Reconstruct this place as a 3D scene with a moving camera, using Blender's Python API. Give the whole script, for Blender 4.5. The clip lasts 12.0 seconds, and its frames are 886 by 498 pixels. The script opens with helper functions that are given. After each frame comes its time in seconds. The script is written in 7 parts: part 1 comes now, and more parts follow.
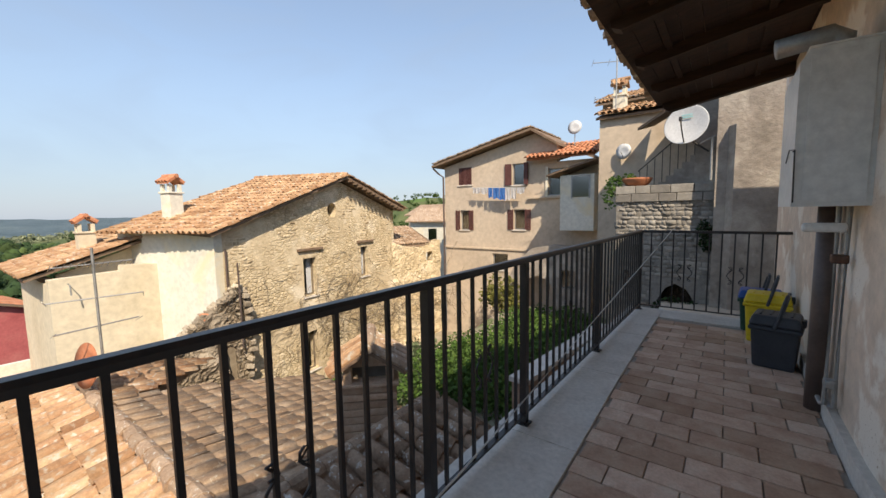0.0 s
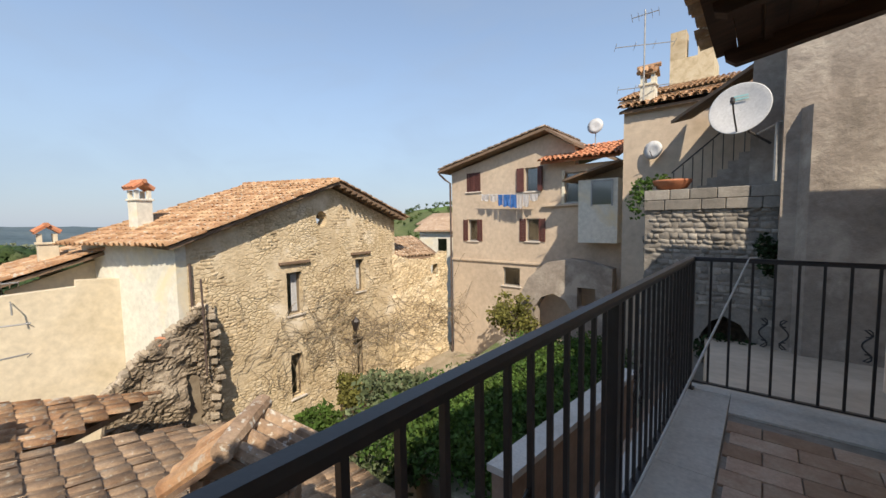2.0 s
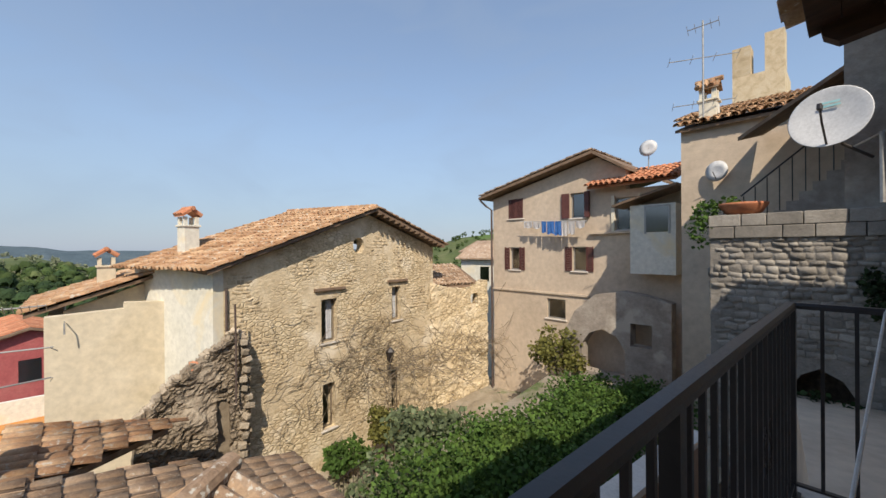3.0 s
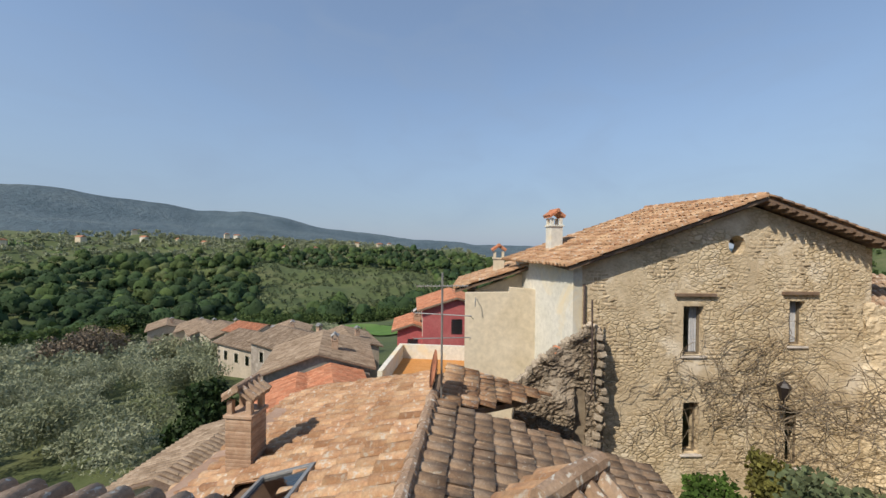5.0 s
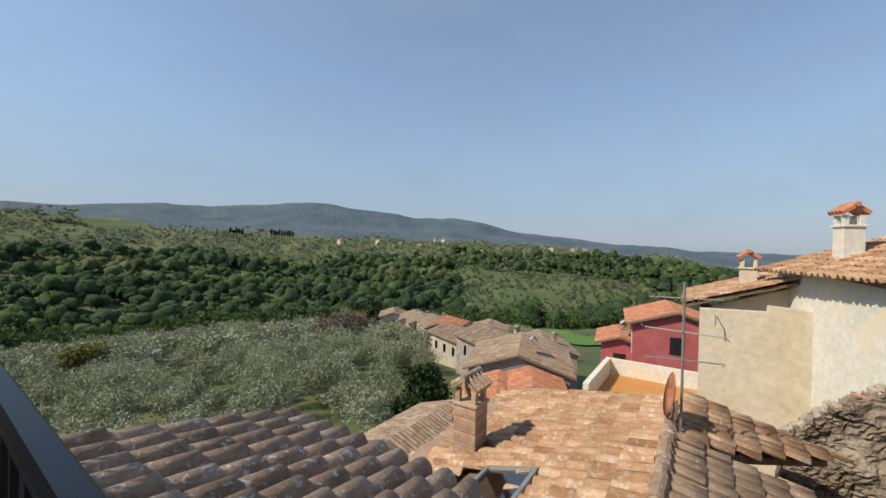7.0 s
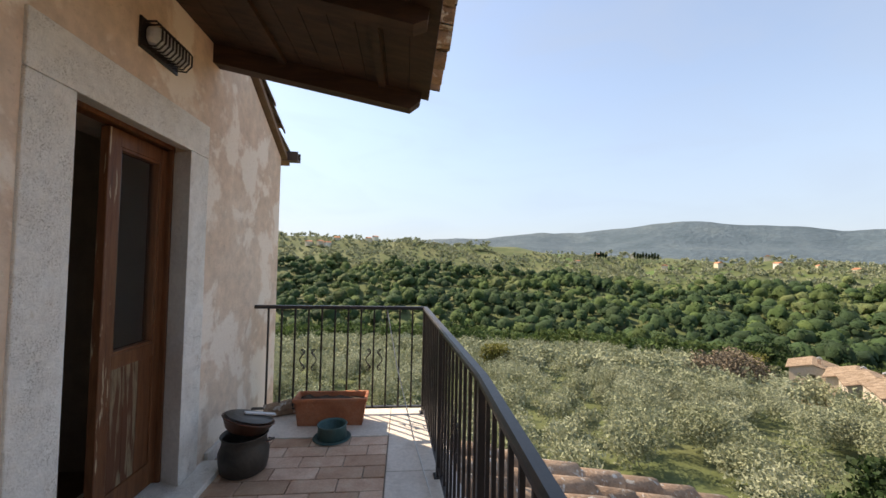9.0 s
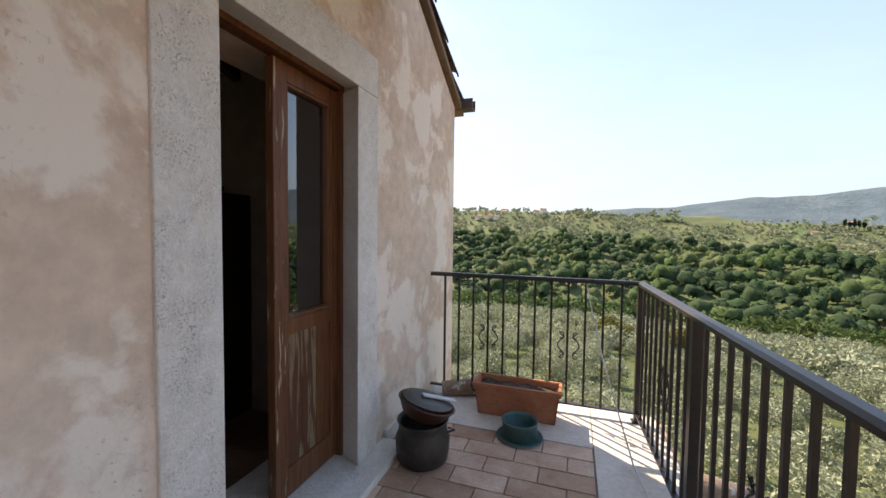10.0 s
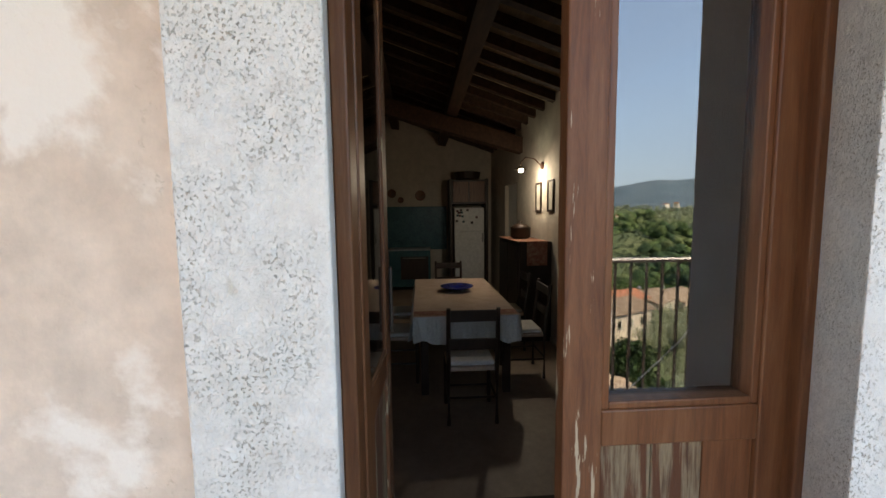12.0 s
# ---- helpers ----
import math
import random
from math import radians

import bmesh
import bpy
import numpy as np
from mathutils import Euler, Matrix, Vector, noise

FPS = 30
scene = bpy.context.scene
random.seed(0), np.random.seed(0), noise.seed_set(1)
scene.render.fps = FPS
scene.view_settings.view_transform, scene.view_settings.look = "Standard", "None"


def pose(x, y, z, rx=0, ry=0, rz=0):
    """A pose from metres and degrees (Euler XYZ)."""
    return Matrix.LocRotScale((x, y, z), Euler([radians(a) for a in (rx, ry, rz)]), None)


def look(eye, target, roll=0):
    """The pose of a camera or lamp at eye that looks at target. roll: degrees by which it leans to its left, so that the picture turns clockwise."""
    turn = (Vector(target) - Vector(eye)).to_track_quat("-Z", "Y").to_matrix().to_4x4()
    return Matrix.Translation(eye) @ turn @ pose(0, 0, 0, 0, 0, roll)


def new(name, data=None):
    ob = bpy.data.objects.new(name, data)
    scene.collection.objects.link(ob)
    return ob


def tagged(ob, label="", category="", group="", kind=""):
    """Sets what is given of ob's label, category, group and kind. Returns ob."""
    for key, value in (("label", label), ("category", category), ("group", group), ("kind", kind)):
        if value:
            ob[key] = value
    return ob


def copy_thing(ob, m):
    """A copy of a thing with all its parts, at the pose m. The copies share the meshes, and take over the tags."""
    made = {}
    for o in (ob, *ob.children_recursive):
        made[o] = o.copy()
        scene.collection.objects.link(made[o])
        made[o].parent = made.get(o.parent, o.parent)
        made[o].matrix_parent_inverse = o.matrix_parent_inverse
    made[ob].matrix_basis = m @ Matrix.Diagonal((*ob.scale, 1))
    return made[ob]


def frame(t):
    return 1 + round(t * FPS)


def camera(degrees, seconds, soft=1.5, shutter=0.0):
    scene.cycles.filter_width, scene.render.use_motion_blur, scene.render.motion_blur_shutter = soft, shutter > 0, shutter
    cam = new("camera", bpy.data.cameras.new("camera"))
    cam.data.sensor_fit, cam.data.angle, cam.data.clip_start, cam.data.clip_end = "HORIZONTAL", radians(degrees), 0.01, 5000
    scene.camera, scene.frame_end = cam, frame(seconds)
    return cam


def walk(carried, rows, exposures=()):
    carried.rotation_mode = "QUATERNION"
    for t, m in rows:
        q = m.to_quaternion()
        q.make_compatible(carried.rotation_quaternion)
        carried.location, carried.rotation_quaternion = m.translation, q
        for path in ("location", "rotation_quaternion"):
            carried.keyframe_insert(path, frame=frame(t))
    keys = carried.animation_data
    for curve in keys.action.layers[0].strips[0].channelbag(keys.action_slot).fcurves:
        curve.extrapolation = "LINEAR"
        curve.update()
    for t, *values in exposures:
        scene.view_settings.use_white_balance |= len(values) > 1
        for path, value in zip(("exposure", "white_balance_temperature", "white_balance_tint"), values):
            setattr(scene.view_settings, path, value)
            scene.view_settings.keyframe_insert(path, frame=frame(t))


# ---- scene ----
cam = camera(98.1, 12.0)
PATH = [
    (0, (-0.686, 0.886, 1.266), (-1.867, 2.488, 1.073), -1),
    (0.5, (-0.788, 1.355, 1.248), (-1.988, 2.942, 1.043), -1.1),
    (1, (-0.877, 1.859, 1.263), (-2.065, 3.452, 1.039), -1.1),
    (1.5, (-1.011, 2.314, 1.291), (-2.259, 3.862, 1.082), -1),
    (2, (-1.15, 2.833, 1.291), (-2.421, 4.37, 1.143), -0.9),
    (2.5, (-1.243, 3.262, 1.295), (-2.57, 4.756, 1.236), -0.8),
    (2.7, (-1.277, 3.412, 1.283), (-2.631, 4.883, 1.253), -0.6),
    (4.3, (-1.457, 3.622, 1.337), (-3.425, 3.977, 1.35), -0.1),
    (4.5, (-1.451, 3.595, 1.334), (-3.442, 3.787, 1.342), 0),
    (5, (-1.485, 3.406, 1.337), (-3.475, 3.213, 1.315), 0.6),
    (5.5, (-1.49, 3.296, 1.333), (-3.415, 2.754, 1.288), 0.7),
    (6, (-1.463, 3.138, 1.313), (-3.312, 2.377, 1.261), 0.9),
    (6.5, (-1.502, 3.014, 1.262), (-3.267, 2.075, 1.223), 0.7),
    (6.7, (-1.497, 2.941, 1.269), (-3.222, 1.929, 1.233), 1),
    (8.5, (-1.414, 2.406, 1.475), (-2.249, 0.59, 1.544), 1.3),
    (8.6, (-1.409, 2.361, 1.475), (-2.114, 0.491, 1.531), 1.2),
    (9, (-1.347, 2.126, 1.433), (-1.542, 0.136, 1.496), 1.2),
    (9.5, (-1.199, 1.789, 1.382), (-1.016, -0.202, 1.394), 1.2),
    (10, (-1.107, 1.411, 1.327), (-0.459, -0.479, 1.236), 0.7),
    (10.5, (-1.005, 1.026, 1.306), (0.4, -0.389, 1.144), 0.2),
    (11, (-0.82, 0.716, 1.3), (0.969, -0.157, 1.108), -0.5),
    (11.5, (-0.732, 0.441, 1.293), (1.214, 0.009, 1.134), -1),
    (12, (-0.573, 0.325, 1.306), (1.415, 0.206, 1.128), -0.7),
]
EXPOSURES = [(0.0, 0.7, 7600, 12), (2.5, 0.48, 7300, 12), (4.5, 0.15, 6900, 11), (6.5, 0.2, 7100, 11), (8.5, 0.62, 7500, 14), (9.0, 1.0, 8200, 16), (9.5, 1.15, 8200, 17), (10.5, 1.58, 7900, 15), (11.2, 2.2, 7900, 13), (12.0, 2.55, 7900, 11)]
walk(cam, [(t, look(*p)) for t, *p in PATH], EXPOSURES)

# ---- light ----
SUN_TO = Vector((0.53, -0.42, 0.69)).normalized()
world = bpy.data.worlds.new("sky")
scene.world = world
world.use_nodes = True
sky = world.node_tree.nodes.new("ShaderNodeTexSky")
sky.sky_type, sky.sun_disc = "NISHITA", False
sky.sun_elevation = math.asin(SUN_TO.z)
sky.sun_rotation = math.atan2(SUN_TO.x, SUN_TO.y)
sky.air_density, sky.dust_density, sky.ozone_density = 1.1, 0.4, 4.0
WN = world.node_tree
wc = WN.nodes.new("ShaderNodeTexCoord")
wsep = WN.nodes.new("ShaderNodeSeparateXYZ")
whaze = WN.nodes.new("ShaderNodeMapRange")
whaze.interpolation_type = "SMOOTHSTEP"
whaze.inputs[1].default_value, whaze.inputs[2].default_value = -0.02, 0.42
whaze.inputs[3].default_value, whaze.inputs[4].default_value = 0.86, 0.34
wmix = WN.nodes.new("ShaderNodeMix")
wmix.data_type = "RGBA"
wmix.inputs[7].default_value = (1.6, 2.22, 3.25, 1)
WN.links.new(wc.outputs["Generated"], wsep.inputs[0])
WN.links.new(wsep.outputs["Z"], whaze.inputs[0])
wmap = WN.nodes.new("ShaderNodeMapping")
wmap.inputs["Scale"].default_value = (1.6, 2.6, 5.0)
wmap.inputs["Rotation"].default_value = (0.3, 0.2, 0.6)
wcirrus = WN.nodes.new("ShaderNodeTexNoise")
wcirrus.inputs["Scale"].default_value, wcirrus.inputs["Detail"].default_value, wcirrus.inputs["Distortion"].default_value = 1.9, 7.0, 0.9
wveil = WN.nodes.new("ShaderNodeMapRange")
wveil.inputs[1].default_value, wveil.inputs[2].default_value = 0.44, 0.72
wveil.inputs[3].default_value, wveil.inputs[4].default_value = 0.0, 0.45
wadd = WN.nodes.new("ShaderNodeMath")
wadd.operation, wadd.use_clamp = "ADD", True
WN.links.new(wc.outputs["Generated"], wmap.inputs["Vector"])
WN.links.new(wmap.outputs[0], wcirrus.inputs["Vector"])
WN.links.new(wcirrus.outputs["Fac"], wveil.inputs[0])
WN.links.new(whaze.outputs[0], wadd.inputs[0])
whigh = WN.nodes.new("ShaderNodeMath")
whigh.operation, whigh.use_clamp = "MULTIPLY", True
WN.links.new(wveil.outputs[0], whigh.inputs[0])
WN.links.new(wsep.outputs["Z"], whigh.inputs[1])
WN.links.new(whigh.outputs[0], wadd.inputs[1])
WN.links.new(wadd.outputs[0], wmix.inputs[0])
WN.links.new(sky.outputs[0], wmix.inputs[6])
WN.links.new(wmix.outputs[2], WN.nodes["Background"].inputs[0])
world.node_tree.nodes["Background"].inputs[1].default_value = 0.15
sun = new("sun", bpy.data.lights.new("sun", "SUN"))
sun.data.energy, sun.data.angle, sun.data.color = 3.9, radians(0.5), (1.0, 0.93, 0.82)
sun.matrix_world = look(SUN_TO * 50, (0, 0, 0))


# ---- materials ----
def mixcol(nt, fac, a, b, blend="MIX"):
    m = nt.nodes.new("ShaderNodeMix")
    m.data_type, m.blend_type = "RGBA", blend
    for sock, v in ((m.inputs[0], fac), (m.inputs[6], a), (m.inputs[7], b)):
        if isinstance(v, bpy.types.NodeSocket):
            nt.links.new(v, sock)
        elif isinstance(v, (int, float)):
            sock.default_value = v
        else:
            sock.default_value = (*v, 1)
    return m.outputs[2]


def mathn(nt, op, a, b=0.0, clamp=False):
    m = nt.nodes.new("ShaderNodeMath")
    m.operation, m.use_clamp = op, clamp
    for sock, v in ((m.inputs[0], a), (m.inputs[1], b)):
        if isinstance(v, bpy.types.NodeSocket):
            nt.links.new(v, sock)
        else:
            sock.default_value = v
    return m.outputs[0]


def noisen(nt, vec, scale, detail=5.0, rough=0.6, distort=0.0):
    n = nt.nodes.new("ShaderNodeTexNoise")
    n.inputs["Scale"].default_value, n.inputs["Detail"].default_value = scale, detail
    n.inputs["Roughness"].default_value, n.inputs["Distortion"].default_value = rough, distort
    nt.links.new(vec, n.inputs["Vector"])
    return n.outputs["Fac"]


def spread(nt, fac, lo, hi):
    n = nt.nodes.new("ShaderNodeMapRange")
    n.inputs[1].default_value, n.inputs[2].default_value = lo, hi
    nt.links.new(fac, n.inputs[0])
    return n.outputs[0]


def material(name, cols, scale=3.0, rough=0.85, bump=0.3, fine=40.0, depth=0.01, metal=0.0, vary=0.0, stretch=(1, 1, 1),
             pits=None, patch=None, hue=0.0, spec=0.4, grain=0.35, swirl=0.8, cells=None):
    """cols: three colours from low to high; patch: (colour, scale, low, high); pits: (colour, scale, low, high); vary: spread between pieces."""
    m = bpy.data.materials.new(name)
    m.use_nodes = True
    nt = m.node_tree
    bsdf = nt.nodes["Principled BSDF"]
    geo = nt.nodes.new("ShaderNodeNewGeometry")
    mp = nt.nodes.new("ShaderNodeMapping")
    mp.inputs["Scale"].default_value = stretch
    nt.links.new(geo.outputs["Position"], mp.inputs["Vector"])
    vec = mp.outputs[0]
    big = spread(nt, noisen(nt, vec, scale, 6, 0.62, 0.4), 0.3, 0.7)
    ramp = nt.nodes.new("ShaderNodeValToRGB")
    for k, c in enumerate(cols):
        e = ramp.color_ramp.elements[k] if k < 2 else ramp.color_ramp.elements.new(0.5)
        e.color = (*c, 1)
    if len(cols) == 3:
        els = sorted(ramp.color_ramp.elements, key=lambda e: e.position)
        for e, c in zip(els, cols):
            e.color = (*c, 1)
    nt.links.new(big, ramp.inputs[0])
    col = ramp.outputs[0]
    small = noisen(nt, vec, scale * 9, 5, 0.65)
    col = mixcol(nt, grain, col, mixcol(nt, spread(nt, small, 0.3, 0.7), (0.35, 0.35, 0.35), (1.0, 1.0, 1.0)), "MULTIPLY")
    if patch:
        f = spread(nt, noisen(nt, vec, patch[1], 7, 0.6, swirl), patch[2], patch[3])
        col = mixcol(nt, f, col, patch[0])
    if pits:
        f = spread(nt, noisen(nt, geo.outputs["Position"], pits[1], 4, 0.6, 0.3), pits[2], pits[3])
        where = spread(nt, noisen(nt, geo.outputs["Position"], pits[1] * 0.05, 3, 0.5), 0.4, 0.65)
        pitf = mathn(nt, "MULTIPLY", f, where, True)
        col = mixcol(nt, pitf, col, pits[0])
    if cells:
        wob = nt.nodes.new("ShaderNodeVectorMath")
        wob.operation = "SCALE"
        wn = nt.nodes.new("ShaderNodeTexNoise")
        wn.inputs["Scale"].default_value = cells[0] * 0.5
        nt.links.new(geo.outputs["Position"], wn.inputs["Vector"])
        nt.links.new(wn.outputs["Color"], wob.inputs[0])
        wob.inputs["Scale"].default_value = 1.1 / cells[0]
        flatten = nt.nodes.new("ShaderNodeVectorMath")
        flatten.operation = "MULTIPLY_ADD"
        flatten.inputs[1].default_value = (1, 1, 1.7)
        nt.links.new(geo.outputs["Position"], flatten.inputs[0])
        nt.links.new(wob.outputs[0], flatten.inputs[2])
        vd, vc = nt.nodes.new("ShaderNodeTexVoronoi"), nt.nodes.new("ShaderNodeTexVoronoi")
        vd.feature = "DISTANCE_TO_EDGE"
        for v in (vd, vc):
            v.inputs["Scale"].default_value = cells[0]
            nt.links.new(flatten.outputs[0], v.inputs["Vector"])
        stone = spread(nt, vd.outputs["Distance"], 0.02, 0.16)
        tone = nt.nodes.new("ShaderNodeSeparateColor")
        nt.links.new(vc.outputs["Color"], tone.inputs[0])
        bare = spread(nt, noisen(nt, geo.outputs["Position"], 0.55, 4, 0.6, 0.3), 0.36, 0.52)
        cellf = mathn(nt, "MULTIPLY", bare, cells[1], True)
        col = mixcol(nt, cellf, col, mixcol(nt, 1.0, col, mixcol(nt, tone.outputs[0], (0.78, 0.74, 0.68), (1.18, 1.17, 1.13)), "MULTIPLY"))
        col = mixcol(nt, mathn(nt, "MULTIPLY", cellf, mathn(nt, "SUBTRACT", 1.0, stone)), col, mixcol(nt, 1.0, col, (0.72, 0.68, 0.6), "MULTIPLY"))
        stoneh = mathn(nt, "MULTIPLY", stone, bare)
    if vary:
        info = nt.nodes.new("ShaderNodeObjectInfo")
        r = mathn(nt, "FRACT", mathn(nt, "ADD", info.outputs["Random"], geo.outputs["Random Per Island"]))
        col = mixcol(nt, 1.0, col, mixcol(nt, r, (1 - vary, 1 - vary * (1 + hue), 1 - vary * (1 + 2 * hue)), (1.0 + vary * 0.4, 1.0 + vary * 0.4, 1.0 + vary * 0.4)), "MULTIPLY")
    nt.links.new(col, bsdf.inputs["Base Color"])
    bsdf.inputs["Metallic"].default_value = metal
    bsdf.inputs["Specular IOR Level"].default_value = spec
    rr = nt.nodes.new("ShaderNodeMapRange")
    rr.inputs[3].default_value, rr.inputs[4].default_value = max(0.05, rough - 0.12), min(1.0, rough + 0.1)
    nt.links.new(small, rr.inputs[0])
    nt.links.new(rr.outputs[0], bsdf.inputs["Roughness"])
    if bump:
        bn = nt.nodes.new("ShaderNodeBump")
        bn.inputs["Strength"].default_value, bn.inputs["Distance"].default_value = bump, depth
        hgt = noisen(nt, vec, fine, 6, 0.65)
        if pits:
            hgt = mathn(nt, "SUBTRACT", hgt, pitf)
        if cells:
            hgt = mathn(nt, "ADD", hgt, stoneh)
        nt.links.new(hgt, bn.inputs["Height"])
        nt.links.new(bn.outputs[0], bsdf.inputs["Normal"])
    return m


def glass(name, tint=(0.9, 0.95, 0.95), rough=0.02):
    m = bpy.data.materials.new(name)
    m.use_nodes = True
    nt = m.node_tree
    out = nt.nodes["Material Output"]
    gl, tr, mx, fr = (nt.nodes.new(n) for n in ("ShaderNodeBsdfGlossy", "ShaderNodeBsdfTransparent", "ShaderNodeMixShader", "ShaderNodeFresnel"))
    gl.inputs["Roughness"].default_value = rough
    tr.inputs[0].default_value = (*tint, 1)
    fr.inputs["IOR"].default_value = 3.0
    for a, b in ((fr.outputs[0], mx.inputs[0]), (tr.outputs[0], mx.inputs[1]), (gl.outputs[0], mx.inputs[2]), (mx.outputs[0], out.inputs[0])):
        nt.links.new(a, b)
    return m


M_PLASTER = material("pink_plaster", ((0.72, 0.54, 0.41), (0.79, 0.62, 0.48), (0.82, 0.68, 0.55)), 1.1, 0.9, 0.4, 26, 0.012, patch=((0.83, 0.73, 0.62), 1.9, 0.515, 0.565), grain=0.4, swirl=0.2, pits=((0.52, 0.4, 0.29), 60, 0.6, 0.68))
M_TRAV = material("travertine", ((0.8, 0.75, 0.67), (0.86, 0.82, 0.75), (0.88, 0.85, 0.79)), 4, 0.8, 0.8, 90, 0.008, pits=((0.5, 0.44, 0.35), 190, 0.57, 0.63), patch=((0.62, 0.55, 0.44), 5, 0.66, 0.74), grain=0.25)
M_WOOD_DOOR = material("varnished_door_wood", ((0.1, 0.034, 0.014), (0.165, 0.062, 0.025), (0.21, 0.09, 0.04)), 6, 0.4, 0.3, 30, 0.003, stretch=(8, 8, 0.6))
M_WOOD_WORN = material("flaking_bare_wood", ((0.16, 0.1, 0.055), (0.3, 0.22, 0.13), (0.1, 0.042, 0.02)), 7, 0.85, 0.8, 40, 0.006, stretch=(9, 9, 0.7), patch=((0.12, 0.045, 0.02), 1.6, 0.5, 0.54), swirl=0.3)
M_WOOD_FLAKE = material("flaking_varnish", ((0.1, 0.034, 0.014), (0.165, 0.062, 0.025), (0.21, 0.09, 0.04)), 6, 0.5, 0.4, 30, 0.004, stretch=(8, 8, 0.8), patch=((0.42, 0.33, 0.22), 5.5, 0.61, 0.63), swirl=0.2)
M_EAVE = material("dark_eave_wood", ((0.035, 0.016, 0.009), (0.06, 0.028, 0.015), (0.085, 0.042, 0.024)), 3, 0.75, 0.4, 40, 0.004, stretch=(1, 6, 6))
M_IRON = material("brown_black_iron", ((0.018, 0.014, 0.013), (0.026, 0.02, 0.019), (0.04, 0.028, 0.024)), 12, 0.42, 0.25, 120, 0.001, spec=0.6)
M_KERB = material("grey_stone_slab", ((0.6, 0.54, 0.47), (0.7, 0.64, 0.57), (0.74, 0.69, 0.62)), 4, 0.75, 0.25, 70, 0.004)
M_FLOORTILE = material("terracotta_paving", ((0.52, 0.33, 0.24), (0.64, 0.44, 0.33), (0.7, 0.54, 0.42)), 7, 0.8, 0.4, 60, 0.004, vary=0.3, hue=0.25)
M_GROUT = material("floor_mortar", ((0.3, 0.25, 0.21), (0.38, 0.33, 0.28), (0.43, 0.38, 0.33)), 10, 0.95, 0.4, 90)
M_ROOFTILE = material("lichened_roof_tile", ((0.38, 0.2, 0.11), (0.54, 0.33, 0.19), (0.64, 0.46, 0.29)), 2.2, 0.9, 0.8, 45, 0.015, vary=0.32, hue=0.2, patch=((0.5, 0.46, 0.39), 9, 0.56, 0.66), grain=0.55, swirl=0.3)
M_OLDTILE = material("dark_lichened_tile", ((0.3, 0.2, 0.13), (0.46, 0.32, 0.22), (0.57, 0.43, 0.31)), 3, 0.92, 0.9, 40, 0.016, vary=0.22, hue=0.1, patch=((0.62, 0.6, 0.54), 13, 0.58, 0.64), grain=0.6, swirl=0.3)
M_BROWNTILE = material("brown_flat_roof_tile", ((0.31, 0.2, 0.13), (0.46, 0.32, 0.21), (0.56, 0.42, 0.3)), 2.6, 0.92, 0.8, 40, 0.014, vary=0.3, hue=0.12, patch=((0.56, 0.5, 0.4), 11, 0.6, 0.68), grain=0.55, swirl=0.3)
M_VILLTILE = material("brown_village_tile", ((0.28, 0.2, 0.13), (0.41, 0.31, 0.22), (0.5, 0.4, 0.3)), 2.2, 0.92, 0.8, 30, 0.02, vary=0.3, hue=0.1, grain=0.6)
M_REDTILE = material("new_red_tile", ((0.46, 0.16, 0.08), (0.57, 0.24, 0.13), (0.62, 0.33, 0.2)), 3, 0.85, 0.4, 40, vary=0.25)
M_DECK = material("roof_deck", ((0.16, 0.1, 0.07), (0.22, 0.15, 0.1), (0.26, 0.19, 0.14)), 4, 0.95, 0.3, 40)
M_RUBBLE = material("ochre_rubble_mortar", ((0.57, 0.455, 0.3), (0.71, 0.585, 0.405), (0.78, 0.675, 0.5)), 1.1, 0.95, 0.8, 11, 0.03, patch=((0.76, 0.67, 0.53), 0.7, 0.54, 0.66), grain=0.35, swirl=0.3, cells=(5.2, 0.75))
M_STONE = material("ochre_field_stone", ((0.52, 0.41, 0.26), (0.68, 0.55, 0.37), (0.76, 0.66, 0.49)), 2.5, 0.92, 0.7, 25, 0.02, vary=0.28, hue=0.1)
M_GREYSTONE = material("grey_wall_stone", ((0.26, 0.24, 0.21), (0.36, 0.33, 0.29), (0.45, 0.42, 0.37)), 3, 0.92, 0.7, 25, 0.02, vary=0.35)
M_RUIN = material("grey_brown_ruin_mortar", ((0.26, 0.21, 0.16), (0.4, 0.33, 0.25), (0.52, 0.44, 0.34)), 2.2, 0.95, 1.0, 10, 0.08, grain=0.65, swirl=0.3, cells=(4.5, 0.7))
M_RUINSTONE = material("ochre_grey_ruin_stone", ((0.34, 0.27, 0.2), (0.48, 0.4, 0.3), (0.6, 0.51, 0.4)), 3, 0.95, 0.9, 20, 0.03, vary=0.35, grain=0.5)
M_GREYMORTAR = material("grey_wall_mortar", ((0.2, 0.18, 0.16), (0.27, 0.25, 0.22), (0.34, 0.31, 0.28)), 3, 0.95, 0.8, 15, 0.03)
M_GREYPLASTER = material("weathered_grey_plaster", ((0.25, 0.215, 0.18), (0.36, 0.31, 0.265), (0.44, 0.39, 0.335)), 0.9, 0.93, 0.6, 9, 0.035, patch=((0.46, 0.41, 0.35), 1.1, 0.54, 0.66), grain=0.45, swirl=0.3)
M_TAN = material("tan_house_plaster", ((0.52, 0.42, 0.32), (0.6, 0.49, 0.38), (0.65, 0.54, 0.42)), 0.5, 0.93, 0.4, 18, 0.015)
M_CREAM = material("cream_plaster", ((0.62, 0.53, 0.38), (0.7, 0.61, 0.46), (0.74, 0.66, 0.51)), 0.5, 0.92, 0.25, 15, 0.01)
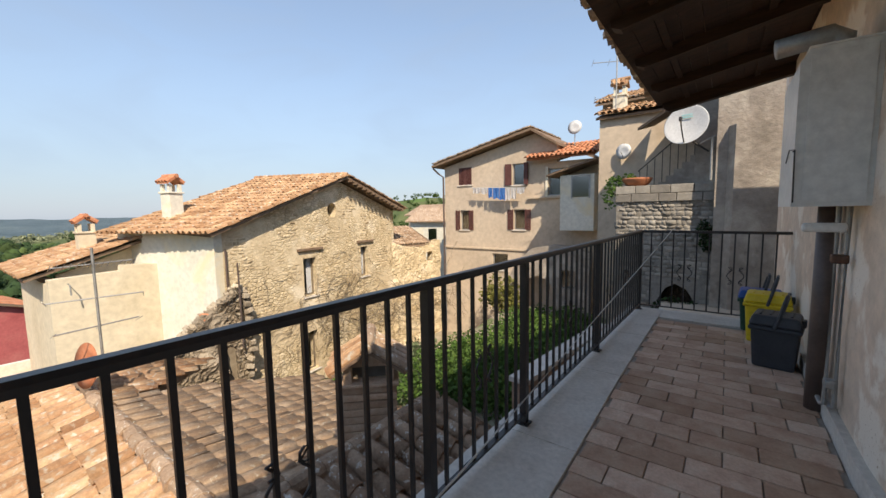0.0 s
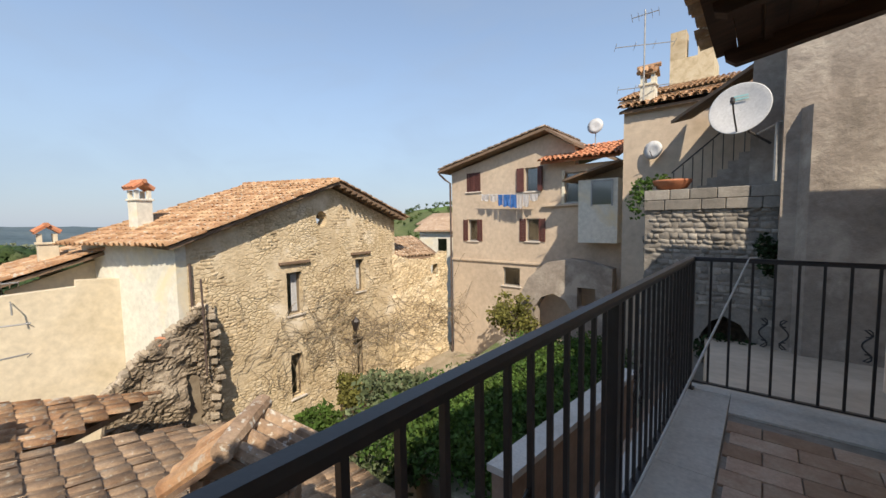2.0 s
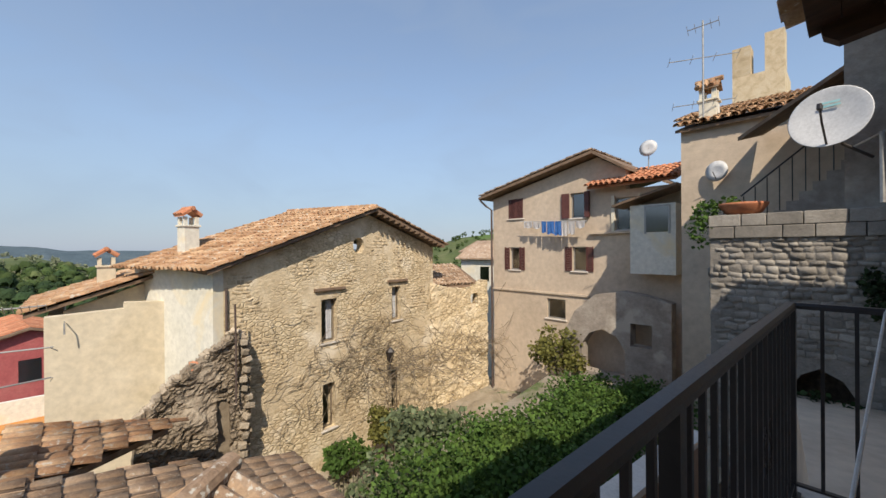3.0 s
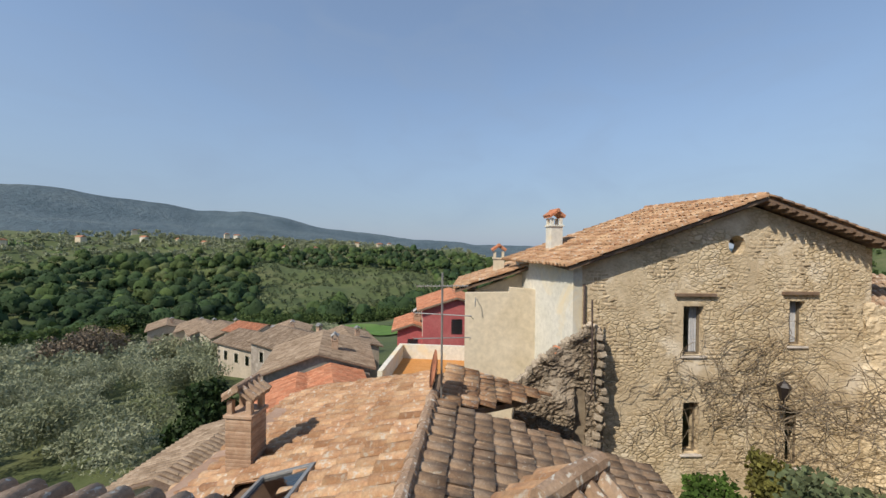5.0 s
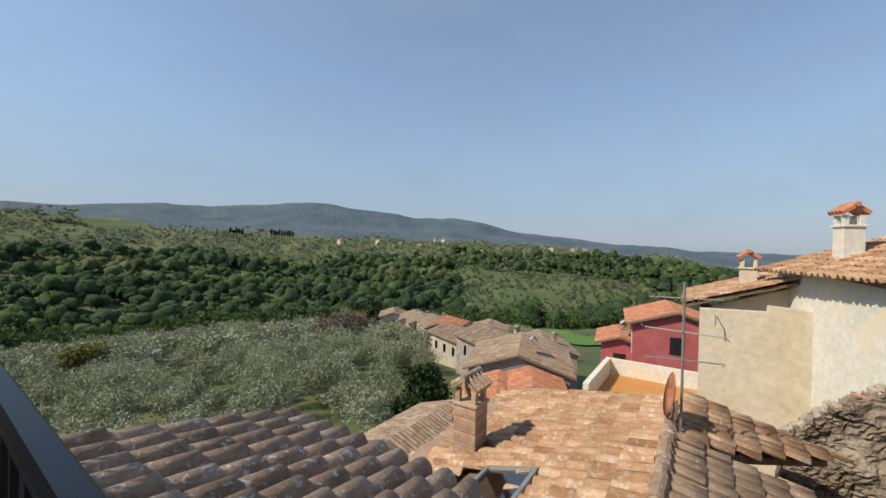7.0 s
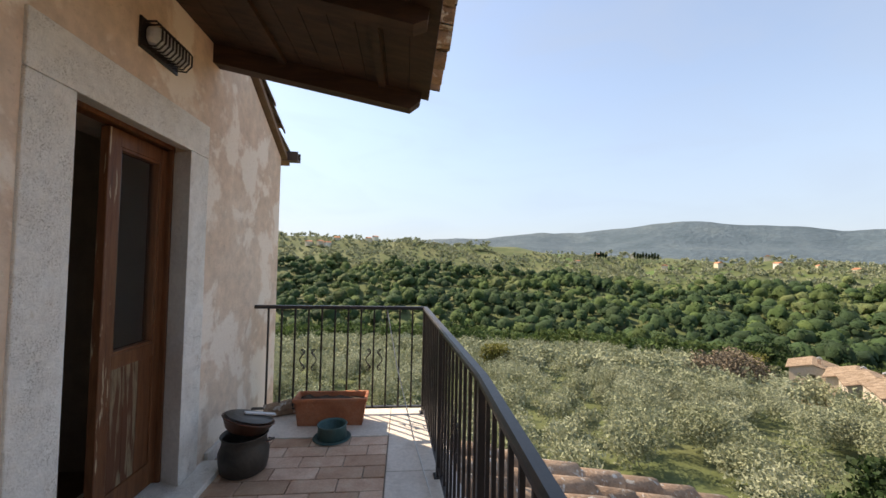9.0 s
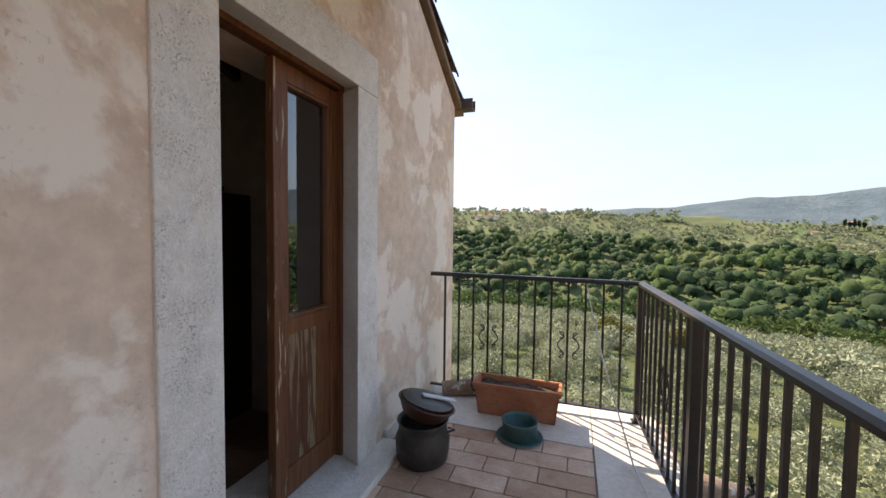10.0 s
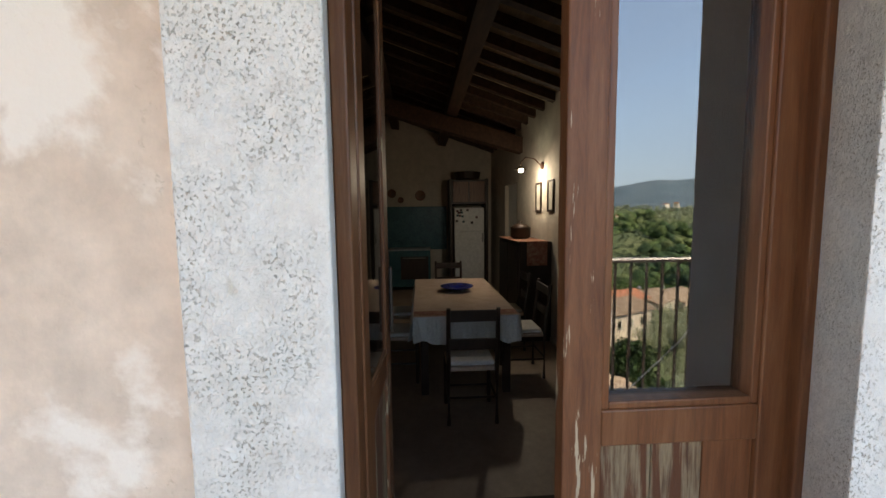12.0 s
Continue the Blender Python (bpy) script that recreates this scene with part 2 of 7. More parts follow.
M_WHITEPL = material("white_plaster", ((0.68, 0.66, 0.56), (0.76, 0.74, 0.65), (0.8, 0.77, 0.68)), 0.7, 0.92, 0.25, 15, 0.01, patch=((0.74, 0.64, 0.44), 0.5, 0.5, 0.65))
M_REDPL = material("red_plaster", ((0.42, 0.1, 0.1), (0.5, 0.13, 0.13), (0.54, 0.17, 0.16)), 1, 0.9, 0.2, 20)
M_ORANGEPL = material("orange_paving", ((0.5, 0.22, 0.06), (0.6, 0.27, 0.08), (0.62, 0.32, 0.12)), 1, 0.9, 0.2, 20)
M_VILLAGE = material("village_plaster", ((0.42, 0.36, 0.28), (0.52, 0.45, 0.36), (0.6, 0.53, 0.43)), 0.4, 0.93, 0.3, 12)
M_BROWNPL = material("brown_plaster", ((0.34, 0.22, 0.15), (0.42, 0.28, 0.2), (0.46, 0.33, 0.25)), 1.2, 0.92, 0.3, 25)
M_BRICK = material("buff_brick", ((0.42, 0.27, 0.18), (0.52, 0.36, 0.25), (0.58, 0.44, 0.33)), 6, 0.9, 0.5, 40, vary=0.25, hue=0.1)
M_METALWHITE = material("white_enamel", ((0.74, 0.74, 0.7), (0.8, 0.8, 0.77), (0.82, 0.82, 0.8)), 2, 0.4, 0.08, 60, 0.002, pits=((0.35, 0.22, 0.1), 14, 0.68, 0.74))
M_PIPE = material("brown_downpipe", ((0.09, 0.065, 0.055), (0.11, 0.08, 0.07), (0.14, 0.1, 0.085)), 5, 0.45, 0.1, 60)
M_GREYMETAL = material("galvanised_metal", ((0.3, 0.3, 0.29), (0.4, 0.4, 0.39), (0.46, 0.45, 0.43)), 8, 0.5, 0.1, 80, metal=0.6)
M_DISH = material("satellite_dish_paint", ((0.55, 0.56, 0.57), (0.6, 0.61, 0.62), (0.63, 0.64, 0.65)), 3, 0.5, 0.05, 60)
M_CYAN = material("faded_cyan_print", ((0.25, 0.5, 0.52), (0.3, 0.56, 0.58), (0.34, 0.58, 0.6)), 9, 0.6, 0, 20)
M_BINGREY = material("charcoal_plastic", ((0.035, 0.04, 0.05), (0.045, 0.05, 0.06), (0.055, 0.06, 0.07)), 6, 0.5, 0.1, 90)
M_BINYELLOW = material("yellow_plastic", ((0.75, 0.53, 0.02), (0.8, 0.58, 0.03), (0.8, 0.6, 0.05)), 5, 0.45, 0.05, 60)
M_BINBLUE = material("blue_plastic", ((0.01, 0.07, 0.3), (0.015, 0.09, 0.36), (0.02, 0.1, 0.4)), 5, 0.45, 0.05, 60)
M_BINGREEN = material("dark_green_plastic", ((0.015, 0.06, 0.045), (0.02, 0.08, 0.06), (0.025, 0.09, 0.07)), 5, 0.5, 0.05, 60)
M_TERRA = material("terracotta_pot", ((0.4, 0.14, 0.07), (0.48, 0.18, 0.09), (0.52, 0.24, 0.14)), 7, 0.8, 0.2, 60)
M_SOIL = material("dry_potting_soil", ((0.05, 0.035, 0.025), (0.09, 0.065, 0.045), (0.14, 0.1, 0.07)), 14, 0.95, 0.9, 40, 0.02)
M_COPPER = material("tarnished_copper", ((0.09, 0.045, 0.03), (0.16, 0.075, 0.05), (0.1, 0.1, 0.085)), 6, 0.5, 0.2, 50, 0.003, metal=0.75)
M_POTDARK = material("sooty_metal_pot", ((0.05, 0.045, 0.04), (0.075, 0.068, 0.06), (0.1, 0.09, 0.08)), 6, 0.5, 0.2, 50, 0.003, metal=0.55)
M_VERDI = material("verdigris_metal", ((0.04, 0.1, 0.1), (0.07, 0.15, 0.15), (0.1, 0.14, 0.12)), 9, 0.6, 0.2, 60, metal=0.4)
M_CORD = material("white_cord", ((0.6, 0.59, 0.56), (0.7, 0.69, 0.66), (0.72, 0.71, 0.68)), 30, 0.8, 0.2, 200)
M_SHUTTER = material("maroon_shutter_paint", ((0.09, 0.035, 0.03), (0.12, 0.045, 0.04), (0.15, 0.06, 0.05)), 4, 0.6, 0.2, 40)
# shade inside openings, painted as a dark base colour
M_DARK = material("painted_dark_interior", ((0.1, 0.09, 0.08), (0.13, 0.12, 0.1), (0.15, 0.13, 0.11)), 2, 0.95, 0.1, 20)
M_CLOTHWHITE = material("white_laundry", ((0.72, 0.72, 0.74), (0.78, 0.78, 0.8), (0.8, 0.8, 0.82)), 5, 0.9, 0.2, 30)
M_CLOTHBLUE = material("blue_laundry", ((0.05, 0.2, 0.6), (0.08, 0.27, 0.7), (0.12, 0.32, 0.72)), 5, 0.9, 0.2, 30)
M_CURTAIN = material("pale_curtain", ((0.42, 0.43, 0.45), (0.52, 0.53, 0.55), (0.58, 0.59, 0.6)), 6, 0.9, 0.1, 30)
M_GROUND = material("valley_grass_and_soil", ((0.06, 0.09, 0.03), (0.1, 0.13, 0.045), (0.16, 0.17, 0.075)), 0.02, 0.95, 0.8, 0.4, 0.5, patch=((0.08, 0.14, 0.035), 0.012, 0.62, 0.66), grain=0.5)
M_MEADOW = material("bright_spring_meadow", ((0.07, 0.15, 0.025), (0.1, 0.2, 0.035), (0.14, 0.23, 0.05)), 0.06, 0.95, 0.5, 1.5, 0.2, grain=0.3)
# distance haze is painted into the mountains' blue-grey base colour
M_HILL = material("haze_tinted_mountain", ((0.07, 0.115, 0.14), (0.1, 0.15, 0.18), (0.13, 0.18, 0.2)), 0.004, 1.0, 1.0, 0.03, 20.0, grain=0.6)
M_EARTH = material("courtyard_earth", ((0.24, 0.2, 0.14), (0.33, 0.28, 0.21), (0.4, 0.36, 0.29)), 1.2, 0.95, 0.8, 12, 0.04, patch=((0.1, 0.14, 0.045), 0.6, 0.55, 0.65))
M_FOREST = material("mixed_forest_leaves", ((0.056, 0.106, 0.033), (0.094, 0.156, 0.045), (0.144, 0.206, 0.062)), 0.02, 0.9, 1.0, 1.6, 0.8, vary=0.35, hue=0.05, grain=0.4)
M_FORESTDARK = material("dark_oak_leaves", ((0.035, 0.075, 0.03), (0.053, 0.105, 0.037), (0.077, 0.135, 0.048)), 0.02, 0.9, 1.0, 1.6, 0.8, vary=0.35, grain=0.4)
M_FORESTPALE = material("pale_forest_leaves", ((0.127, 0.172, 0.069), (0.172, 0.224, 0.086), (0.23, 0.265, 0.103)), 0.02, 0.9, 1.0, 1.6, 0.8, vary=0.35, grain=0.4)
M_OLIVE = material("olive_leaves", ((0.25, 0.28, 0.16), (0.34, 0.37, 0.235), (0.41, 0.44, 0.3)), 0.12, 0.85, 0.2, 5, 0.05, vary=0.3)
# darker copy of the olive leaves, with shade put into its colour
M_OLIVEDARK = material("shade_painted_olive_leaves", ((0.117, 0.156, 0.072), (0.169, 0.215, 0.111), (0.234, 0.273, 0.156)), 0.8, 0.85, 0.2, 8, 0.03, vary=0.45)
M_LEAFDARK = material("dark_evergreen_leaves", ((0.018, 0.04, 0.01), (0.03, 0.065, 0.016), (0.05, 0.09, 0.02)), 0.8, 0.8, 0.2, 10, vary=0.5)
M_LEAFGREEN = material("bright_green_leaves", ((0.05, 0.11, 0.018), (0.085, 0.17, 0.03), (0.14, 0.22, 0.045)), 0.9, 0.8, 0.2, 10, vary=0.5)
M_LEAFYELLOW = material("yellow_green_leaves", ((0.14, 0.15, 0.03), (0.2, 0.2, 0.05), (0.26, 0.24, 0.07)), 0.9, 0.8, 0.2, 10, vary=0.5)
M_TWIG = material("grey_brown_twigs", ((0.17, 0.13, 0.09), (0.25, 0.2, 0.14), (0.31, 0.26, 0.19)), 3, 0.9, 0.3, 30, vary=0.3)
M_BARK = material("bark", ((0.07, 0.055, 0.04), (0.1, 0.08, 0.06), (0.14, 0.11, 0.085)), 6, 0.95, 0.7, 20, 0.02)
M_ROOMWALL = material("room_wall_paint", ((0.5, 0.45, 0.37), (0.56, 0.5, 0.42), (0.6, 0.54, 0.45)), 0.8, 0.9, 0.15, 30)
M_ROOMFLOOR = material("room_floor_tile", ((0.24, 0.17, 0.12), (0.32, 0.23, 0.17), (0.37, 0.28, 0.2)), 2, 0.5, 0.15, 30)
M_ROOMCEIL = material("tan_ceiling_boards", ((0.36, 0.28, 0.18), (0.46, 0.37, 0.25), (0.52, 0.43, 0.31)), 2, 0.9, 0.3, 30, stretch=(0.4, 4, 4))
M_WALNUT = material("dark_walnut", ((0.02, 0.011, 0.007), (0.035, 0.018, 0.011), (0.05, 0.027, 0.017)), 6, 0.45, 0.15, 40, stretch=(1, 1, 0.3))
M_CLOTH = material("beige_pink_tablecloth", ((0.48, 0.36, 0.28), (0.55, 0.42, 0.33), (0.6, 0.47, 0.38)), 6, 0.9, 0.2, 80)
M_CLOTHPALE = material("pale_tablecloth_border", ((0.7, 0.69, 0.67), (0.76, 0.75, 0.73), (0.79, 0.78, 0.76)), 6, 0.9, 0.2, 80)
M_CLOTHRED = material("red_woven_band", ((0.22, 0.08, 0.05), (0.34, 0.15, 0.1), (0.44, 0.28, 0.2)), 20, 0.9, 0.2, 80)
M_TEAL = material("teal_wall_tile", ((0.02, 0.07, 0.08), (0.03, 0.1, 0.11), (0.04, 0.12, 0.13)), 5, 0.3, 0.05, 30)
M_BLUEGLASS = material("cobalt_ceramic", ((0.02, 0.03, 0.2), (0.03, 0.04, 0.28), (0.04, 0.05, 0.3)), 8, 0.2, 0, 20)
M_PAPER = material("print_paper", ((0.42, 0.4, 0.33), (0.5, 0.47, 0.39), (0.55, 0.52, 0.44)), 12, 0.9, 0, 30)
for leaf_mat in (M_FOREST, M_FORESTDARK, M_FORESTPALE, M_OLIVE, M_OLIVEDARK, M_LEAFDARK, M_LEAFGREEN, M_LEAFYELLOW):
    leaf_nt = leaf_mat.node_tree
    leaf_bsdf = leaf_nt.nodes["Principled BSDF"]
    through_leaf, both = leaf_nt.nodes.new("ShaderNodeBsdfTranslucent"), leaf_nt.nodes.new("ShaderNodeMixShader")
    both.inputs[0].default_value = 0.25
    leaf_nt.links.new(leaf_bsdf.inputs["Base Color"].links[0].from_socket, through_leaf.inputs[0])
    leaf_nt.links.new(leaf_bsdf.outputs[0], both.inputs[1])
    leaf_nt.links.new(through_leaf.outputs[0], both.inputs[2])
    leaf_nt.links.new(both.outputs[0], leaf_nt.nodes["Material Output"].inputs[0])
M_GLASS = glass("door_glass")
M_FARGLASS = glass("window_glass", (0.6, 0.63, 0.64), 0.08)
M_BULB = bpy.data.materials.new("lit_bulb")
M_BULB.use_nodes = True
M_BULB.node_tree.nodes["Principled BSDF"].inputs["Emission Color"].default_value = (1, 0.93, 0.8, 1)
M_BULB.node_tree.nodes["Principled BSDF"].inputs["Emission Strength"].default_value = 40


# ---- mesh helpers ----
def V(*a):
    return Vector(a)


def add_box(bm, x0, y0, z0, x1, y1, z1, bevel=0.0, m=None):
    mat = Matrix.Translation(((x0 + x1) / 2, (y0 + y1) / 2, (z0 + z1) / 2)) @ Matrix.Diagonal((x1 - x0, y1 - y0, z1 - z0, 1))
    if m:
        mat = m @ mat
    r = bmesh.ops.create_cube(bm, size=1, matrix=mat)
    if bevel:
        es = list({e for v in r["verts"] for e in v.link_edges})
        bmesh.ops.bevel(bm, geom=es, offset=bevel, segments=2, affect="EDGES", profile=0.5)
    return bm


def boxm(x0, y0, z0, x1, y1, z1, bevel=0.0, m=None):
    return add_box(bmesh.new(), x0, y0, z0, x1, y1, z1, bevel, m)


def add_prism(bm, pts, vec):
    a = [bm.verts.new(p) for p in pts]
    b = [bm.verts.new(Vector(p) + Vector(vec)) for p in pts]
    bm.faces.new(a)
    bm.faces.new(b[::-1])
    for k in range(len(a)):
        bm.faces.new((a[k], b[k], b[(k + 1) % len(a)], a[(k + 1) % len(a)]))
    bmesh.ops.recalc_face_normals(bm, faces=bm.faces)
    return bm


def add_tube(bm, pts, r, seg=8, cap=True):
    """A round bar through the points."""
    pts = [Vector(p) for p in pts]
    rings = []
    for k, p in enumerate(pts):
        d = (pts[min(k + 1, len(pts) - 1)] - pts[max(k - 1, 0)]).normalized()
        a = d.orthogonal().normalized() if abs(d.z) < 0.9 else d.cross(V(1, 0, 0)).normalized()
        b = d.cross(a)
        rad = r[k] if isinstance(r, (list, tuple)) else r
        rings.append([bm.verts.new(p + a * (rad * math.cos(t)) + b * (rad * math.sin(t))) for t in (2 * math.pi * i / seg for i in range(seg))])
    for q, w in zip(rings, rings[1:]):
        off = min(range(seg), key=lambda s: (q[0].co - w[s].co).length)
        for i in range(seg):
            bm.faces.new((q[i], q[(i + 1) % seg], w[(i + 1 + off) % seg], w[(i + off) % seg]))
    if cap:
        bm.faces.new(rings[0][::-1])
        bm.faces.new(rings[-1])
    bmesh.ops.recalc_face_normals(bm, faces=bm.faces)
    return bm


def tube(pts, r, seg=8):
    return add_tube(bmesh.new(), pts, r, seg)


def lathe(profile, seg=24, m=None):
    """profile: (radius, height) pairs."""
    bm = bmesh.new()
    rings = [[bm.verts.new((r * math.cos(2 * math.pi * i / seg), r * math.sin(2 * math.pi * i / seg), z)) for i in range(seg)] for r, z in profile]
    for q, w in zip(rings, rings[1:]):
        for i in range(seg):
            bm.faces.new((q[i], q[(i + 1) % seg], w[(i + 1) % seg], w[i]))
    bm.faces.new(rings[0][::-1])
    if profile[-1][0] > 0.001:
        bm.faces.new(rings[-1])
    if m:
        bmesh.ops.transform(bm, matrix=m, verts=bm.verts)
    return bm


from mathutils.geometry import tessellate_polygon


def holed_wall(outer, holes, o, u, n, thick):
    """A wall with openings. outer, holes: (along, height) loops; o origin, u along, n outward."""
    bm = bmesh.new()
    o, u, n = Vector(o), Vector(u).normalized(), Vector(n).normalized()
    loops = [outer] + holes
    flat = [p for l in loops for p in l]
    tris = tessellate_polygon([[Vector((a, b, 0)) for a, b in l] for l in loops])
    fr = [bm.verts.new(o + u * a + V(0, 0, b)) for a, b in flat]
    bk = [bm.verts.new(o + u * a + V(0, 0, b) - n * thick) for a, b in flat]
    for t in tris:
        bm.faces.new([fr[k] for k in t])
        bm.faces.new([bk[k] for k in reversed(t)])
    s = 0
    for l in loops:
        k = len(l)
        for i in range(k):
            bm.faces.new((fr[s + i], fr[s + (i + 1) % k], bk[s + (i + 1) % k], bk[s + i]))
        s += k
    bmesh.ops.recalc_face_normals(bm, faces=bm.faces)
    return bm


def rect(a0, b0, a1, b1):
    return [(a0, b0), (a1, b0), (a1, b1), (a0, b1)]


def finish(bm, name, mat, smooth=False):
    me = bpy.data.meshes.new(name)
    bm.to_mesh(me)
    bm.free()
    me.materials.append(mat)
    if smooth:
        me.polygons.foreach_set("use_smooth", [True] * len(me.polygons))
    return me


def part(name, bm, mat, parent=None, label="", smooth=False):
    me = bm if isinstance(bm, bpy.types.Mesh) else finish(bm, name, mat, smooth)
    ob = new(name, me)
    if parent is not None:
        ob.parent = parent
    return tagged(ob, label)


def thing(name, label, category, group="", m=None):
    ob = new(name)
    if m is not None:
        ob.matrix_basis = m
    return tagged(ob, label, category, group)


def single(name, bm, mat, label, category, group="", smooth=False):
    return tagged(part(name, bm, mat, None, "", smooth), label, category, group)


def structure(name, bm, mat, label=""):
    return tagged(part(name, bm, mat), label, "", "", "structure")


def from_arrays(name, verts, faces, mat):
    me = bpy.data.meshes.new(name)
    verts, faces = np.asarray(verts, dtype=np.float32), np.asarray(faces, dtype=np.int32)
    k = faces.shape[1]
    me.vertices.add(len(verts))
    me.vertices.foreach_set("co", verts.ravel())
    me.loops.add(faces.size)
    me.loops.foreach_set("vertex_index", faces.ravel())
    me.polygons.add(len(faces))
    me.polygons.foreach_set("loop_start", np.arange(0, faces.size, k, dtype=np.int32))
    me.materials.append(mat)
    me.update(calc_edges=True)
    return me


RNG = np.random.default_rng(7)


# ---- barrel tiles ----
def tile_shape(length, r0, r1, up, seg=6, thick=0.014):
    """A half-round tile along +Y (downhill), opening down (up=1) or up (up=-1)."""
    vs, fs = [], []
    for r_off in (0, -thick):
        for y, r in ((0, r0), (length, r1)):
            for i in range(seg + 1):
                a = math.pi * i / seg
                rr = r + r_off
                vs.append((-rr * math.cos(a), y, up * rr * math.sin(a) * (1.0 if up > 0 else 0.6)))
    k = seg + 1
    for i in range(seg):
        fs.append((i, i + 1, k + i + 1, k + i))
        fs.append((2 * k + i, 3 * k + i, 3 * k + i + 1, 2 * k + i + 1))
        fs.append((k + i, k + i + 1, 3 * k + i + 1, 3 * k + i))
    return np.array(vs), np.array(fs)


COVER, CHANNEL = tile_shape(0.42, 0.07, 0.092, 1), tile_shape(0.42, 0.095, 0.08, -1)


def tile_roof(parent, o, u, v, nu, nv, mat, near=0, du=0.21, dv=0.35, inside=None, channels=True, big=1.0, flat=1.0, lift_end=0.04):
    """Rows of barrel tiles from o, nu rows along u and nv courses down v; near: the first so many tiles are parts of their own."""
    o, u, v = Vector(o), Vector(u).normalized(), Vector(v).normalized()
    n = u.cross(v)
    if n.z < 0:
        n = -n
    scale = np.array([big, dv / 0.35, big * flat])
    kinds = [((COVER[0] * scale, COVER[1]), 0.045 * big, 0.0)] + ([((CHANNEL[0] * scale, CHANNEL[1]), 0.07 * big, 0.5)] if channels else [])
    meshes = [from_arrays("roof_tile", c[0], c[1], mat) for c, *_ in kinds] if near else []
    made, av, af, base = 0, [], [], 0
    for j in range(nv):
        for i in range(nu):
            for k, ((sv, sf), lift, half) in enumerate(kinds):
                p = o + u * ((i + half) * du + RNG.normal(0, 0.008)) + v * (j * dv + RNG.normal(0, 0.012))
                if inside and not inside(p):
                    continue
                yaw, tip = RNG.normal(0, 0.025), lift_end + RNG.normal(0, 0.012)
                y = (v * math.cos(yaw) + u * math.sin(yaw)).normalized()
                y = (y + n * tip).normalized()
                x = y.cross(n).normalized()
                z = x.cross(y)
                p = p + n * (lift + RNG.normal(0, 0.006))
                m = Matrix(((x.x, y.x, z.x, p.x), (x.y, y.y, z.y, p.y), (x.z, y.z, z.z, p.z), (0, 0, 0, 1)))
                if made < near:
                    ob = part("roof_tile", meshes[k], mat, parent)
                    ob.matrix_local = parent.matrix_world.inverted() @ m if parent.type != "EMPTY" else m
                    made += 1
                else:
                    a = np.array(m)
                    av.append(sv @ a[:3, :3].T + a[:3, 3])
                    af.append(sf + base)
                    base += len(sv)
    if av:
        rest = part("roof_tiles", from_arrays("roof_tiles", np.concatenate(av), np.concatenate(af), mat), mat, parent)
        rest["kind"] = "stuff"


def stone_shape(seed):
    r = np.random.default_rng(seed)
    b = np.array([(-.5, -.5), (.5, -.5), (.5, .5), (-.5, .5)])
    ins = b * np.array([0.7, 0.62]) + r.normal(0, 0.07, (4, 2))
    out = b + r.normal(0, 0.08, (4, 2))
    vs = np.array([(x, 0.0, z) for x, z in out] + [(x, 1.0 + r.normal(0, 0.15), z) for x, z in ins])
    fs = np.array([(4, 5, 6, 7)] + [(i, (i + 1) % 4, 4 + (i + 1) % 4, 4 + i) for i in range(4)])
    return vs, fs


STONES = [stone_shape(k) for k in range(8)]


def stones_on(parent, o, u, n, a0, a1, b0, b1, w, h, mat, keep, near=120, proud=0.03, name="stone", gap=0.02):
    """Courses of stones on a wall face: u along, n outward; keep(a, b) says where a stone may sit."""
    o, u, n = Vector(o), Vector(u).normalized(), Vector(n).normalized()
    ms = [from_arrays(name, a, b, mat) for a, b in STONES]
    made, av, af, base, b = 0, [], [], 0, b0
    while b < b1:
        hh = h * RNG.uniform(0.7, 1.35)
        a = a0 + RNG.uniform(-w, 0)
        while a < a1:
            ww = w * RNG.uniform(0.55, 1.5)
            ca, cb = a + ww / 2, b + hh / 2
            a += ww
            if ca < a0 + ww / 2 or ca > a1 - ww / 2 or not keep(ca, cb, ww / 2, hh / 2):
                continue
            k = int(RNG.integers(0, 8))
            roll = RNG.normal(0, 0.16)
            x, y = (u * math.cos(roll) + V(0, 0, math.sin(roll))) * (ww - gap), n * (proud * RNG.uniform(0.4, 1.6))
            z = (V(0, 0, math.cos(roll)) - u * math.sin(roll)) * (hh * RNG.uniform(0.75, 1.15) - gap)
            p = o + u * ca + V(0, 0, cb)
            m = Matrix(((x.x, y.x, z.x, p.x), (x.y, y.y, z.y, p.y), (x.z, y.z, z.z, p.z), (0, 0, 0, 1)))
            if made < near:
                ob = part(name, ms[k], mat, parent)
                ob.matrix_local = m
                made += 1
            else:
                arr = np.array(m)
                av.append(STONES[k][0] @ arr[:3, :3].T + arr[:3, 3])
                af.append(STONES[k][1] + base)
                base += 8
        b += hh
    if av:
        rest = part(name + "_rest", from_arrays(name + "_rest", np.concatenate(av), np.concatenate(af), mat), mat, parent)
        rest["kind"] = "stuff"


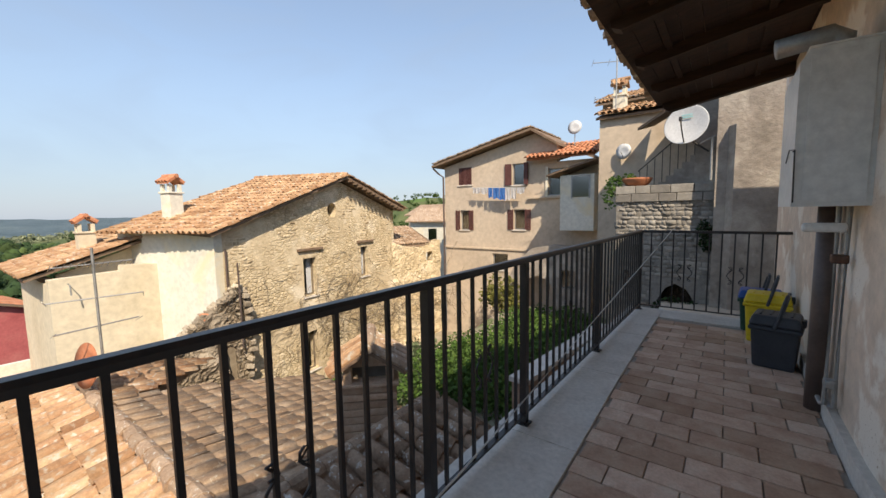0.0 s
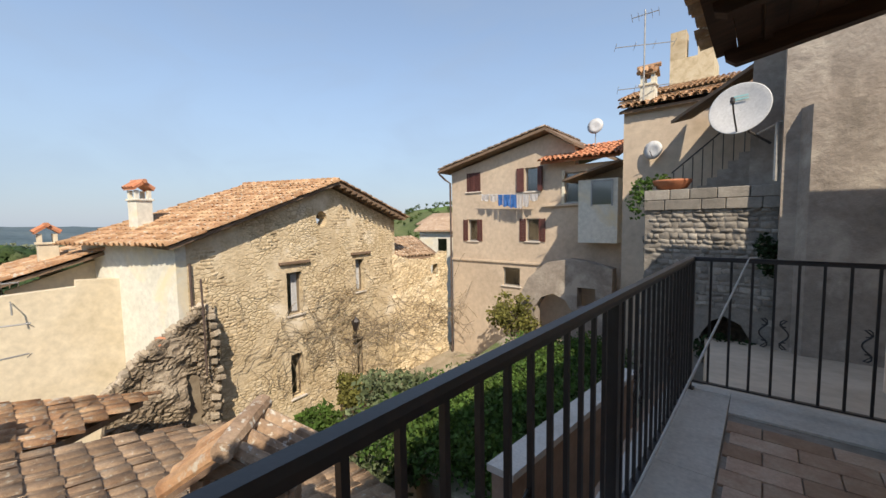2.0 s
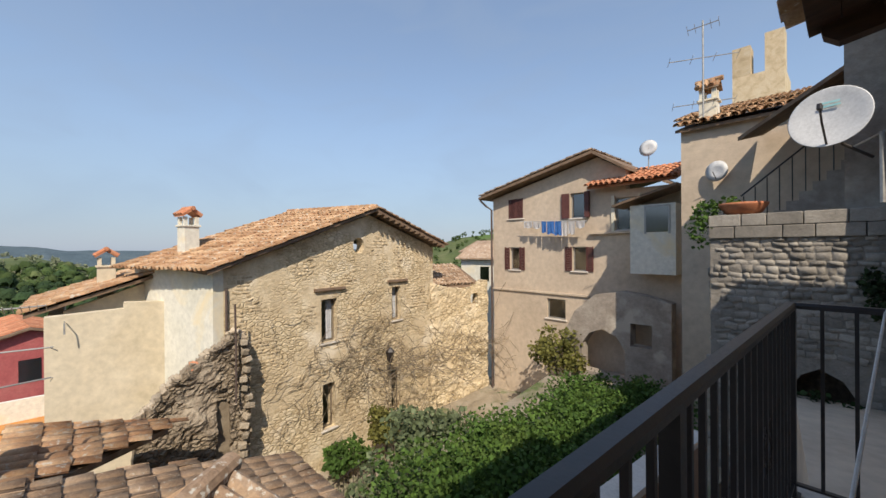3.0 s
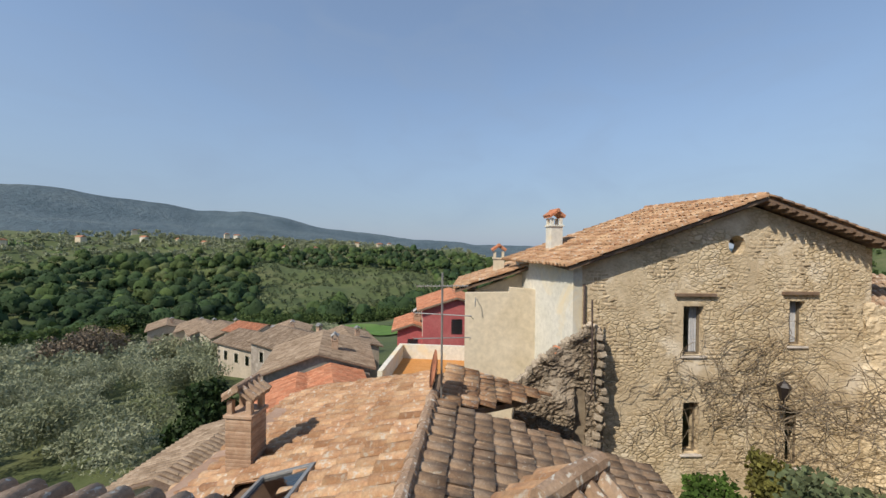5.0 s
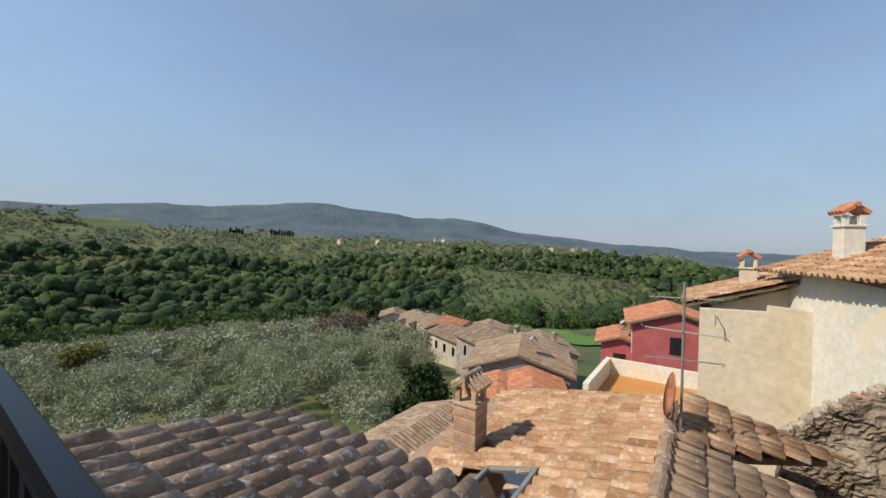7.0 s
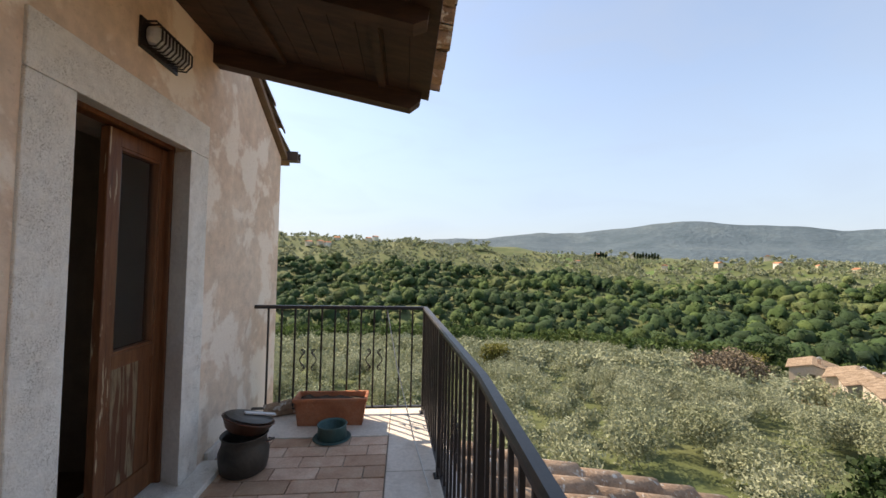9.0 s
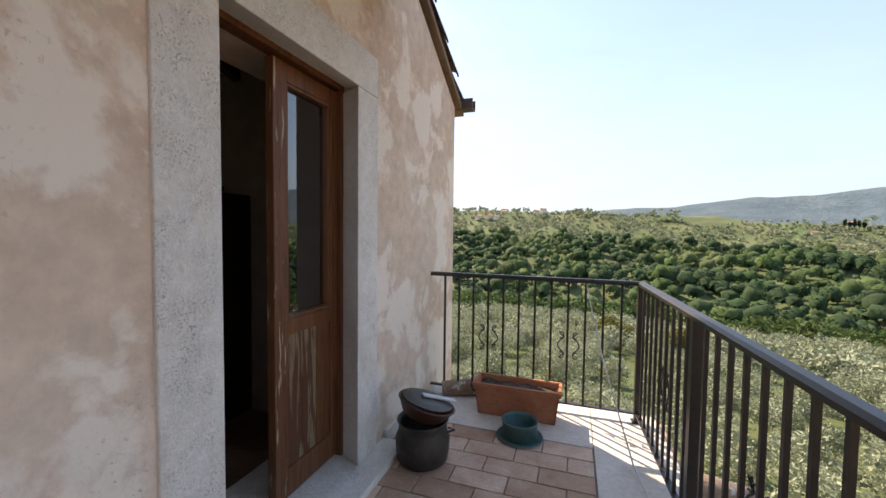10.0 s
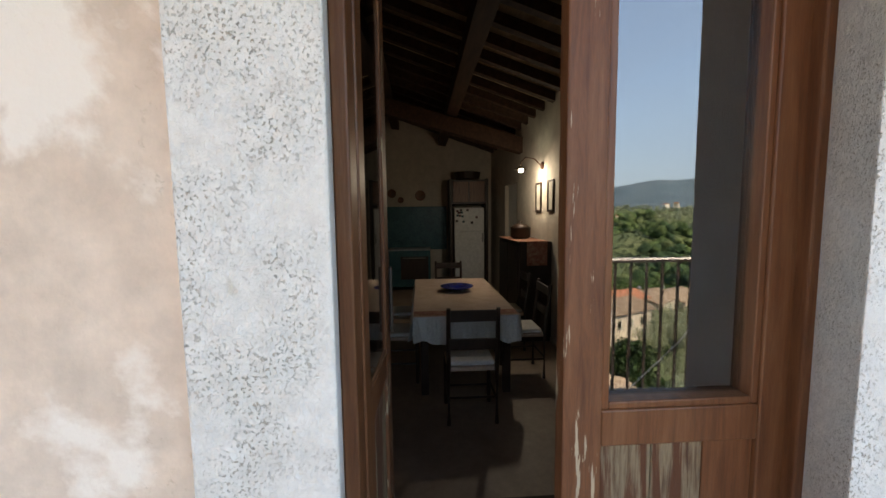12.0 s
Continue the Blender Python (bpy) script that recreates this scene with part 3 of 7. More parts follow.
def leaf_cloud(lumps, count, size, aspect=1.0):
    """Small leaf quads scattered through lumps (x, y, z, rx, ry, rz); returns arrays."""
    lumps = np.asarray(lumps, float)
    vol = lumps[:, 3] * lumps[:, 4] * lumps[:, 5]
    pick = RNG.choice(len(lumps), count, p=vol / vol.sum())
    d = RNG.normal(0, 1, (count, 3))
    d /= np.linalg.norm(d, axis=1)[:, None]
    rad = RNG.uniform(0.45, 1.08, count)[:, None]
    c = lumps[pick, :3] + d * rad * lumps[pick, 3:]
    a = RNG.normal(0, 1, (count, 3)) + d * 0.4
    a /= np.linalg.norm(a, axis=1)[:, None]
    b = np.cross(a, RNG.normal(0, 1, (count, 3)))
    b /= np.linalg.norm(b, axis=1)[:, None]
    s = (size * RNG.uniform(0.6, 1.4, count))[:, None]
    v = np.stack([c - a * s * 0.5, c + b * s * 0.42 * aspect, c + a * s * 0.6, c - b * s * 0.38 * aspect], 1).reshape(-1, 3)
    return v, np.arange(count * 4).reshape(-1, 4)


def crown_lumps(x, y, z, rx, rz, k=7):
    out = [(x, y, z, rx * 0.7, rx * 0.7, rz * 0.7)]
    for _ in range(k):
        a, e = RNG.uniform(0, 6.28), RNG.uniform(-0.5, 1.0)
        q = RNG.uniform(0.45, 0.75)
        out.append((x + math.cos(a) * rx * q * math.cos(e), y + math.sin(a) * rx * q * math.cos(e), z + math.sin(e) * rz * 0.75, rx * RNG.uniform(0.28, 0.48), rx * RNG.uniform(0.28, 0.48), rz * RNG.uniform(0.28, 0.45)))
    return out


def tree(name, x, y, ground, height, spread_r, mat, label, count=900, size=0.3, trunk=0.16, flat=1.0, category="tree"):
    t = thing(name, label, category, m=Matrix.Translation((x, y, ground)))
    rz = min(height * 0.42, spread_r * flat)
    zc = height - rz
    bm = tube([(0, 0, -0.8), (0.05, 0.02, zc * 0.4), (0.0, -0.06, zc)], [trunk * 1.3, trunk, trunk * 0.6], 8)
    for k in range(6):
        a = k * 1.05 + RNG.uniform(0, 0.6)
        add_tube(bm, [(0, 0, zc * RNG.uniform(0.55, 0.95)), (math.cos(a) * spread_r * 0.35, math.sin(a) * spread_r * 0.35, zc + rz * 0.1), (math.cos(a) * spread_r * 0.7, math.sin(a) * spread_r * 0.7, zc + rz * 0.45)], [trunk * 0.45, trunk * 0.3, trunk * 0.1], 6)
    part("trunk", bm, M_BARK, t)
    v, f = leaf_cloud(crown_lumps(0, 0, zc, spread_r, rz, 9), count, size)
    part("crown", from_arrays("crown", v, f, mat), mat, t)
    return t


# ---- the valley ----
YAWS = [-180, -140, -60, 20, 38, 60, 85, 100, 119, 140, 152, 170, 180]
RIDGE = [3.5, 5.0, 4.0, 3.0, 3.0, -1.0, -1.4, 0.2, 1.1, 1.5, 1.6, 2.9, 3.5]
MYAW = [-180, -160, 60, 85, 90, 97, 103, 113, 118, 123, 128, 133, 141, 146, 150, 155, 160, 168, 180]
MOUNT = [3.0, 2.4, -0.6, -0.3, 0.0, 0.8, 1.1, 2.6, 3.8, 4.3, 3.9, 4.7, 5.7, 5.7, 5.0, 4.3, 4.5, 3.8, 3.0]


def valley(yaw, r):
    """Height of the ground by bearing (0 is +y, 90 is -x) and distance."""
    e, m = np.interp(yaw, YAWS, RIDGE), np.interp(yaw, MYAW, MOUNT)
    top = 800 * np.tan(np.radians(e)) - 6
    near_r = [0, 14, 22, 40, 70, 110, 170, 250, 330]
    near_z = [-8.5, -8.5, -12.0, -14.5, -18, -24.5, -37, -52, -58]
    far = 3500 * np.tan(np.radians(m))
    z = np.where(r < 330, np.interp(r, near_r, near_z), 0)
    k = np.clip((r - 330) / 470, 0, 1)
    z = np.where((r >= 330) & (r < 800), -58 + (top + 58) * (k * 0.55 + 0.45 * k * k), z)
    k2 = np.clip((r - 800) / 500, 0, 1)
    z = np.where((r >= 800) & (r < 1300), top - 70 * k2, z)
    k3 = np.clip((r - 1300) / 2200, 0, 1)
    z = np.where(r >= 1300, (top - 70) + (far - top + 70) * k3 * k3, z)
    z = np.where(r > 3500, far * (1 - np.clip((r - 3500) / 1300, 0, 1)), z)
    return z


def folds(a, r):
    """Small hills and gullies on the slopes."""
    return noise.fractal(Vector((math.sin(a) * r * 0.012, math.cos(a) * r * 0.012, 0)), 1.0, 2.0, 3) * min(max((r - 40) * 0.03, 0), 12)


def build_ground():
    rs = np.concatenate([[0.5], np.geomspace(9, 1300, 110)])
    ang = np.radians(np.arange(-180, 180, 1.5))
    rr, aa = np.meshgrid(rs, ang, indexing="ij")
    z = valley(np.degrees(aa), rr)
    z = z + np.array([[folds(a, r) for a in ang] for r in rs])
    v = np.stack([-np.sin(aa) * rr, np.cos(aa) * rr, z], -1).reshape(-1, 3)
    na, f = len(ang), []
    for i in range(len(rs) - 1):
        k = np.arange(na)
        f.append(np.stack([i * na + k, i * na + (k + 1) % na, (i + 1) * na + (k + 1) % na, (i + 1) * na + k], 1))
    ob = part("ground", from_arrays("ground", v, np.concatenate(f), M_GROUND), M_GROUND)
    ob.data.polygons.foreach_set("use_smooth", [True] * len(ob.data.polygons))
    tagged(ob, kind="structure")
    rs = np.geomspace(1290, 4700, 40)
    ang = np.radians(np.arange(-180, 180, 0.75))
    rr, aa = np.meshgrid(rs, ang, indexing="ij")
    wob = np.array([[noise.fractal(Vector((math.sin(a) * r * 0.002, math.cos(a) * r * 0.002, 4)), 1.0, 2.0, 4) for a in ang] for r in rs])
    z = valley(np.degrees(aa), rr) + wob * 22 - 6
    v = np.stack([-np.sin(aa) * rr, np.cos(aa) * rr, z], -1).reshape(-1, 3)
    na, f = len(ang), []
    for i in range(len(rs) - 1):
        k = np.arange(na)
        f.append(np.stack([i * na + k, i * na + (k + 1) % na, (i + 1) * na + (k + 1) % na, (i + 1) * na + k], 1))
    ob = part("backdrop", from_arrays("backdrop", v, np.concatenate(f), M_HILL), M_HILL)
    ob.data.polygons.foreach_set("use_smooth", [True] * len(ob.data.polygons))
    tagged(ob, kind="structure")


build_ground()


def build_meadow():
    """A sloping green field among the trees below the village."""
    na, nr = 30, 18
    v = []
    for i in range(nr):
        for k in range(na):
            q = 97.5 + 15.5 * k / (na - 1)
            r = 150 + 62 * i / (nr - 1) + 9 * math.sin(k * 0.5) * (1 if i == nr - 1 else 0.5 if i == 0 else 0)
            z = float(valley(np.array([q]), np.array([r]))[0]) + folds(math.radians(q), r) + 0.7
            v.append((-math.sin(math.radians(q)) * r, math.cos(math.radians(q)) * r, z))
    f = [(i * na + k, i * na + k + 1, (i + 1) * na + k + 1, (i + 1) * na + k) for i in range(nr - 1) for k in range(na - 1)]
    tagged(part("ground_meadow", from_arrays("ground_meadow", v, f, M_MEADOW), M_MEADOW), kind="structure")


build_meadow()


def stuff(name, verts, faces, mat, label, category):
    ob = part(name, from_arrays(name, verts, faces, mat), mat)
    return tagged(ob, label, category, kind="stuff")


def build_woods():
    """Woods on the far side, woodland at the valley's foot and the olive grove, all of leaf sprays."""
    def place(q, d):
        z = float(valley(np.array([q if q <= 180 else q - 360]), np.array([d]))[0]) + folds(math.radians(q), d)
        return -math.sin(math.radians(q)) * d, math.cos(math.radians(q)) * d, z

    def clearing(q, d):
        return noise.noise(Vector((math.sin(math.radians(q)) * d * 0.007, math.cos(math.radians(q)) * d * 0.007, 2)))

    def grow(count, bearing, near_d, far_d, skip, size, lumps, leaves, leaf, aspect=1.0, tall=1.1):
        av, af, base = [], [], 0
        for _ in range(count):
            q, d = RNG.uniform(*bearing), math.sqrt(RNG.uniform(near_d ** 2, far_d ** 2))
            if skip(q, d):
                continue
            x, y, z = place(q, d)
            s = RNG.uniform(*size)
            v, f = leaf_cloud(crown_lumps(x, y, z + s * 1.0, s, s * tall, lumps), leaves, leaf, aspect)
            av.append(v), af.append(f + base)
            base += len(v)
        return np.concatenate(av), np.concatenate(af)

    bm = bmesh.new()
    bmesh.ops.create_icosphere(bm, subdivisions=2, radius=1)
    ball = np.array([v.co[:] for v in bm.verts])
    tri = np.array([[v.index for v in f.verts] for f in bm.faces])
    bm.free()
    shapes = [ball * (1 + 0.5 * np.array([noise.fractal(Vector(p) * 2.6 + Vector((k * 9, 0, 0)), 0.7, 2.2, 3) for p in ball]))[:, None] for k in range(12)]
    keep = ball[:, 2] > -0.45
    low = np.array([f for f in tri if keep[f].all()])
    kinds, crowns = {"dark": [], "mixed": [], "pale": []}, {"dark": [], "mixed": [], "pale": []}
    for _ in range(7200):
        q, d = RNG.uniform(76, 224), math.sqrt(RNG.uniform(285 ** 2, 700 ** 2))
        if q > 122 and d > 600 + 25 * clearing(q, d) * 4:
            continue
        if 96 < q < 121 and 330 < d < 580 and clearing(q, d) > -0.22 or 88 < q < 120 and d < 420 and clearing(q, d) > 0.1:
            continue
        x, y, z = place(q, d)
        s = 2.3 + 5.2 * RNG.uniform() ** 2.4
        # tone varies by patch and chance; paler kinds grow likelier with distance
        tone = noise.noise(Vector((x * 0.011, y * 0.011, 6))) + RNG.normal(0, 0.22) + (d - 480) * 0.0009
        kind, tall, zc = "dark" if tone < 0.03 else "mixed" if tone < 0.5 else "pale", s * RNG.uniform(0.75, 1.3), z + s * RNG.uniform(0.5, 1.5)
        kinds[kind].append(shapes[int(RNG.integers(0, 12))] * np.array([s, s, tall]) * 0.98 + np.array([x, y, zc]))
        crowns[kind] += [(x, y, zc + tall * 0.2, s * 0.95, s * 0.95, tall * 0.85), (x + RNG.normal(0, s * 0.6), y + RNG.normal(0, s * 0.6), zc + tall * 0.3, s * 0.6, s * 0.6, tall * 0.6)]
    for kind, mat, label in (("dark", M_FORESTDARK, "dense dark oak woodland covering the far valley side"), ("mixed", M_FOREST, "mixed green woodland on the far valley side"), ("pale", M_FORESTPALE, "pale green trees among the woodland")):
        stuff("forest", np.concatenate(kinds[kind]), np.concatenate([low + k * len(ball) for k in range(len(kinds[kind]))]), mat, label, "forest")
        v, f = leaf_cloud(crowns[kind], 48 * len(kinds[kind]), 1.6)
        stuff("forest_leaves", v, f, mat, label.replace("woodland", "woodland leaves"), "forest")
    v, f = grow(5600, (76, 224), 600, 900, lambda q, d: clearing(q, d) > 0.25, (2.2, 4.2), 3, 26, 2.4)
    stuff("orchards", v, f, M_OLIVE, "pale orchards and hedges along the far ridge", "orchard")
    v, f = grow(2200, (84, 224), 120, 310, lambda q, d: (92 < q < 118 and d < 270) or (d < 175 and RNG.uniform() < 0.7), (2.6, 5.0), 6, 130, 1.35)
    v3, f3 = grow(900, (8, 64), 70, 860, lambda q, d: False, (3.0, 5.5), 6, 70, 1.7)
    v, f = np.concatenate([v, v3]), np.concatenate([f, f3 + len(v)])
    stuff("woodland_trees", v, f, M_FOREST, "leafy green trees at the foot of the valley", "trees")
    v1, f1 = grow(2000, (86, 224), 60, 190, lambda q, d: (q < 119 and d < 120) or (88 < q < 110), (1.7, 3.0), 7, 240, 0.5, 0.75, 0.95)
    v2, f2 = grow(250, (122, 224), 21, 64, lambda q, d: q < 126 and d < 50, (1.5, 2.5), 9, 1300, 0.24, 0.6, 0.95)
    v, f = np.concatenate([v1, v2]), np.concatenate([f1, f2 + len(v1)])
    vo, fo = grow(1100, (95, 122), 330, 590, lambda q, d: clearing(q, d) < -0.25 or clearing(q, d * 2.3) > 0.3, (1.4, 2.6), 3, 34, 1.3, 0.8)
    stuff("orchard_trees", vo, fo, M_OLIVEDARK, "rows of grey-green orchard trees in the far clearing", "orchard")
    stuff("olive_grove", v, f, M_OLIVE, "silvery grey-green olive trees on the terraced slope", "olive trees")


build_woods()


# ---- terrace ----
Y_A, Y_B, Y_M = 6.18, -1.54, 0.64


def edge(y):
    """The railing's line, bent a little at one post."""
    return float(np.interp(y, [Y_B, Y_M, Y_A], [-1.55, -1.66, -1.53]))



structure("terrace_slab", boxm(-1.74, -1.68, -8, 0.0, 6.3, -0.047), M_BROWNPL)
floor_ob = structure("floor", boxm(-1.5, -1.6, -0.05, -0.001, 6.25, -0.012), M_GROUT)


def kerb(name, pts, m=M_KERB):
    bm = add_prism(bmesh.new(), [(*p, -0.045) for p in pts], (0, 0, 0.049))
    bmesh.ops.bevel(bm, geom=bm.edges[:], offset=0.004, segments=2, affect="EDGES", profile=0.5)
    return structure(name, bm, m)


def inner(y):
    return float(np.interp(y, [Y_B, 2.4, 4.2, Y_A], [-1.25, -1.26, -1.285, -1.275]))


y = -1.66
k = 0
while y < 6.2:
    y2 = min(y + 1.12, 6.3)
    a, b = y + 0.002, y2 - 0.002
    kerb("kerb_%d" % k, [(edge(a) - 0.13, a), (inner(a), a), (inner(b), b), (edge(b) - 0.13, b)])
    y, k = y2, k + 1
kerb("kerb_end_a", [(inner(5.9) + 0.004, 5.9), (-0.132, 5.9), (-0.132, 6.298), (inner(5.9) + 0.004, 6.298)])
kerb("kerb_end_b", [(inner(-1.4) + 0.004, -1.66), (-0.002, -1.66), (-0.002, -1.08), (inner(-1.4) + 0.004, -1.08)])
structure("baseboard", add_prism(bmesh.new(), [(-0.04, 0.69, -0.02), (-0.002, 0.69, -0.02), (-0.002, 5.89, -0.02), (-0.17, 5.89, -0.02), (-0.17, 3.3, -0.02), (-0.04, 1.0, -0.02)], (0, 0, 0.12)), M_KERB)
structure("baseboard_b", boxm(-0.03, -1.07, -0.02, -0.002, -0.7, 0.08, 0.006), M_KERB)
def face(y):
    """How far the house wall stands forward beyond the door."""
    return float(np.interp(y, [1.0, 3.3], [0.0, 0.13]))


TILE = [finish(boxm(-0.146, -0.071, 0, 0.146, 0.071, 0.02, 0.004), "paving_tile", M_FLOORTILE) for _ in range(1)]
for j in range(47):
    yy = -1.0 + j * 0.149
    if yy > 5.82:
        break
    for i in range(6):
        xx = -1.4 + i * 0.3 + (0.15 if j % 2 else 0.0)
        x0, x1 = max(xx - 0.15, inner(yy) + 0.006), min(xx + 0.15, -0.048 - face(yy))
        if x1 - x0 < 0.06:
            continue
        ob = part("paving_tile", TILE[0], M_FLOORTILE, floor_ob)
        ob.matrix_local = Matrix.LocRotScale(((x0 + x1) / 2, yy, -0.018 + RNG.normal(0, 0.0012)), Euler((RNG.normal(0, 0.004), RNG.normal(0, 0.004), RNG.normal(0, 0.006))), ((x1 - x0 - 0.006) / 0.292, 1, 1))


def scroll(c, u, parent):
    """A pair of iron scrolls round a baluster: c centre, u along the rail."""
    bm = bmesh.new()
    for s in (-1, 1):
        pts = []
        for k in range(25):
            t = k / 24
            if t < 0.25:
                a = math.pi * (1.6 - t * 6)
                p = (0.055 + 0.024 * math.cos(a), 0.075 + 0.024 * math.sin(a))
            elif t > 0.75:
                a = math.pi * (-0.1 - (t - 0.75) * 6)
                p = (0.055 + 0.024 * math.cos(a), -0.075 + 0.024 * math.sin(a))
            else:
                q = (t - 0.25) / 0.5
                p = (0.03 + 0.045 * math.sin(q * math.pi), 0.06 - 0.12 * q)
            pts.append(Vector(c) + Vector(u) * (s * p[0]) + V(0, 0, p[1]))
        add_tube(bm, pts, 0.005, 6)
    return part("scroll", bm, M_IRON, parent)


def railing(name, p0, p1, posts, step, scrolls, label):
    t = thing(name, label, "railing", "iron railings round the terrace")
    p0, p1 = Vector(p0), Vector(p1)
    u = (p1 - p0).normalized()
    length = (p1 - p0).length
    side = u.cross(V(0, 0, 1))
    rail = bmesh.new()
    prof = [(-0.024, 0.968), (-0.024, 0.985), (-0.016, 0.998), (0.016, 0.998), (0.024, 0.985), (0.024, 0.968)]
    add_prism(rail, [p0 + side * a + V(0, 0, b) for a, b in prof], p1 - p0)
    part("top_rail", rail, M_IRON, t)
    low = bmesh.new()
    add_prism(low, [p0 + side * a + V(0, 0, b) for a, b in ((-0.015, 0.06), (-0.015, 0.072), (0.015, 0.072), (0.015, 0.06))], p1 - p0)
    part("bottom_rail", low, M_IRON, t)
    for q in posts:
        c = p0 + u * q
        bm = bmesh.new()
        add_prism(bm, [c + u * a + side * b + V(0, 0, 0.0) for a, b in ((-0.02, -0.02), (0.02, -0.02), (0.02, 0.02), (-0.02, 0.02))], V(0, 0, 0.968))
        add_prism(bm, [c + u * a + side * b + V(0, 0, 0.004) for a, b in ((-0.035, -0.035), (0.035, -0.035), (0.035, 0.035), (-0.035, 0.035))], V(0, 0, 0.008))
        part("post", bm, M_IRON, t)
    bar = finish(add_prism(bmesh.new(), [V(a, b, 0.072) for a, b in ((-0.0075, -0.0075), (0.0075, -0.0075), (0.0075, 0.0075), (-0.0075, 0.0075))], V(0, 0, 0.9)), "baluster", M_IRON)
    ends = sorted(set([0.0, *posts, length]))
    for a, b in zip(ends, ends[1:]):
        n = max(2, round((b - a) / step))
        for k in range(1, n):
            ob = part("baluster", bar, M_IRON, t)
            ob.matrix_local = Matrix.Translation(p0 + u * (a + (b - a) * k / n)) @ Matrix.Rotation(math.atan2(u.y, u.x), 4, "Z")
    for q in scrolls:
        scroll(p0 + u * q + V(0, 0, 0.5), u, t)
    return t


railing("long_railing", (edge(Y_M), Y_M, 0), (edge(Y_A), Y_A, 0), [0.0, 1.41, 2.28, 3.74, 5.54], 0.109, [0.8, 1.84, 3.0, 4.1, 4.82],
        "long dark iron balcony railing with scrolls and square bars")
railing("side_railing", (edge(Y_B), Y_B, 0), (edge(Y_M), Y_M, 0), [0.0, 1.08], 0.109, [0.65, 1.63],
        "dark iron balcony railing stretch beside the lean-to roof")
railing("end_railing", (edge(Y_A), Y_A, 0), (-0.13, Y_A, 0), [], 0.119, [0.47, 0.95], "short dark iron railing beside the stone wall alley")
railing("end_railing", (edge(Y_B), Y_B, 0), (0, Y_B, 0), [], 0.119, [0.47, 1.07], "short dark iron railing above the valley, with planter")

# clothes line knotted to both end rails
single("cord", tube([(-1.19, Y_B, 1.0), (-1.2, Y_B + 0.02, 0.93), (-1.3, -1.28, 0.5), (-1.45, -0.94, 0.03), (-1.56, 0.0, 0.03), (-1.59, 1.2, 0.06), (-1.56, 2.2, 0.15), (-1.38, 4.1, 0.56),
        (-1.21, Y_A - 0.03, 0.98), (-1.2, Y_A - 0.01, 1.005), (-1.16, Y_A, 1.008)], 0.005, 6), M_CORD, "thin white cord tied from rail to rail along the kerb", "cord")


# ---- own house ----
D0, D1, DTOP = -0.462, 0.476, 2.125
outer = [(-2.11, -9), (9.35, -9), (9.35, 3.85), (1.2, 4.3), (-2.11, 2.5)]
structure("wall_house", holed_wall(outer, [rect(D0, -0.36, D1, DTOP), rect(7.9, 0.2, 8.6, 1.95)], (0, 0, 0), (0, 1, 0), (-1, 0, 0), 0.5), M_PLASTER)
structure("wall_thickening", add_prism(bmesh.new(), [(0.1, 1.0, -0.04), (0.0, 1.0, -0.04), (-0.13, 3.3, -0.04), (-0.13, 7.6, -0.04), (0.1, 7.6, -0.04)], (0, 0, 3.9)), M_PLASTER)
structure("wall_valley_side", boxm(0.5, -2.11, -9, 9.0, -1.72, 2.5), M_PLASTER)
structure("wall_back", boxm(8.7, -1.72, -9, 9.0, 9.3, 4.0), M_PLASTER)
structure("wall_far_side", boxm(0.5, 8.9, -9, 8.7, 9.35, 4.0), M_PLASTER)
structure("niche_back", boxm(0.3, 7.86, 0.15, 0.34, 8.64, 2.0), M_GREYPLASTER)
main_roof = thing("main_roof", "terracotta tiled gable roof of the plastered house", "roof")
part("deck", add_prism(bmesh.new(), [(-0.05, -2.25, 2.5), (-0.05, 1.2, 4.41), (-0.05, 9.5, 3.98), (-0.05, 9.5, 3.93), (-0.05, 1.2, 4.36), (-0.05, -2.25, 2.45)], (9.15, 0, 0)), M_DECK, main_roof)
tile_roof(main_roof, (0.02, 1.15, 4.4), (1, 0, 0), (0, -0.874, -0.486), 10, 11, M_OLDTILE)
single("gutter", add_prism(bmesh.new(), [(-0.16, -2.27 + a, 2.49 + b) for a, b in ((0, 0.1), (0, 0), (0.11, 0), (0.11, 0.1), (0.1, 0.1), (0.1, 0.01), (0.01, 0.01), (0.01, 0.1))], (9, 0, 0)), M_PIPE, "brown metal roof gutter sticking out at the eave", "gutter")

# stone door surround
st = thing("door_surround", "pitted white travertine door surround in the plaster wall", "door frame")
def dressed(pts, vec):
    bm = add_prism(bmesh.new(), pts, vec)
    bmesh.ops.bevel(bm, geom=bm.edges[:], offset=0.005, segments=2, affect="EDGES", profile=0.5)
    return bm


LIN = 2.087
part("jamb", dressed([(-0.014, -0.595, 0.036), (-0.014, -0.38, 0.036), (0.146, D0, 0.036), (0.19, D0, 0.036), (0.19, -0.595, 0.036)], (0, 0, LIN - 0.037)), M_TRAV, st)
part("jamb", dressed([(-0.014, 0.668, 0.036), (-0.014, 0.452, 0.036), (0.12, D1, 0.036), (0.19, D1, 0.036), (0.19, 0.668, 0.036)], (0, 0, LIN - 0.037)), M_TRAV, st)
part("lintel", dressed([(-0.014, -0.595, LIN), (-0.014, -0.595, LIN + 0.218), (0.19, -0.595, LIN + 0.218), (0.19, -0.595, DTOP), (0.146, -0.595, DTOP)], (0, 1.263, 0)), M_TRAV, st)
part("threshold", boxm(-0.16, D0 - 0.24, -0.03, 0.5, D1 + 0.24, 0.035, 0.008), M_TRAV, st)


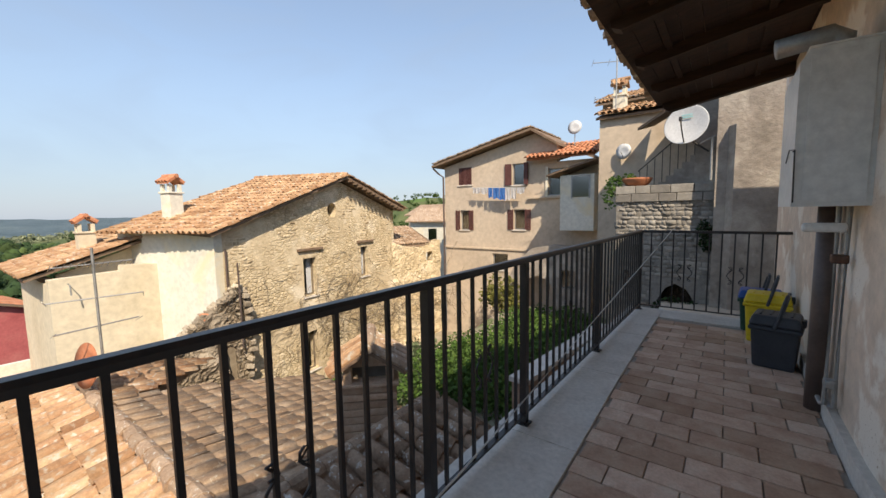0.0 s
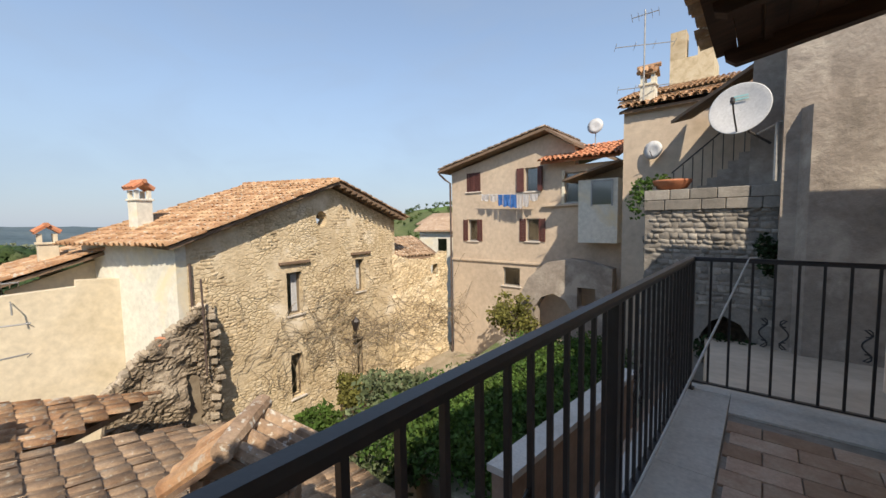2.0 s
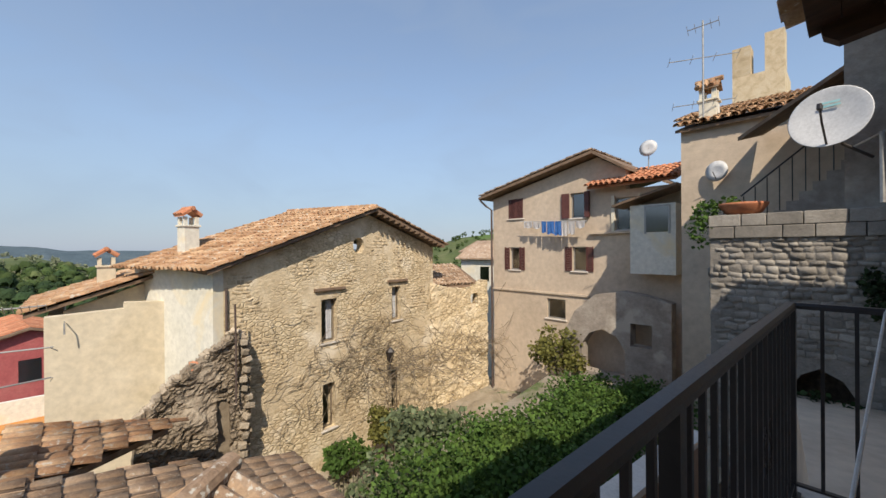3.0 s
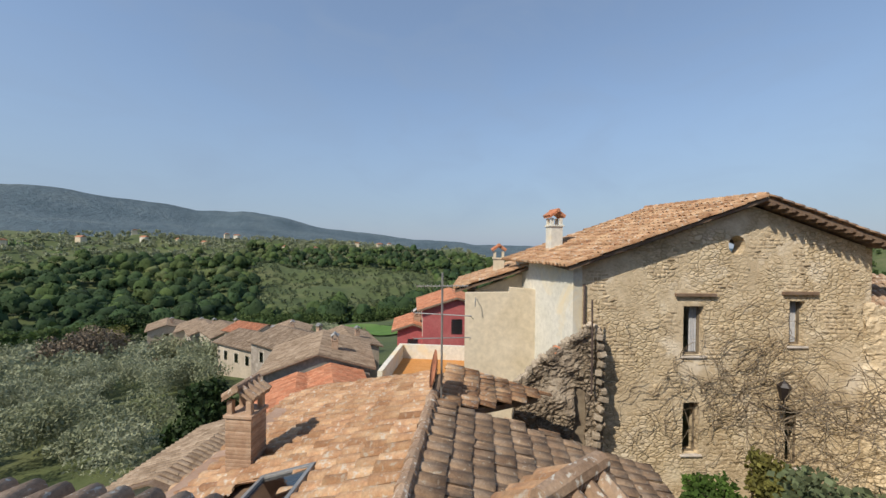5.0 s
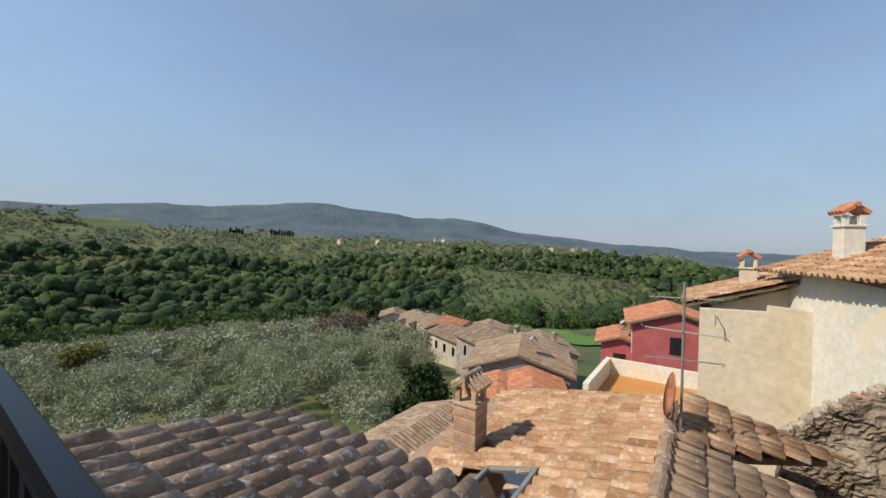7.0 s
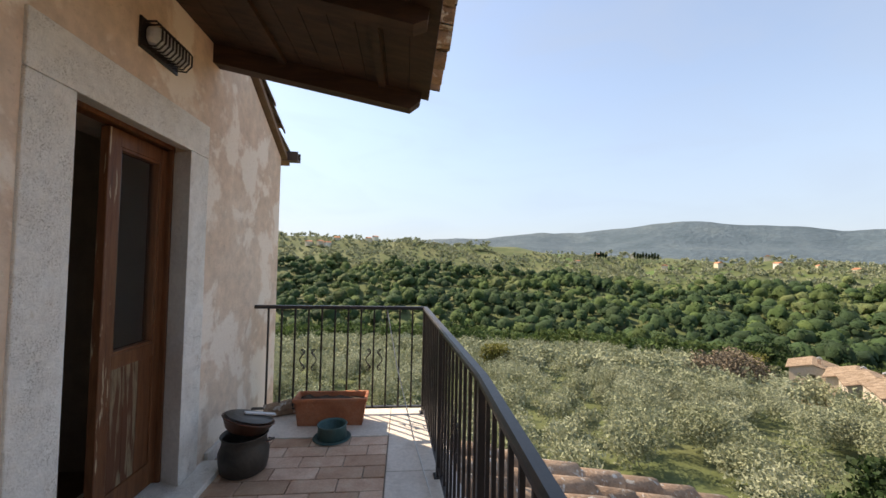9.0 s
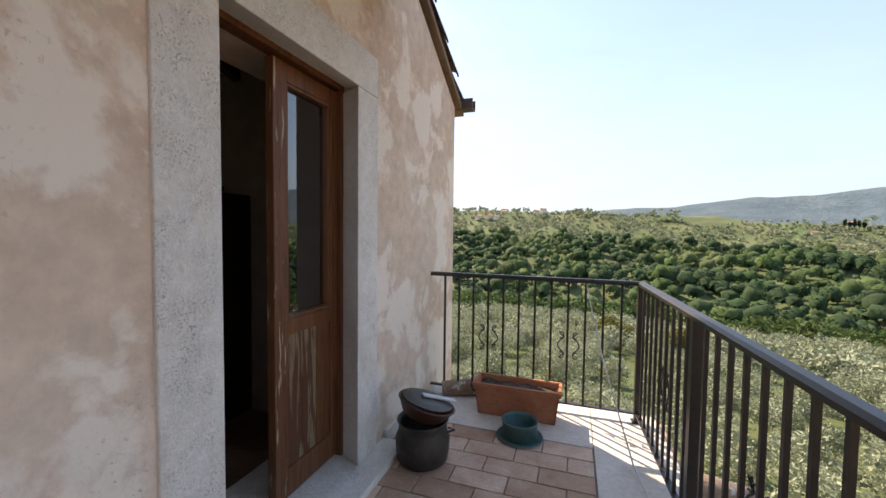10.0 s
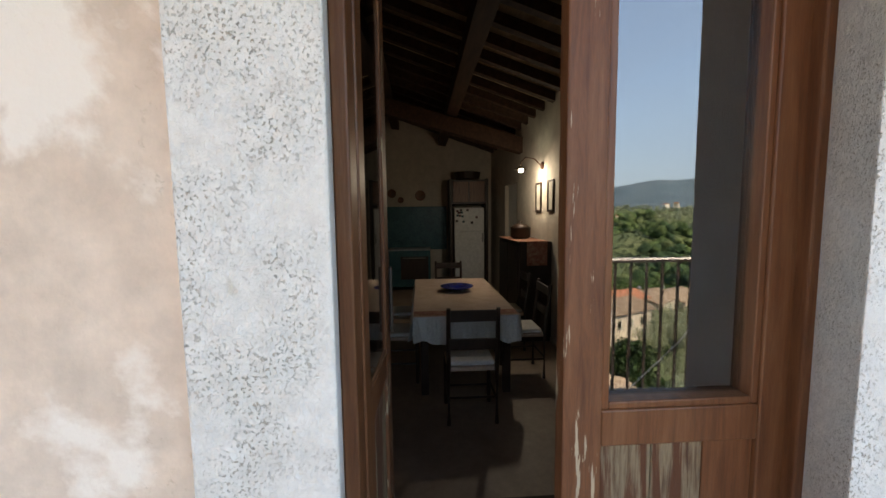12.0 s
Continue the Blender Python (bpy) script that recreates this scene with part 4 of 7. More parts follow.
def door_leaf(name, m, width, label, worn):
    """A glazed leaf hinged at the origin, running along +X, its outer face to -Y."""
    t = thing(name, label, "door", "two leaves of the glazed door", m)
    z0, z1, gl0, gl1, st_w = 0.05, 2.085, 0.905, 2.0, 0.062
    part("hinge_stile", boxm(0, -0.022, z0, st_w, 0.022, z1, 0.004), M_WOOD_DOOR, t)
    part("lock_stile", boxm(width - st_w - 0.02, -0.022, z0, width, 0.022, z1, 0.004), M_WOOD_FLAKE, t, "flaking lock stile")
    xa, xb = st_w, width - st_w - 0.02
    part("top_rail", boxm(xa, -0.02, gl1, xb, 0.02, z1, 0.004), M_WOOD_DOOR, t)
    part("middle_rail", boxm(xa, -0.02, gl0 - 0.078, xb, 0.02, gl0, 0.004), M_WOOD_DOOR, t)
    part("bottom_rail", boxm(xa, -0.02, z0, xb, 0.02, z0 + 0.14, 0.004), M_WOOD_DOOR, t)
    n = 3
    for i in range(n):
        a, b = xa + (xb - xa) * i / n, xa + (xb - xa) * (i + 1) / n
        bare = worn and i >= 1
        part("board", boxm(a + 0.001, -0.012, z0 + 0.14, b - 0.001, 0.012, gl0 - 0.078, 0.003), M_WOOD_WORN if bare else M_WOOD_DOOR, t, "bare flaking board" if bare else "")
    bead = bmesh.new()
    for q in ((xa, gl0, xa + 0.016, gl1), (xb - 0.016, gl0, xb, gl1), (xa + 0.016, gl0, xb - 0.016, gl0 + 0.016), (xa + 0.016, gl1 - 0.016, xb - 0.016, gl1)):
        add_box(bead, q[0], -0.017, q[1], q[2], 0.017, q[3], 0.003)
    part("bead", bead, M_WOOD_DOOR, t)
    pane = part("pane", boxm(xa + 0.012, -0.015, gl0 + 0.01, xb - 0.012, -0.011, gl1 - 0.01), M_GLASS, t)
    pane.visible_shadow = False
    part("bolt", tube([(width - 0.03, -0.03, 0.95), (width - 0.03, -0.03, 1.15)], 0.006, 8), M_IRON, t)


frame_wood = thing("door_casing", "brown varnished wooden door casing inside the stone", "door frame")
part("casing_side", boxm(0.125, D0, 0.036, 0.2, D0 + 0.03, DTOP, 0.004), M_WOOD_DOOR, frame_wood)
part("casing_side", boxm(0.125, D1 - 0.03, 0.036, 0.2, D1, DTOP, 0.004), M_WOOD_DOOR, frame_wood)
part("casing_head", boxm(0.125, D0 + 0.03, DTOP - 0.03, 0.2, D1 - 0.03, DTOP, 0.004), M_WOOD_DOOR, frame_wood)
door_leaf("door_leaf", pose(0.175, D0 + 0.026, 0, 0, 0, 90), 0.48, "weathered brown glazed door leaf, closed, its paint flaking", True)
door_leaf("door_leaf", pose(0.205, D1 - 0.012, 0, 0, 0, -2.5), 0.42, "weathered brown glazed door leaf, opened into the room", True)
bl = thing("bulkhead_lamp", "oblong black ribbed wall lamp above the stone door", "wall lamp")
part("body", boxm(-0.09, -0.19, 2.5, -0.012, 0.09, 2.6, 0.03), M_DISH, bl, "frosted glass body", )
for i in range(10):
    yy = -0.185 + i * 0.03
    part("rib", tube([(-0.012, yy, 2.49), (-0.07, yy, 2.485), (-0.1, yy, 2.52), (-0.1, yy, 2.58), (-0.07, yy, 2.615), (-0.012, yy, 2.61)], 0.005, 6), M_IRON, bl)
part("base_plate", boxm(-0.014, -0.21, 2.47, -0.002, 0.11, 2.63, 0.004), M_IRON, bl)

# pent roof over the terrace
EB, EA = -0.72, 6.95
pent = thing("pent_roof", "dark wooden pent roof with tiled top over the terrace", "roof")
sl = Vector((-1.5, 0, -0.27)).normalized()
up = V(-sl.z, 0, sl.x) * -1
for i in range(10):
    a, b = i * 0.152, (i + 1) * 0.152 - 0.004
    p = [V(0, EB, 2.9) + sl * q + up * h for q, h in ((a, 0), (b, 0), (b, 0.03), (a, 0.03))]
    part("soffit_board", add_prism(bmesh.new(), p, (0, EA - EB, 0)), M_EAVE, pent)
for i in range(9):
    yy = EB + (EA - EB - 0.1) * i / 8
    hgt = 0.13 if i in (0, 8) else 0.1
    p = [V(0, yy, 2.9) + sl * q + up * h for q, h in ((0, -0.001), (1.46, -0.001), (1.46, -0.06), (1.4, -hgt), (0, -hgt))]
    part("rafter", add_prism(bmesh.new(), p, (0, 0.1, 0)), M_EAVE, pent)
for s in (0.45, 1.15):
    p = [V(0, EB + 0.1, 2.9) + sl * q + up * h for q, h in ((s, -0.002), (s + 0.05, -0.002), (s + 0.05, -0.03), (s, -0.03))]
    part("batten", add_prism(bmesh.new(), p, (0, EA - EB - 0.2, 0)), M_EAVE, pent)
tile_roof(pent, V(0.0, EB + 0.06, 2.94), (0, 1, 0), sl, 36, 4, M_OLDTILE, near=0, dv=0.38)

# boiler cabinet and pipes
bo = thing("boiler_cabinet", "white rusting metal boiler cabinet hung on the wall", "boiler", m=Matrix.Translation((-0.13, 3.58, 1.26)))
part("body", add_prism(bmesh.new(), [(0, 0, 0), (-0.29, 0, 0), (-0.29, 0, 0.72), (-0.25, 0, 0.78), (0, 0, 0.78)], (0, 0.62, 0)), M_METALWHITE, bo)
part("side_panel", boxm(-0.25, -0.006, 0.02, -0.02, -0.001, 0.75, 0.002), M_METALWHITE, bo)
part("lid", boxm(-0.26, -0.01, 0.78, 0.0, 0.63, 0.79, 0.003), M_METALWHITE, bo)
part("hook", tube([(-0.295, -0.004, 0.28), (-0.29, -0.012, 0.29), (-0.285, -0.012, 0.02)], 0.004, 6), M_IRON, bo)
part("wire", tube([(-0.292, -0.004, 0.29), (-0.3, 0.1, 0.3), (-0.293, 0.3, 0.25)], 0.003, 6), M_IRON, bo)
single("flue_pipe", tube([(-0.25, 3.72, 2.04), (-0.25, 3.72, 2.1), (-0.29, 3.72, 2.13), (-0.51, 3.7, 2.1)], 0.05, 14), M_GREYMETAL, "stained grey metal flue elbow above the boiler", "flue pipe", smooth=True)
single("downpipe", tube([(-0.195, 4.1, 0.0), (-0.195, 4.1, 1.258)], 0.05, 16), M_PIPE, "brown round downpipe standing below the boiler", "pipe", smooth=True)
gp = thing("gas_pipes", "grey gas pipes with taps below the boiler", "pipes", m=Matrix.Translation((-0.13, 0, 0)))
for dx in (-0.03, -0.065):
    part("pipe", tube([(dx, 3.78 - dx, 1.258), (dx, 3.78 - dx, 0.14), (dx, 3.86 - dx, 0.11), (dx, 4.02, 0.11)], 0.013, 8), M_GREYMETAL, gp)
part("valve", boxm(-0.09, 3.78, 0.95, -0.02, 3.84, 1.0, 0.01), M_COPPER, gp)
part("valve", boxm(-0.08, 3.78, 0.25, -0.03, 3.84, 0.3, 0.01), M_GREYMETAL, gp)
part("cover", boxm(-0.22, 3.76, 1.12, -0.04, 3.8, 1.17, 0.015, pose(0, 0, 0, 0, 0, 0)), M_METALWHITE, gp)


# ---- bins ----
def tapered(w0, d0, w1, d1, h, bevel=0.02):
    bm = bmesh.new()
    vs = [bm.verts.new((sx * w / 2, sy * d / 2, z)) for w, d, z in ((w0, d0, 0), (w1, d1, h)) for sx, sy in ((-1, -1), (1, -1), (1, 1), (-1, 1))]
    for q in ((3, 2, 1, 0), (4, 5, 6, 7), (0, 1, 5, 4), (1, 2, 6, 5), (2, 3, 7, 6), (3, 0, 4, 7)):
        bm.faces.new([vs[i] for i in q])
    bmesh.ops.bevel(bm, geom=bm.edges[:], offset=bevel, segments=2, affect="EDGES", profile=0.5)
    return bm


def caddy(x, y, rz, w, d, h, body_mat, lid_mat, label, handle, hinge=0.0):
    t = thing("waste_caddy", label, "waste bin", "waste caddies by the wall", pose(x, y, 0, 0, 0, rz))
    part("body", tapered(w * 0.82, d * 0.82, w * 0.96, d * 0.96, h), body_mat, t)
    lid = tapered(w * 1.04, d * 1.04, w * 0.92, d * 0.9, 0.085, 0.02)
    bmesh.ops.translate(lid, verts=lid.verts, vec=(0, 0, h - 0.005))
    lo = part("lid", lid, lid_mat, t)
    for i in range(4):
        part("lid_rib", boxm(-w * 0.3, -d * 0.3 + i * d * 0.2 - 0.008, h + 0.076, w * 0.3, -d * 0.3 + i * d * 0.2 + 0.008, h + 0.088, 0.004), lid_mat, lo)
    part("rim", boxm(-w * 0.52, -d * 0.52, h - 0.04, w * 0.52, d * 0.52, h - 0.006, 0.012), body_mat, t)
    if handle:
        a = [(-w * 0.5, 0, h - 0.02), (-w * 0.5, -0.02, h + 0.06), (-w * 0.44, -0.05, h + 0.19), (-w * 0.2, -0.06, h + 0.235), (w * 0.2, -0.06, h + 0.235), (w * 0.44, -0.05, h + 0.19), (w * 0.5, -0.02, h + 0.06), (w * 0.5, 0, h - 0.02)]
        part("handle", tube(a, 0.013, 8), M_BINGREY, t, "black plastic handle")
    part("lock_tab", boxm(-0.03, -d * 0.56, h + 0.0, 0.03, -d * 0.48, h + 0.06, 0.008), M_BINGREY, t)
    return t


caddy(-0.33, 4.83, 80, 0.29, 0.31, 0.34, M_BINGREY, M_BINGREY, "charcoal plastic waste caddy with handle raised", True)
caddy(-0.34, 5.52, 85, 0.28, 0.34, 0.38, M_BINYELLOW, M_BINYELLOW, "bright yellow plastic waste caddy with black handle", True)
caddy(-0.37, 5.9, 88, 0.28, 0.36, 0.34, M_BINGREEN, M_BINBLUE, "dark green waste caddy with blue lid", True)

# ---- pots by the valley rail ----
pt = thing("stock_pot", "sooty tall metal stock pot beside the door", "pot", m=Matrix.Translation((-0.3, -0.62, 0.0)))
part("body", lathe([(0.12, 0.0), (0.145, 0.02), (0.155, 0.08), (0.158, 0.14), (0.14, 0.19), (0.138, 0.23), (0.15, 0.245), (0.145, 0.25), (0.13, 0.22), (0.128, 0.05), (0.0, 0.04)], 32), M_POTDARK, pt, smooth=True)
part("handle", tube([(-0.15, -0.03, 0.2), (-0.19, 0, 0.21), (-0.15, 0.03, 0.2)], 0.007, 6), M_IRON, pt)
pan = thing("copper_pan", "tarnished copper pan lying tilted on the stock pot", "pan", m=pose(-0.3, -0.62, 0.262, 9, -14, 0))
part("body", lathe([(0.11, 0.0), (0.13, 0.015), (0.165, 0.075), (0.172, 0.08), (0.168, 0.085), (0.158, 0.078), (0.12, 0.02), (0.0, 0.015)], 32), M_COPPER, pan, smooth=True)
part("lid", lathe([(0.0, 0.095), (0.14, 0.088), (0.15, 0.095), (0.1, 0.105), (0.0, 0.11)], 32), M_POTDARK, pan, "dull dark grey lid")
part("handle", boxm(-0.17, -0.02, 0.1, 0.04, 0.02, 0.112, 0.004, pose(0, 0, 0.01, 0, 0, 35)), M_DISH, pan, "pale flat handle")
sp = thing("small_pot", "small verdigris metal pot on the paving", "pot", m=Matrix.Translation((-0.8, -1.06, 0.0)))
part("body", lathe([(0.1, 0.0), (0.115, 0.01), (0.11, 0.1), (0.118, 0.115), (0.112, 0.12), (0.1, 0.1), (0.098, 0.03), (0.0, 0.02)], 28), M_VERDI, sp, smooth=True)
part("saucer", lathe([(0.12, 0.001), (0.15, 0.012), (0.145, 0.018), (0.0, 0.006)], 28), M_VERDI, sp)
pl = thing("planter", "long terracotta planter of dry soil on the kerb", "planter", m=pose(-0.74, -1.36, 0.006, 0, 0, 0))
part("base", boxm(-0.27, -0.075, 0, 0.27, 0.075, 0.016), M_TERRA, pl)
for sx in (-1, 1):
    part("end_panel", add_prism(bmesh.new(), [(sx * 0.27, -0.075, 0), (sx * 0.27, 0.075, 0), (sx * 0.3, 0.1, 0.23), (sx * 0.3, -0.1, 0.23)], (-sx * 0.014, 0, 0)), M_TERRA, pl)
    part("side_panel", add_prism(bmesh.new(), [(-0.27, sx * 0.075, 0), (0.27, sx * 0.075, 0), (0.3, sx * 0.1, 0.23), (-0.3, sx * 0.1, 0.23)], (0, -sx * 0.014, 0)), M_TERRA, pl)
rim = bmesh.new()
for q in ((-0.31, -0.11, 0.31, -0.09), (-0.31, 0.09, 0.31, 0.11), (-0.31, -0.09, -0.29, 0.09), (0.29, -0.09, 0.31, 0.09)):
    add_box(rim, q[0], q[1], 0.205, q[2], q[3], 0.236, 0.004)
part("rim", rim, M_TERRA, pl)
bm = bmesh.new()
bmesh.ops.create_grid(bm, x_segments=24, y_segments=8, size=0.5, matrix=Matrix.Translation((0, 0, 0.2)) @ Matrix.Diagonal((0.56, 0.18, 1, 1)))
for vv in bm.verts:
    vv.co.z += 0.02 * noise.noise(vv.co * 18)
part("soil", bm, M_SOIL, pl)
single("clay_tile", tube([(-0.12, -1.5, 0.05), (-0.4, -1.62, 0.06)], [0.06, 0.075], 10), M_OLDTILE, "weathered clay tile lying by the rail foot", "tile")


# ---- kitchen ----
FZ = -0.35
structure("room_floor", boxm(0.5, -1.72, FZ - 0.2, 8.7, 3.6, FZ), M_ROOMFLOOR)
structure("room_step", boxm(0.5, -0.6, FZ, 0.85, 0.6, -0.16, 0.01), M_ROOMFLOOR)
structure("room_wall_right", holed_wall([(0.5, FZ), (8.7, FZ), (8.7, 3.2), (0.5, 3.2)], [rect(2.75, FZ + 0.01, 3.15, 1.72), rect(6.0, FZ + 0.01, 6.9, 1.85)], (0, -1.35, 0), (1, 0, 0), (0, 1, 0), 0.12), M_ROOMWALL)
structure("room_wall_back", boxm(8.4, -1.35, FZ, 8.7, 3.6, 4.6), M_ROOMWALL)
structure("room_wall_left", boxm(0.5, 3.4, FZ, 8.4, 3.6, 4.6), M_ROOMWALL)
structure("ceiling", add_prism(bmesh.new(), [(0.5, -1.4, 2.75), (0.5, 3.5, 4.45), (0.5, 3.5, 4.55), (0.5, -1.4, 2.85)], (8.0, 0, 0)), M_ROOMCEIL)
for i, yy in enumerate((-0.3, 0.75, 2.0)):
    zz = 2.75 + (yy + 1.4) * 0.347
    structure("beam_%d" % i, add_prism(bmesh.new(), [(0.51, yy, zz - 0.27), (0.51, yy + 0.17, zz - 0.25), (0.51, yy + 0.17, zz - 0.075), (0.51, yy, zz - 0.11)], (7.88, 0, 0)), M_EAVE)
structure("beam_tie", add_prism(bmesh.new(), [(5.6, -1.34, 2.28), (5.6, 3.39, 3.6), (5.6, 3.39, 3.84), (5.6, -1.34, 2.52)], (0.22, 0, 0)), M_EAVE)
for i in range(20):
    xx = 0.62 + i * 0.39
    structure("joist_%d" % i, add_prism(bmesh.new(), [(xx, -1.34, 2.66), (xx, 3.39, 4.301), (xx, 3.39, 4.411), (xx, -1.34, 2.77)], (0.085, 0, 0)), M_EAVE)
# white panels fill the doorways; the far one paints in a lit room's brightness
for x0, x1, h in ((2.75, 3.15, 1.72), (6.0, 6.9, 1.85)):
    single("doorway_panel", boxm(x0, -1.46, FZ, x1, -1.42, h, 0.003), M_METALWHITE, "bright white panel filling an inner doorway", "door", "white inner doors")


def chair(m, label):
    t = thing("dining_chair", label, "chair", "chairs round the table", m)
    w, d, h = 0.38, 0.36, 0.45
    for sx in (-1, 1):
        part("rear_leg", tube([(sx * w / 2, -d / 2, 0), (sx * w / 2, -d / 2, h), (sx * w / 2, -d / 2 - 0.06, 0.95)], [0.017, 0.019, 0.016], 8), M_WALNUT, t)
        part("front_leg", tube([(sx * w / 2, d / 2, 0), (sx * w / 2, d / 2, h)], 0.018, 8), M_WALNUT, t)
        part("stretcher", tube([(sx * w / 2, -d / 2, 0.2), (sx * w / 2, d / 2, 0.2)], 0.01, 6), M_WALNUT, t)
    for z in (0.16, 0.3):
        part("stretcher", tube([(-w / 2, d / 2, z), (w / 2, d / 2, z)], 0.01, 6), M_WALNUT, t)
    part("stretcher", tube([(-w / 2, -d / 2, 0.22), (w / 2, -d / 2, 0.22)], 0.01, 6), M_WALNUT, t)
    for z in (0.62, 0.84):
        part("back_slat", boxm(-w / 2, -d / 2 - 0.05, z, w / 2, -d / 2 - 0.03, z + 0.09, 0.006), M_WALNUT, t)
    part("seat", boxm(-w / 2 - 0.01, -d / 2, h - 0.02, w / 2 + 0.01, d / 2 + 0.01, h + 0.015, 0.012), M_CLOTH, t, "woven rush seat")
    part("cushion", boxm(-w / 2 + 0.01, -d / 2 + 0.02, h + 0.015, w / 2 - 0.01, d / 2, h + 0.055, 0.018), M_CLOTHPALE, t, "pale patterned cushion")
    return t


chair(pose(2.5, -0.07, FZ, 0, 0, -90), "dark wooden dining chair with pale cushion at the table end")
side = chair(pose(3.3, -0.72, FZ, 0, 0, 0), "dark wooden dining chair tucked under the tablecloth")
for mm in (pose(4.1, -0.74, FZ, 0, 0, 0), pose(3.3, 0.55, FZ, 0, 0, 180), pose(4.1, 0.56, FZ, 0, 0, 180), pose(5.0, -0.1, FZ, 0, 0, 90)):
    copy_thing(side, mm)
tb = thing("dining_table", "long dark wooden table under a tablecloth", "table", m=Matrix.Translation((3.75, -0.08, FZ)))
part("tabletop", boxm(-0.98, -0.46, 0.72, 0.98, 0.46, 0.752, 0.006), M_WALNUT, tb)
for sx in (-1, 1):
    for sy in (-1, 1):
        part("leg", boxm(sx * 0.88 - 0.035, sy * 0.38 - 0.035, 0, sx * 0.88 + 0.035, sy * 0.38 + 0.035, 0.72, 0.006), M_WALNUT, tb)
tc = thing("tablecloth", "beige pink tablecloth with red band and white hem", "tablecloth", m=Matrix.Translation((3.75, -0.08, FZ)))
part("top", boxm(-1.0, -0.48, 0.754, 1.0, 0.48, 0.76, 0.003), M_CLOTH, tc)
part("band", boxm(-0.97, -0.47, 0.7605, -0.8, 0.47, 0.7615), M_CLOTHRED, tc, "red woven band")
bm = bmesh.new()
for a, b in (((-1.0, -0.48), (1.0, -0.48)), ((1.0, -0.48), (1.0, 0.48)), ((1.0, 0.48), (-1.0, 0.48)), ((-1.0, 0.48), (-1.0, -0.48))):
    a, b = V(*a, 0), V(*b, 0)
    outw = (b - a).cross(V(0, 0, 1)).normalized()
    n = 24
    row0 = [bm.verts.new(a.lerp(b, i / n) + V(0, 0, 0.758)) for i in range(n + 1)]
    row1 = [bm.verts.new(a.lerp(b, i / n) + outw * (0.03 + 0.02 * math.sin(i * 1.9)) + V(0, 0, 0.53 + 0.02 * math.sin(i * 0.8))) for i in range(n + 1)]
    for i in range(n):
        bm.faces.new((row0[i], row0[i + 1], row1[i + 1], row1[i]))
part("hem", bm, M_CLOTHPALE, tc, "pale hanging hem")
single("serving_bowl", lathe([(0.06, 0), (0.12, 0.02), (0.19, 0.05), (0.195, 0.055), (0.11, 0.028), (0.0, 0.02)], 24, Matrix.Translation((3.9, -0.1, FZ + 0.762))), M_BLUEGLASS, "shallow cobalt blue bowl on the tablecloth", "bowl", smooth=True)
fr = thing("fridge", "white fridge with magnets against the back wall", "fridge", m=Matrix.Translation((7.7, -0.75, FZ)))
part("body", boxm(0.04, -0.32, 0, 0.65, 0.32, 1.8, 0.01), M_METALWHITE, fr)
for z0, z1 in ((0.03, 1.28), (1.3, 1.79)):
    part("door", boxm(0, -0.32, z0, 0.038, 0.32, z1, 0.01), M_METALWHITE, fr)
part("handle", boxm(-0.03, -0.3, 1.05, 0, -0.27, 1.25, 0.006), M_GREYMETAL, fr)
for i in range(14):
    a, b = RNG.uniform(-0.2, 0.25), RNG.uniform(1.45, 1.74)
    part("magnet", boxm(-0.008, a, b, 0, a + 0.05, b + 0.045, 0.003), (M_SHUTTER, M_WALNUT, M_TEAL)[i % 3], fr)
cb = thing("wall_cabinet", "dark wooden cupboard frame above the fridge", "cabinet", m=Matrix.Translation((7.75, -0.75, FZ)))
part("side_board", boxm(0, -0.42, 0, 0.6, -0.36, 2.42, 0.004), M_WALNUT, cb)
part("side_board", boxm(0, 0.36, 0, 0.6, 0.42, 2.42, 0.004), M_WALNUT, cb)
part("body", boxm(0.02, -0.36, 1.88, 0.6, 0.36, 2.4, 0.004), M_WALNUT, cb)
part("door", boxm(0, -0.34, 1.92, 0.02, -0.01, 2.36, 0.004), M_WOOD_DOOR, cb)
part("door", boxm(0, 0.01, 1.92, 0.02, 0.34, 2.36, 0.004), M_WOOD_DOOR, cb)
single("basket", lathe([(0.2, 0), (0.27, 0.02), (0.3, 0.16), (0.27, 0.15), (0.0, 0.03)], 20, Matrix.Translation((8.05, -0.75, FZ + 2.42))), M_WALNUT, "dark wicker basket on the cupboard", "basket")
single("backsplash", boxm(8.385, -0.3, 0.5, 8.399, 3.3, 1.5), M_TEAL, "dark teal tiled backsplash behind the cooker", "tiles")
ck = thing("cooker", "dark teal enamel cooker with steel top", "cooker", m=Matrix.Translation((7.8, 0.55, FZ)))
part("body", boxm(0, -0.45, 0.08, 0.58, 0.45, 0.88, 0.01), M_TEAL, ck)
part("hob", boxm(-0.01, -0.46, 0.88, 0.58, 0.46, 0.91, 0.005), M_GREYMETAL, ck)
part("oven_door", boxm(-0.02, -0.4, 0.25, 0, 0.2, 0.75, 0.006), M_WALNUT, ck)
part("handle", tube([(-0.05, -0.35, 0.72), (-0.05, 0.15, 0.72)], 0.01, 6), M_GREYMETAL, ck)
single("worktop_unit", boxm(7.8, 1.02, FZ, 8.38, 3.2, 0.55, 0.01), M_WALNUT, "dark wooden kitchen unit beside the cooker", "cabinet")
